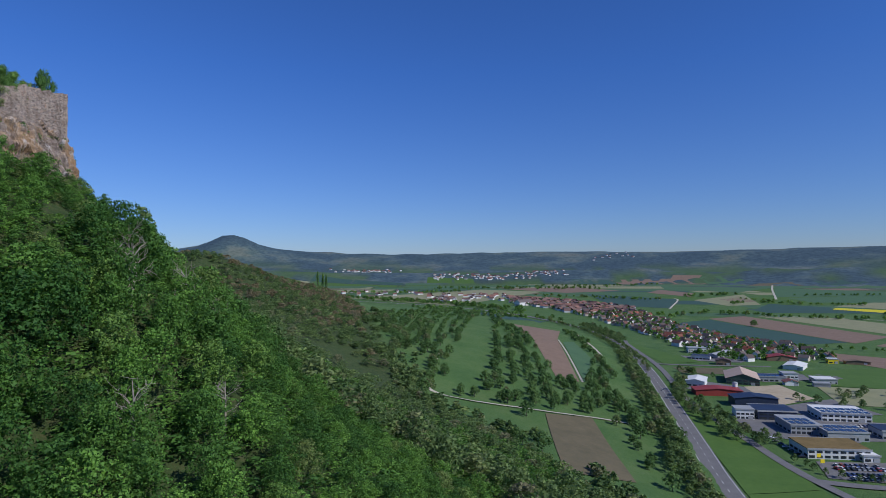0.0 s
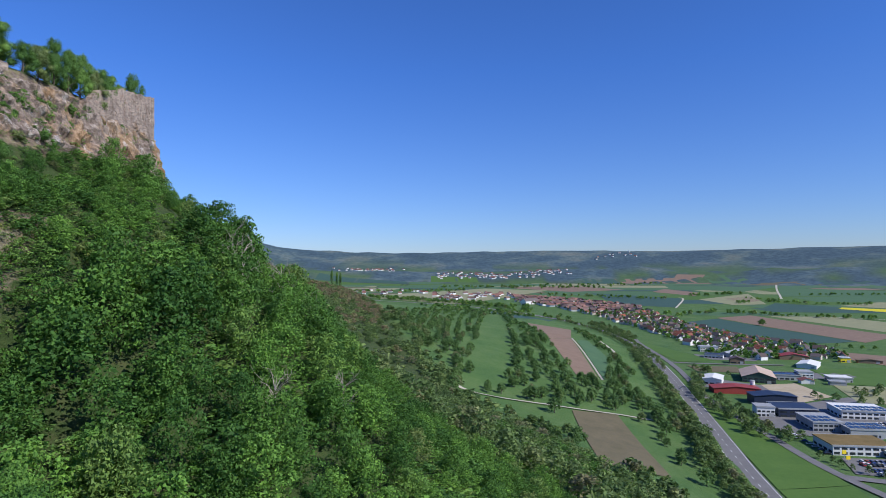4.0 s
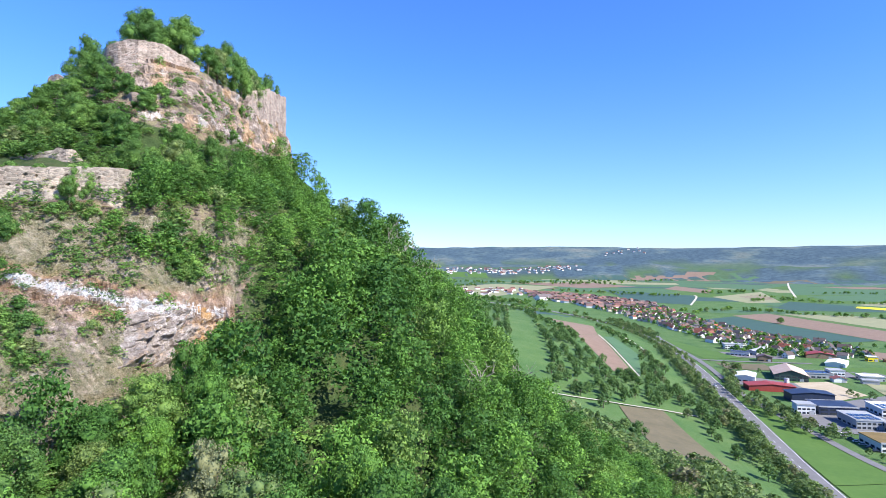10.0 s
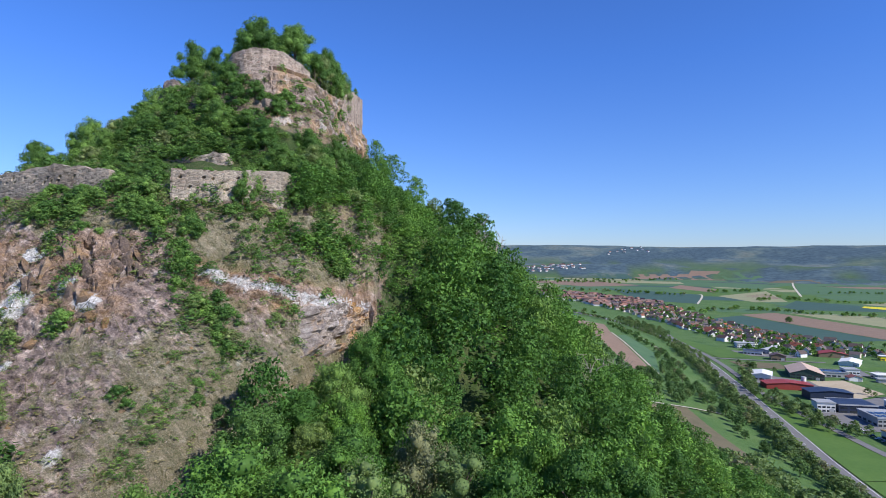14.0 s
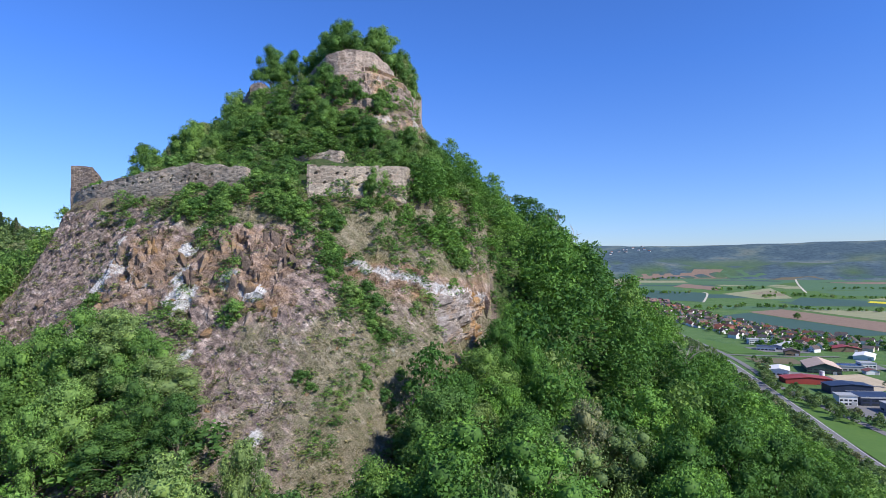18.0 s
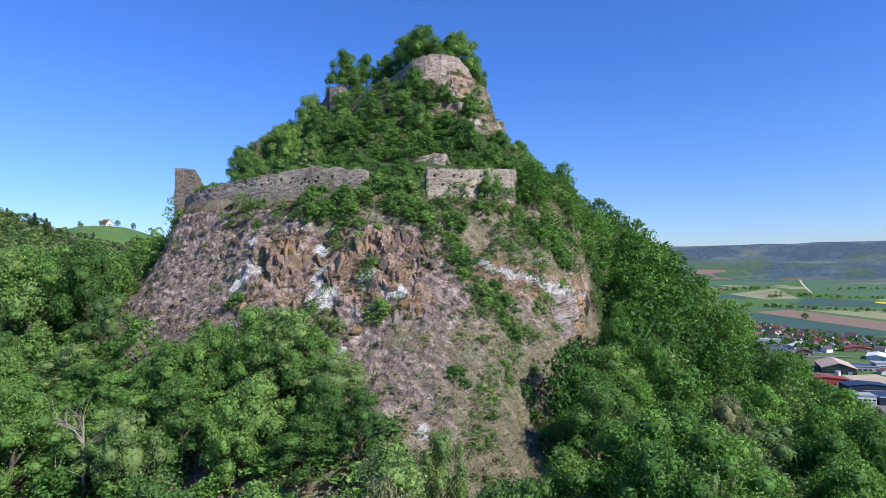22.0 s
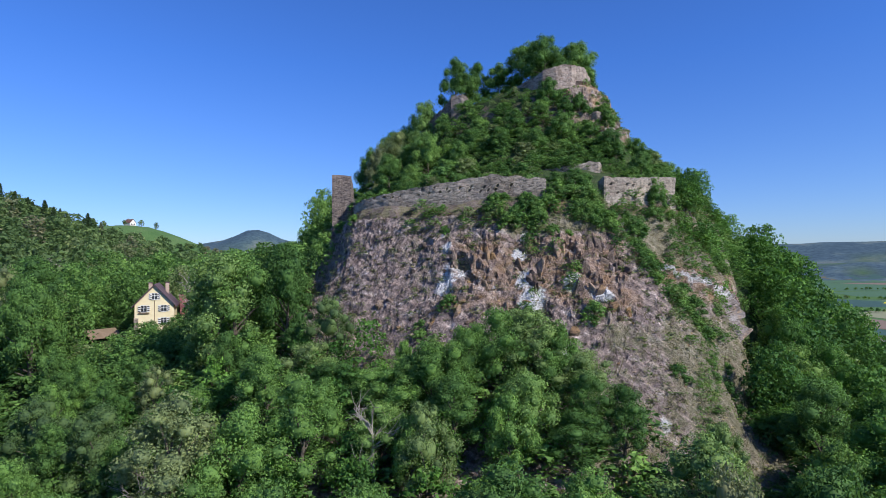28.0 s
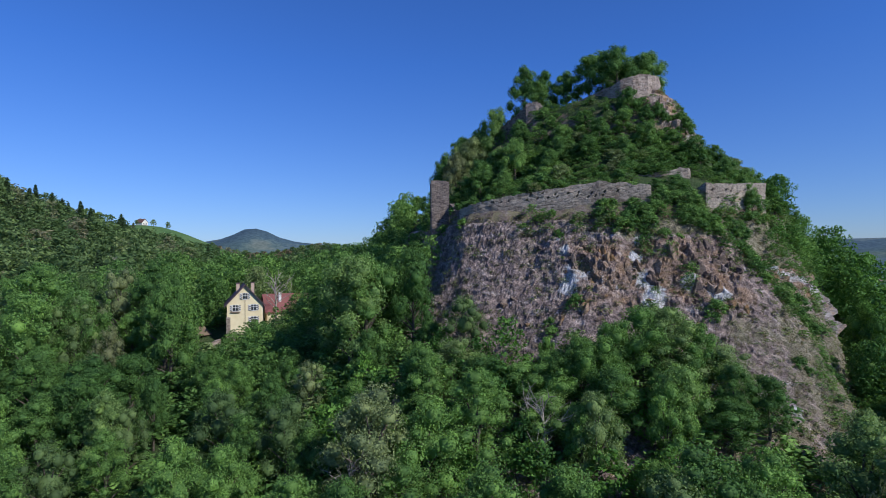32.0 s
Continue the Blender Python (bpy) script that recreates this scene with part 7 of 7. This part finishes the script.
while v < 3500:
    deep, u = rng.uniform(70, 170) * v / 1900, -1900.0
    while u < 2700:
        wide = rng.uniform(160, 520)
        k = int(rng.choice(6, p=[0.26, 0.2, 0.16, 0.16, 0.1, 0.12]))
        skew = 0.16
        quad = [(u + skew * v, v + deep - 0.28 * u), (u + wide + skew * v, v + deep - 0.28 * (u + wide)), (u + wide + skew * v, v - 0.28 * (u + wide)), (u + skew * v, v - 0.28 * u)]
        cx, cy = sum(p[0] for p in quad) / 4, sum(p[1] for p in quad) / 4
        clear = signed(np.array([cx]), np.array([cy]), np.array([mapped(*p) for p in VILLAGE], float))[0] < -180 and np.hypot(cx, cy) < 3250 and cy > 1250 and cx > -1500
        if clear and rng.random() < 0.8 and not (cx < 460 and cy < 2000):
            drape_quad("field", quad, M_PLAIN[k][0], M_PLAIN[k][1], 0.2, 40, False)
        u += wide + 12
    v += deep + 14
for name, corners, mat, label in (
    ("field", [(218, 819), (300, 860), (257, 671), (216, 613)], M_SOIL, "upper end of the brown ploughed field"),
    ("field", [(216, 612), (257, 670), (225, 421), (205, 423)], M_SOIL, "brown ploughed strip field on the slope"),
    ("field", [(262, 662), (284, 694), (272, 554), (230, 422)], M_CROP, "narrow dark green crop field beside the ploughed strip"),
    ("field", [(172.5, 298), (206.5, 309), (195, 186), (158, 171)], M_TILTH, "olive-brown tilled field below the orchard track"),
    ("field", [(134, 1357), (213, 1560), (344, 1230), (225, 980)], M_TEAL, "dark green crop field behind the orchard"),
):
    drape_quad(name, corners, mat, label, flat=False)
for name, line, w, label in (
    ("lane", [(101, 420), (99.4, 398), (98.2, 369), (94, 318), (92.5, 300), (95, 290), (102, 284.6), (121, 295), (148, 299.6), (171, 301.5), (207, 310.5), (232, 312)], 3.0, "pale gravel track through the orchard"),
    ("lane", [(259, 675), (246, 560), (228, 421)], 1.8, "pale grass track beside the ploughed field"),
    ("lane", [(340, 960), (318, 786), (304, 656), (296, 600)], 2.6, "pale grass track above the main road"),
):
    ribbon(name, line, w, M_GRAVEL, label, 0.62, every=6, category="lane", flat=False)
for name, line, w, mat, label in (
    ("lane", [(420, 900), (406, 845), (382, 648), (354, 528), (342, 480), (333, 400), (330, 340), (326, 294), (326, 257), (334, 200), (345, 120)], 6.0, M_ASPHALT, "grey side road past the car park"),
    ("lane", [(384, 660), (441, 650), (520, 640)], 6.0, M_ASPHALT, "grey asphalt lane into the village"),
    ("lane", [(326, 257), (350, 247), (390, 240), (440, 240)], 7.0, M_ASPHALT, "grey asphalt street beside the car park"),
    ("lane", [(354, 528), (372, 500), (400, 470), (420, 430), (415, 380), (405, 330)], 5.5, M_ASPHALT, "grey works street between the halls"),
    ("lane", [(1687, 2651), (1500, 2330), (1330, 2020), (1230, 1840)], 7.0, M_GRAVEL, "pale gravel lane between the fields"),
    ("lane", [(935, 1960), (930, 1900), (760, 1560)], 6.0, M_GRAVEL, "pale gravel lane beside the crop field"),
    ("lane", [(900, 1340), (1060, 1230), (1180, 1050)], 4.0, M_GRAVEL, "pale gravel lane along the hedge"),
):
    ribbon(name, line, w, mat, label, 0.62, every=8, category="lane")

# ---------------------------------------------------------------- valley trees
FRUIT = [tree_kind("orchard_tree", 700 + i, h, w, "round", 1500, 0.2, M_ORCHARD, label) for i, (h, w, label) in enumerate([
    (7.5, 3.6, "old fruit tree with a round green crown in the meadow"), (6.2, 3.0, "small fruit tree with thin green leaves in the meadow"), (8.5, 4.2, "large fruit tree in the orchard meadow")])]


ORCHARD = np.array([(20, 640), (95, 980), (160, 1130), (230, 1080), (205, 830), (214, 720), (318, 880), (318, 760), (284, 560), (246, 310), (224, 205), (200, 165), (160, 180), (124, 222), (86, 256), (70, 320), (62, 390), (50, 470)], float)
OPEN_LAND = [np.array(p, float) for p in ([(165, 900), (198, 980), (160, 560), (132, 330), (106, 304), (118, 450)], [(104, 286), (154, 303), (154, 236), (122, 196), (96, 225)], [(66, 347), (84, 415), (92, 320), (88, 278), (78, 262)],
                                                  [(204, 424), (216, 613), (205, 830), (300, 860), (284, 694), (272, 554), (228, 418)], [(170, 302), (208, 313), (200, 184), (154, 168)])]


def orchard(x, y):
    inside = signed(x, y, ORCHARD) > 0
    for q in OPEN_LAND:
        inside &= signed(x, y, q) < -2
    return inside


rng = np.random.default_rng(91)
rows = []
for row in np.arange(10, 380, 11.5):
    for y in np.arange(160, 1150, 9.5):
        x = row + 0.06 * (y - 300) + 4 * math.sin(y / 95 + row * 0.05) + rng.normal(0, 1.8)
        if rng.random() < 0.62 + 0.25 * math.sin(row * 0.21 + y / 160):
            rows.append((x, y + rng.normal(0, 2.5)))
rows = np.array(rows)
rows = rows[orchard(rows[:, 0], rows[:, 1])]
rows = rows[np.argsort(np.hypot(rows[:, 0] - 100, rows[:, 1] + 90))]
for x, y in rows[:270]:
    k = int(rng.integers(3))
    place_tree(FRUIT[k], x, y, [7.5, 6.2, 8.5][k] * rng.uniform(0.75, 1.15), rng.uniform(0, 360), 0.1, "orchard trees")
CROWNS_TINY = unit_crowns(4, 70, 0.4, "round", 260)
woods("far_orchard", np.column_stack([rows[270:], rng.uniform(5, 8, len(rows) - 270), rng.uniform(2.8, 4.0, len(rows) - 270)]), CROWNS_TINY, M_ORCHARD, "far rows of fruit trees on the meadow", 92)


pts, rng = scatter(20, 260, 60, 700, 6.0, lambda x, y: (signed(x, y, FOREST_EDGE) < 6) & (signed(x, y, FOREST_EDGE) > -26) & (fbm(x / 18, y / 18, 67) > -0.05), 68)
woods("edge_scrub", np.column_stack([pts, rng.uniform(2.5, 7, len(pts)), rng.uniform(2, 4, len(pts))]), CROWNS_TINY, M_OLIVE, "olive scrub and young trees along the edge of the forest", 69)


def along(line, gap, spread, seed, lo, hi, wide):
    """Trees in a row along a line."""
    rng = np.random.default_rng(seed)
    p, _ = sampled(np.column_stack(mapped(*open_line(line, 2).T)), gap)
    p = p + rng.normal(0, spread, p.shape)
    h = rng.uniform(lo, hi, len(p))
    return np.column_stack([p, h, h * wide * rng.uniform(0.8, 1.2, len(p))])


def offset_line(line, off):
    p = np.array(line, float)
    d = np.gradient(p, axis=0)
    d /= np.hypot(*d.T)[:, None]
    return p + np.column_stack([d[:, 1], -d[:, 0]]) * off


near_road = ROAD[1:9]
woods("roadside_hedge", np.vstack([along(offset_line(near_road[:5], -17), 5.0, 1.8, 93, 7, 11, 0.42), along(offset_line(near_road[:5], -24), 6.5, 2.0, 94, 6, 10, 0.42), along(offset_line(near_road[4:], -16), 9, 2, 95, 6, 9, 0.45)]),
      unit_crowns(5, 300, 0.17, "round", 270), M_OLIVE, "dense row of green trees beside the main road", 96)
woods("roadside_trees", np.vstack([along([(372, 560), (332, 462), (322, 400), (322, 345), (330, 330)], 5, 3, 97, 6, 10, 0.45), along([(346, 455), (338, 400), (336, 350), (345, 330)], 6, 3, 98, 6, 9, 0.45), along([(410, 1150), (404, 980), (397, 860)], 7, 4, 99, 7, 11, 0.45), along([(425, 1150), (420, 980), (410, 880)], 8, 5, 100, 7, 11, 0.45),
                                   along([(397, 860), (372, 690), (352, 600)], 10, 2, 101, 5, 8, 0.45), along([(390, 600), (408, 575)], 5, 3, 102, 6, 9, 0.5), along([(480, 470), (540, 480), (560, 450)], 7, 6, 103, 6, 9, 0.5), along([(440, 460), (470, 430), (520, 420)], 8, 5, 104, 5, 8, 0.5), along([(335, 290), (338, 275), (342, 262), (356, 256), (372, 254), (390, 252)], 7, 0.6, 105, 4, 6, 0.4)]),
      unit_crowns(5, 280, 0.17, "round", 280), M_OLIVE, "green trees and bushes between road and buildings", 106)
pts, rng = scatter(330, 690, 690, 2100, 13.5, in_village, 107)
pts = np.column_stack(mapped(*pts.T))
woods("village_trees", np.column_stack([pts, rng.uniform(4.5, 10, len(pts)), rng.uniform(2.6, 4.6, len(pts))]), CROWNS_TINY, M_DEEP, "garden trees between the village houses", 108)
lone = place_tree(TREES[2], *(float(q) for q in mapped(761, 1120)), 13, 20, label="single round tree standing in the ploughed field", width=1.7)
hedges = [along([(871, 1371), (917, 1290), (1008, 1232), (1098, 1196), (1180, 1130)], 10, 8, 111, 7, 12, 0.5), along([(1016, 2004), (1213, 2115)], 10, 12, 112, 8, 14, 0.5), along([(995, 1695), (1040, 1690)], 8, 8, 113, 8, 12, 0.5), along([(1114, 1714), (1225, 1580), (1330, 1560)], 11, 6, 114, 6, 12, 0.5),
          along([(650, 1330), (760, 1400), (871, 1371)], 9, 14, 115, 7, 13, 0.5), along([(1130, 1860), (1180, 1760), (1114, 1714)], 10, 12, 116, 6, 10, 0.5), along([(1180, 1290), (1330, 1180), (1450, 1060)], 9, 8, 117, 7, 12, 0.5), along([(1400, 2000), (1660, 1930)], 12, 10, 118, 6, 10, 0.5),
          along([(700, 790), (780, 740), (860, 640)], 12, 4, 119, 5, 8, 0.5), along([(500, 2150), (760, 1990), (840, 1900)], 9, 28, 120, 8, 13, 0.5), along([(330, 1600), (100, 1880), (-200, 2120), (-600, 2330)], 7, 14, 121, 9, 15, 0.5), along([(345, 1500), (130, 1800), (-160, 2040)], 8, 12, 122, 9, 14, 0.5),
          along([(-500, 2500), (-100, 2420), (200, 2480)], 9, 18, 123, 8, 14, 0.5), along([(120, 2750), (520, 2700), (840, 2600)], 9, 40, 124, 9, 15, 0.5), along([(600, 2900), (1000, 2800), (1200, 2900)], 14, 30, 125, 8, 13, 0.5), along([(240, 1350), (330, 1330), (380, 1290)], 6, 10, 126, 8, 12, 0.5), along([(60, 1330), (200, 1480), (330, 1440)], 7, 12, 127, 8, 13, 0.5)]
woods("field_hedges", np.vstack(hedges), CROWNS_TINY, M_LEAF, "hedges and tree rows between the fields", 128)
for x, y in [(-72, 742), (-66, 750), (-60, 744)]:
    place_tree(TREES[1], x, y, 23, x * 9, group="poplars on the spur", label="slender dark poplar on the spur", width=0.62)


# ---------------------------------------------------------------- house below the castle
def gate_house():
    """Cream gabled house with black and white shutters."""
    ob = tagged(new("castle_house"), "cream-plastered gabled house with a dark tiled roof and striped shutters", "house")
    w, d, h, ridge = 7.4, 9.4, 7.3, 11.3
    part("wall", gable_body(w, d, h, ridge), M_CREAM, ob)
    part("roof", gable_roof(w, d, h, ridge, 0.55, 0.28), M_DARKROOF, ob)
    part("plinth", boxes((-w / 2 - 0.12, w / 2 + 0.12, -d / 2 - 0.12, d / 2 + 0.12, -3.0, 0.9), (-w / 2 - 0.12, -w / 2 + 0.7, -d / 2 - 0.11, -d / 2 + 0.5, 0.9, 4.6)), M_WALL, ob, "grey stone plinth and corner")
    for cx, cy in ((-1.3, 0.6), (1.9, 1.6)):
        ch = part("chimney", boxes((cx - 0.35, cx + 0.35, cy - 0.35, cy + 0.35, ridge - 2.6, ridge + 0.35)), M_BEIGE, ob, "pale plastered chimney")
        part("chimney_cap", boxes((cx - 0.45, cx + 0.45, cy - 0.45, cy + 0.45, ridge + 0.35, ridge + 0.5)), M_DARKROOF, ch)
    f = -d / 2
    for x, z, ww in ((0.0, 8.4, 0.95), (-2.0, 5.9, 1.0), (1.75, 5.9, 1.0), (1.75, 3.3, 1.0)):
        win = part("window", boxes((x - ww / 2, x + ww / 2, f - 0.05, f + 0.1, z, z + 1.25)), M_GLASS, ob)
        part("window_frame", boxes((x - 0.04, x + 0.04, f - 0.09, f - 0.054, z, z + 1.25), (x - ww / 2, x + ww / 2, f - 0.09, f - 0.054, z + 0.75, z + 0.83), (x - ww / 2 - 0.08, x + ww / 2 + 0.08, f - 0.09, f, z + 1.25, z + 1.35), (x - ww / 2 - 0.08, x + ww / 2 + 0.08, f - 0.14, f, z - 0.1, z)), M_WHITEWALL, win)
        for s in (-1, 1):
            c = x + s * (ww / 2 + 0.33)
            sh = part("shutter", boxes((c - 0.27, c + 0.27, f - 0.1, f - 0.03, z - 0.02, z + 1.27)), M_WHITEWALL, ob, "black and white striped shutter")
            bm = bmesh.new()
            for k in range(3):
                zb = z + 0.05 + 0.42 * k
                v = [bm.verts.new(q) for q in ((c - 0.25, f - 0.106, zb), (c + 0.25, f - 0.106, zb + 0.16 * s), (c + 0.25, f - 0.106, zb + 0.2 + 0.16 * s), (c - 0.25, f - 0.106, zb + 0.2))]
                bm.faces.new(v)
            part("stripe", bm, M_BLACK, sh)
    part("window_sill", boxes((-3.0, -1.0, f - 0.3, f, 5.55, 5.72)), M_WOOD, ob, "wooden flower shelf")
    part("trellis", boxes((-0.05, 0.05, f - 0.1, f - 0.02, 3.0, 8.2)), M_WOOD, ob)
    for cy in (-2.6, 1.8):
        part("window", boxes((-w / 2 - 0.06, -w / 2 + 0.05, cy - 0.5, cy + 0.5, 5.2, 6.4)), M_GLASS, ob)
    part("canopy", boxes((1.6, 4.2, f - 1.2, f, 2.4, 2.52)), M_DARKROOF, ob)
    m = pose(-87.0, 10.6, 108.6, 0, 0, 21)
    ob.matrix_basis = m
    side = tagged(new("side_building"), "lower annex with a weathered red tiled roof behind the house", "house")
    part("wall", gable_body(6, 12, 4.6, 8.0), M_CREAM, side)
    part("roof", gable_roof(6, 12, 4.6, 8.0, 0.5, 0.25), M_REDROOF, side)
    part("chimney", boxes((1.0, 1.6, -3, -2.4, 5.5, 8.6)), M_WHITEWALL, side)
    part("window", boxes((-0.5, 0.5, -6.06, -5.95, 1.5, 2.8)), M_GLASS, side)
    side.matrix_basis = pose(-78.9, 19, 109.2, 0, 0, -62)
    ruin = wall_thing("ruined_wall", "low grey ruined wall below the house", [(-104, 6), (-101, -1.5), (-97, -2.5)], [(0, 102, 108.0), (0.6, 101, 107.2), (1, 101, 105.8)], 0.9, M_WALL, (), 31, 0.5)
    yard = wall_thing("retaining_wall", "grey stone retaining wall beside the house", [(-97, -2.5), (-93, 1.5), (-90, 4.8)], [(0, 101, 106.2), (1, 102, 108.6)], 0.8, M_BASTION, (), 32, 0.4)
    shed = tagged(new("timber_shed"), "dark collapsed timber shed roof in the yard", "shed")
    part("roof", gable_roof(4.5, 6, 2.0, 3.4, 0.3, 0.15), M_WOOD, shed)
    for x in (-2, 2):
        for y in (-2.6, 2.6):
            part("post", boxes((x - 0.1, x + 0.1, y - 0.1, y + 0.1, -1.5, 2.1)), M_WOOD, shed)
    shed.matrix_basis = pose(-97.5, 7.5, 107.2, 0, 0, -30)


gate_house()


def dead_tree(x, y, h, seed, label):
    """A leafless tree with pale forked limbs."""
    rng = np.random.default_rng(seed)
    parts = [tube([(0, 0, -0.8), (0.1, 0, h * 0.4), (0, 0.1, h)], [0.03 * h, 0.02 * h, 0.004 * h])]
    for i in range(16):
        a, z0 = rng.uniform(0, 6.28), h * rng.uniform(0.3, 0.85)
        l = h * rng.uniform(0.15, 0.3)
        e = np.array([np.cos(a) * l, np.sin(a) * l, z0 + l * rng.uniform(0.5, 1.1)])
        parts.append(tube([(0, 0, z0), e * [0.5, 0.5, 1] - [0, 0, l * 0.3], e], [0.009 * h, 0.006 * h, 0.002 * h], 5))
        for k in range(3):
            q = e + rng.normal(0, 0.35, 3) * l + [0, 0, 0.4 * l]
            parts.append(tube([e * 0.8 + [0, 0, 0.2 * e[2]], (e + q) / 2, q], [0.004 * h, 0.003 * h, 0.001 * h], 4))
    v, f = joined(parts)
    ob = tagged(new("bare_tree"), label, "tree")
    new("trunk", mesh_from("trunk", v, f, M_PALEBARK, True)).parent = ob
    ob.location = (x, y, float(on_ground(x, y)))


M_PALEBARK = speckled("pale_bark", (0.22, 0.19, 0.16), (0.40, 0.36, 0.31), 4, local=True)
dead_tree(-79.5, 9, 12, 1, "bare pale tree in front of the house annex")
dead_tree(48, 34, 12, 2, "bare grey tree on the wooded flank")
dead_tree(52, 40, 11, 3, "bare grey tree on the wooded flank")
dead_tree(-32, -58, 9, 4, "thin leafless tree among the slope trees")
dead_tree(-52, -62, 9, 5, "thin leafless tree among the slope trees")
for i, (x, y, h) in enumerate([(44, 20, 13), (40, 26, 12), (66, 8, 9), (58, -6, 9), (-70, 52, 14), (-128, 70, 13), (-140, 58, 12)]):
    dead_tree(x, y, h, 20 + i, "bare grey tree between the leafy crowns")


# the patterns from which the copies were made are no longer needed
for pattern in (*TREES, *DEEP_TREES, *OLIVE_TREES, *SHRUBS, *FRUIT, *HOUSES, *CARS, FIR):
    for ob in (*pattern.children_recursive, pattern):
        bpy.data.objects.remove(ob)
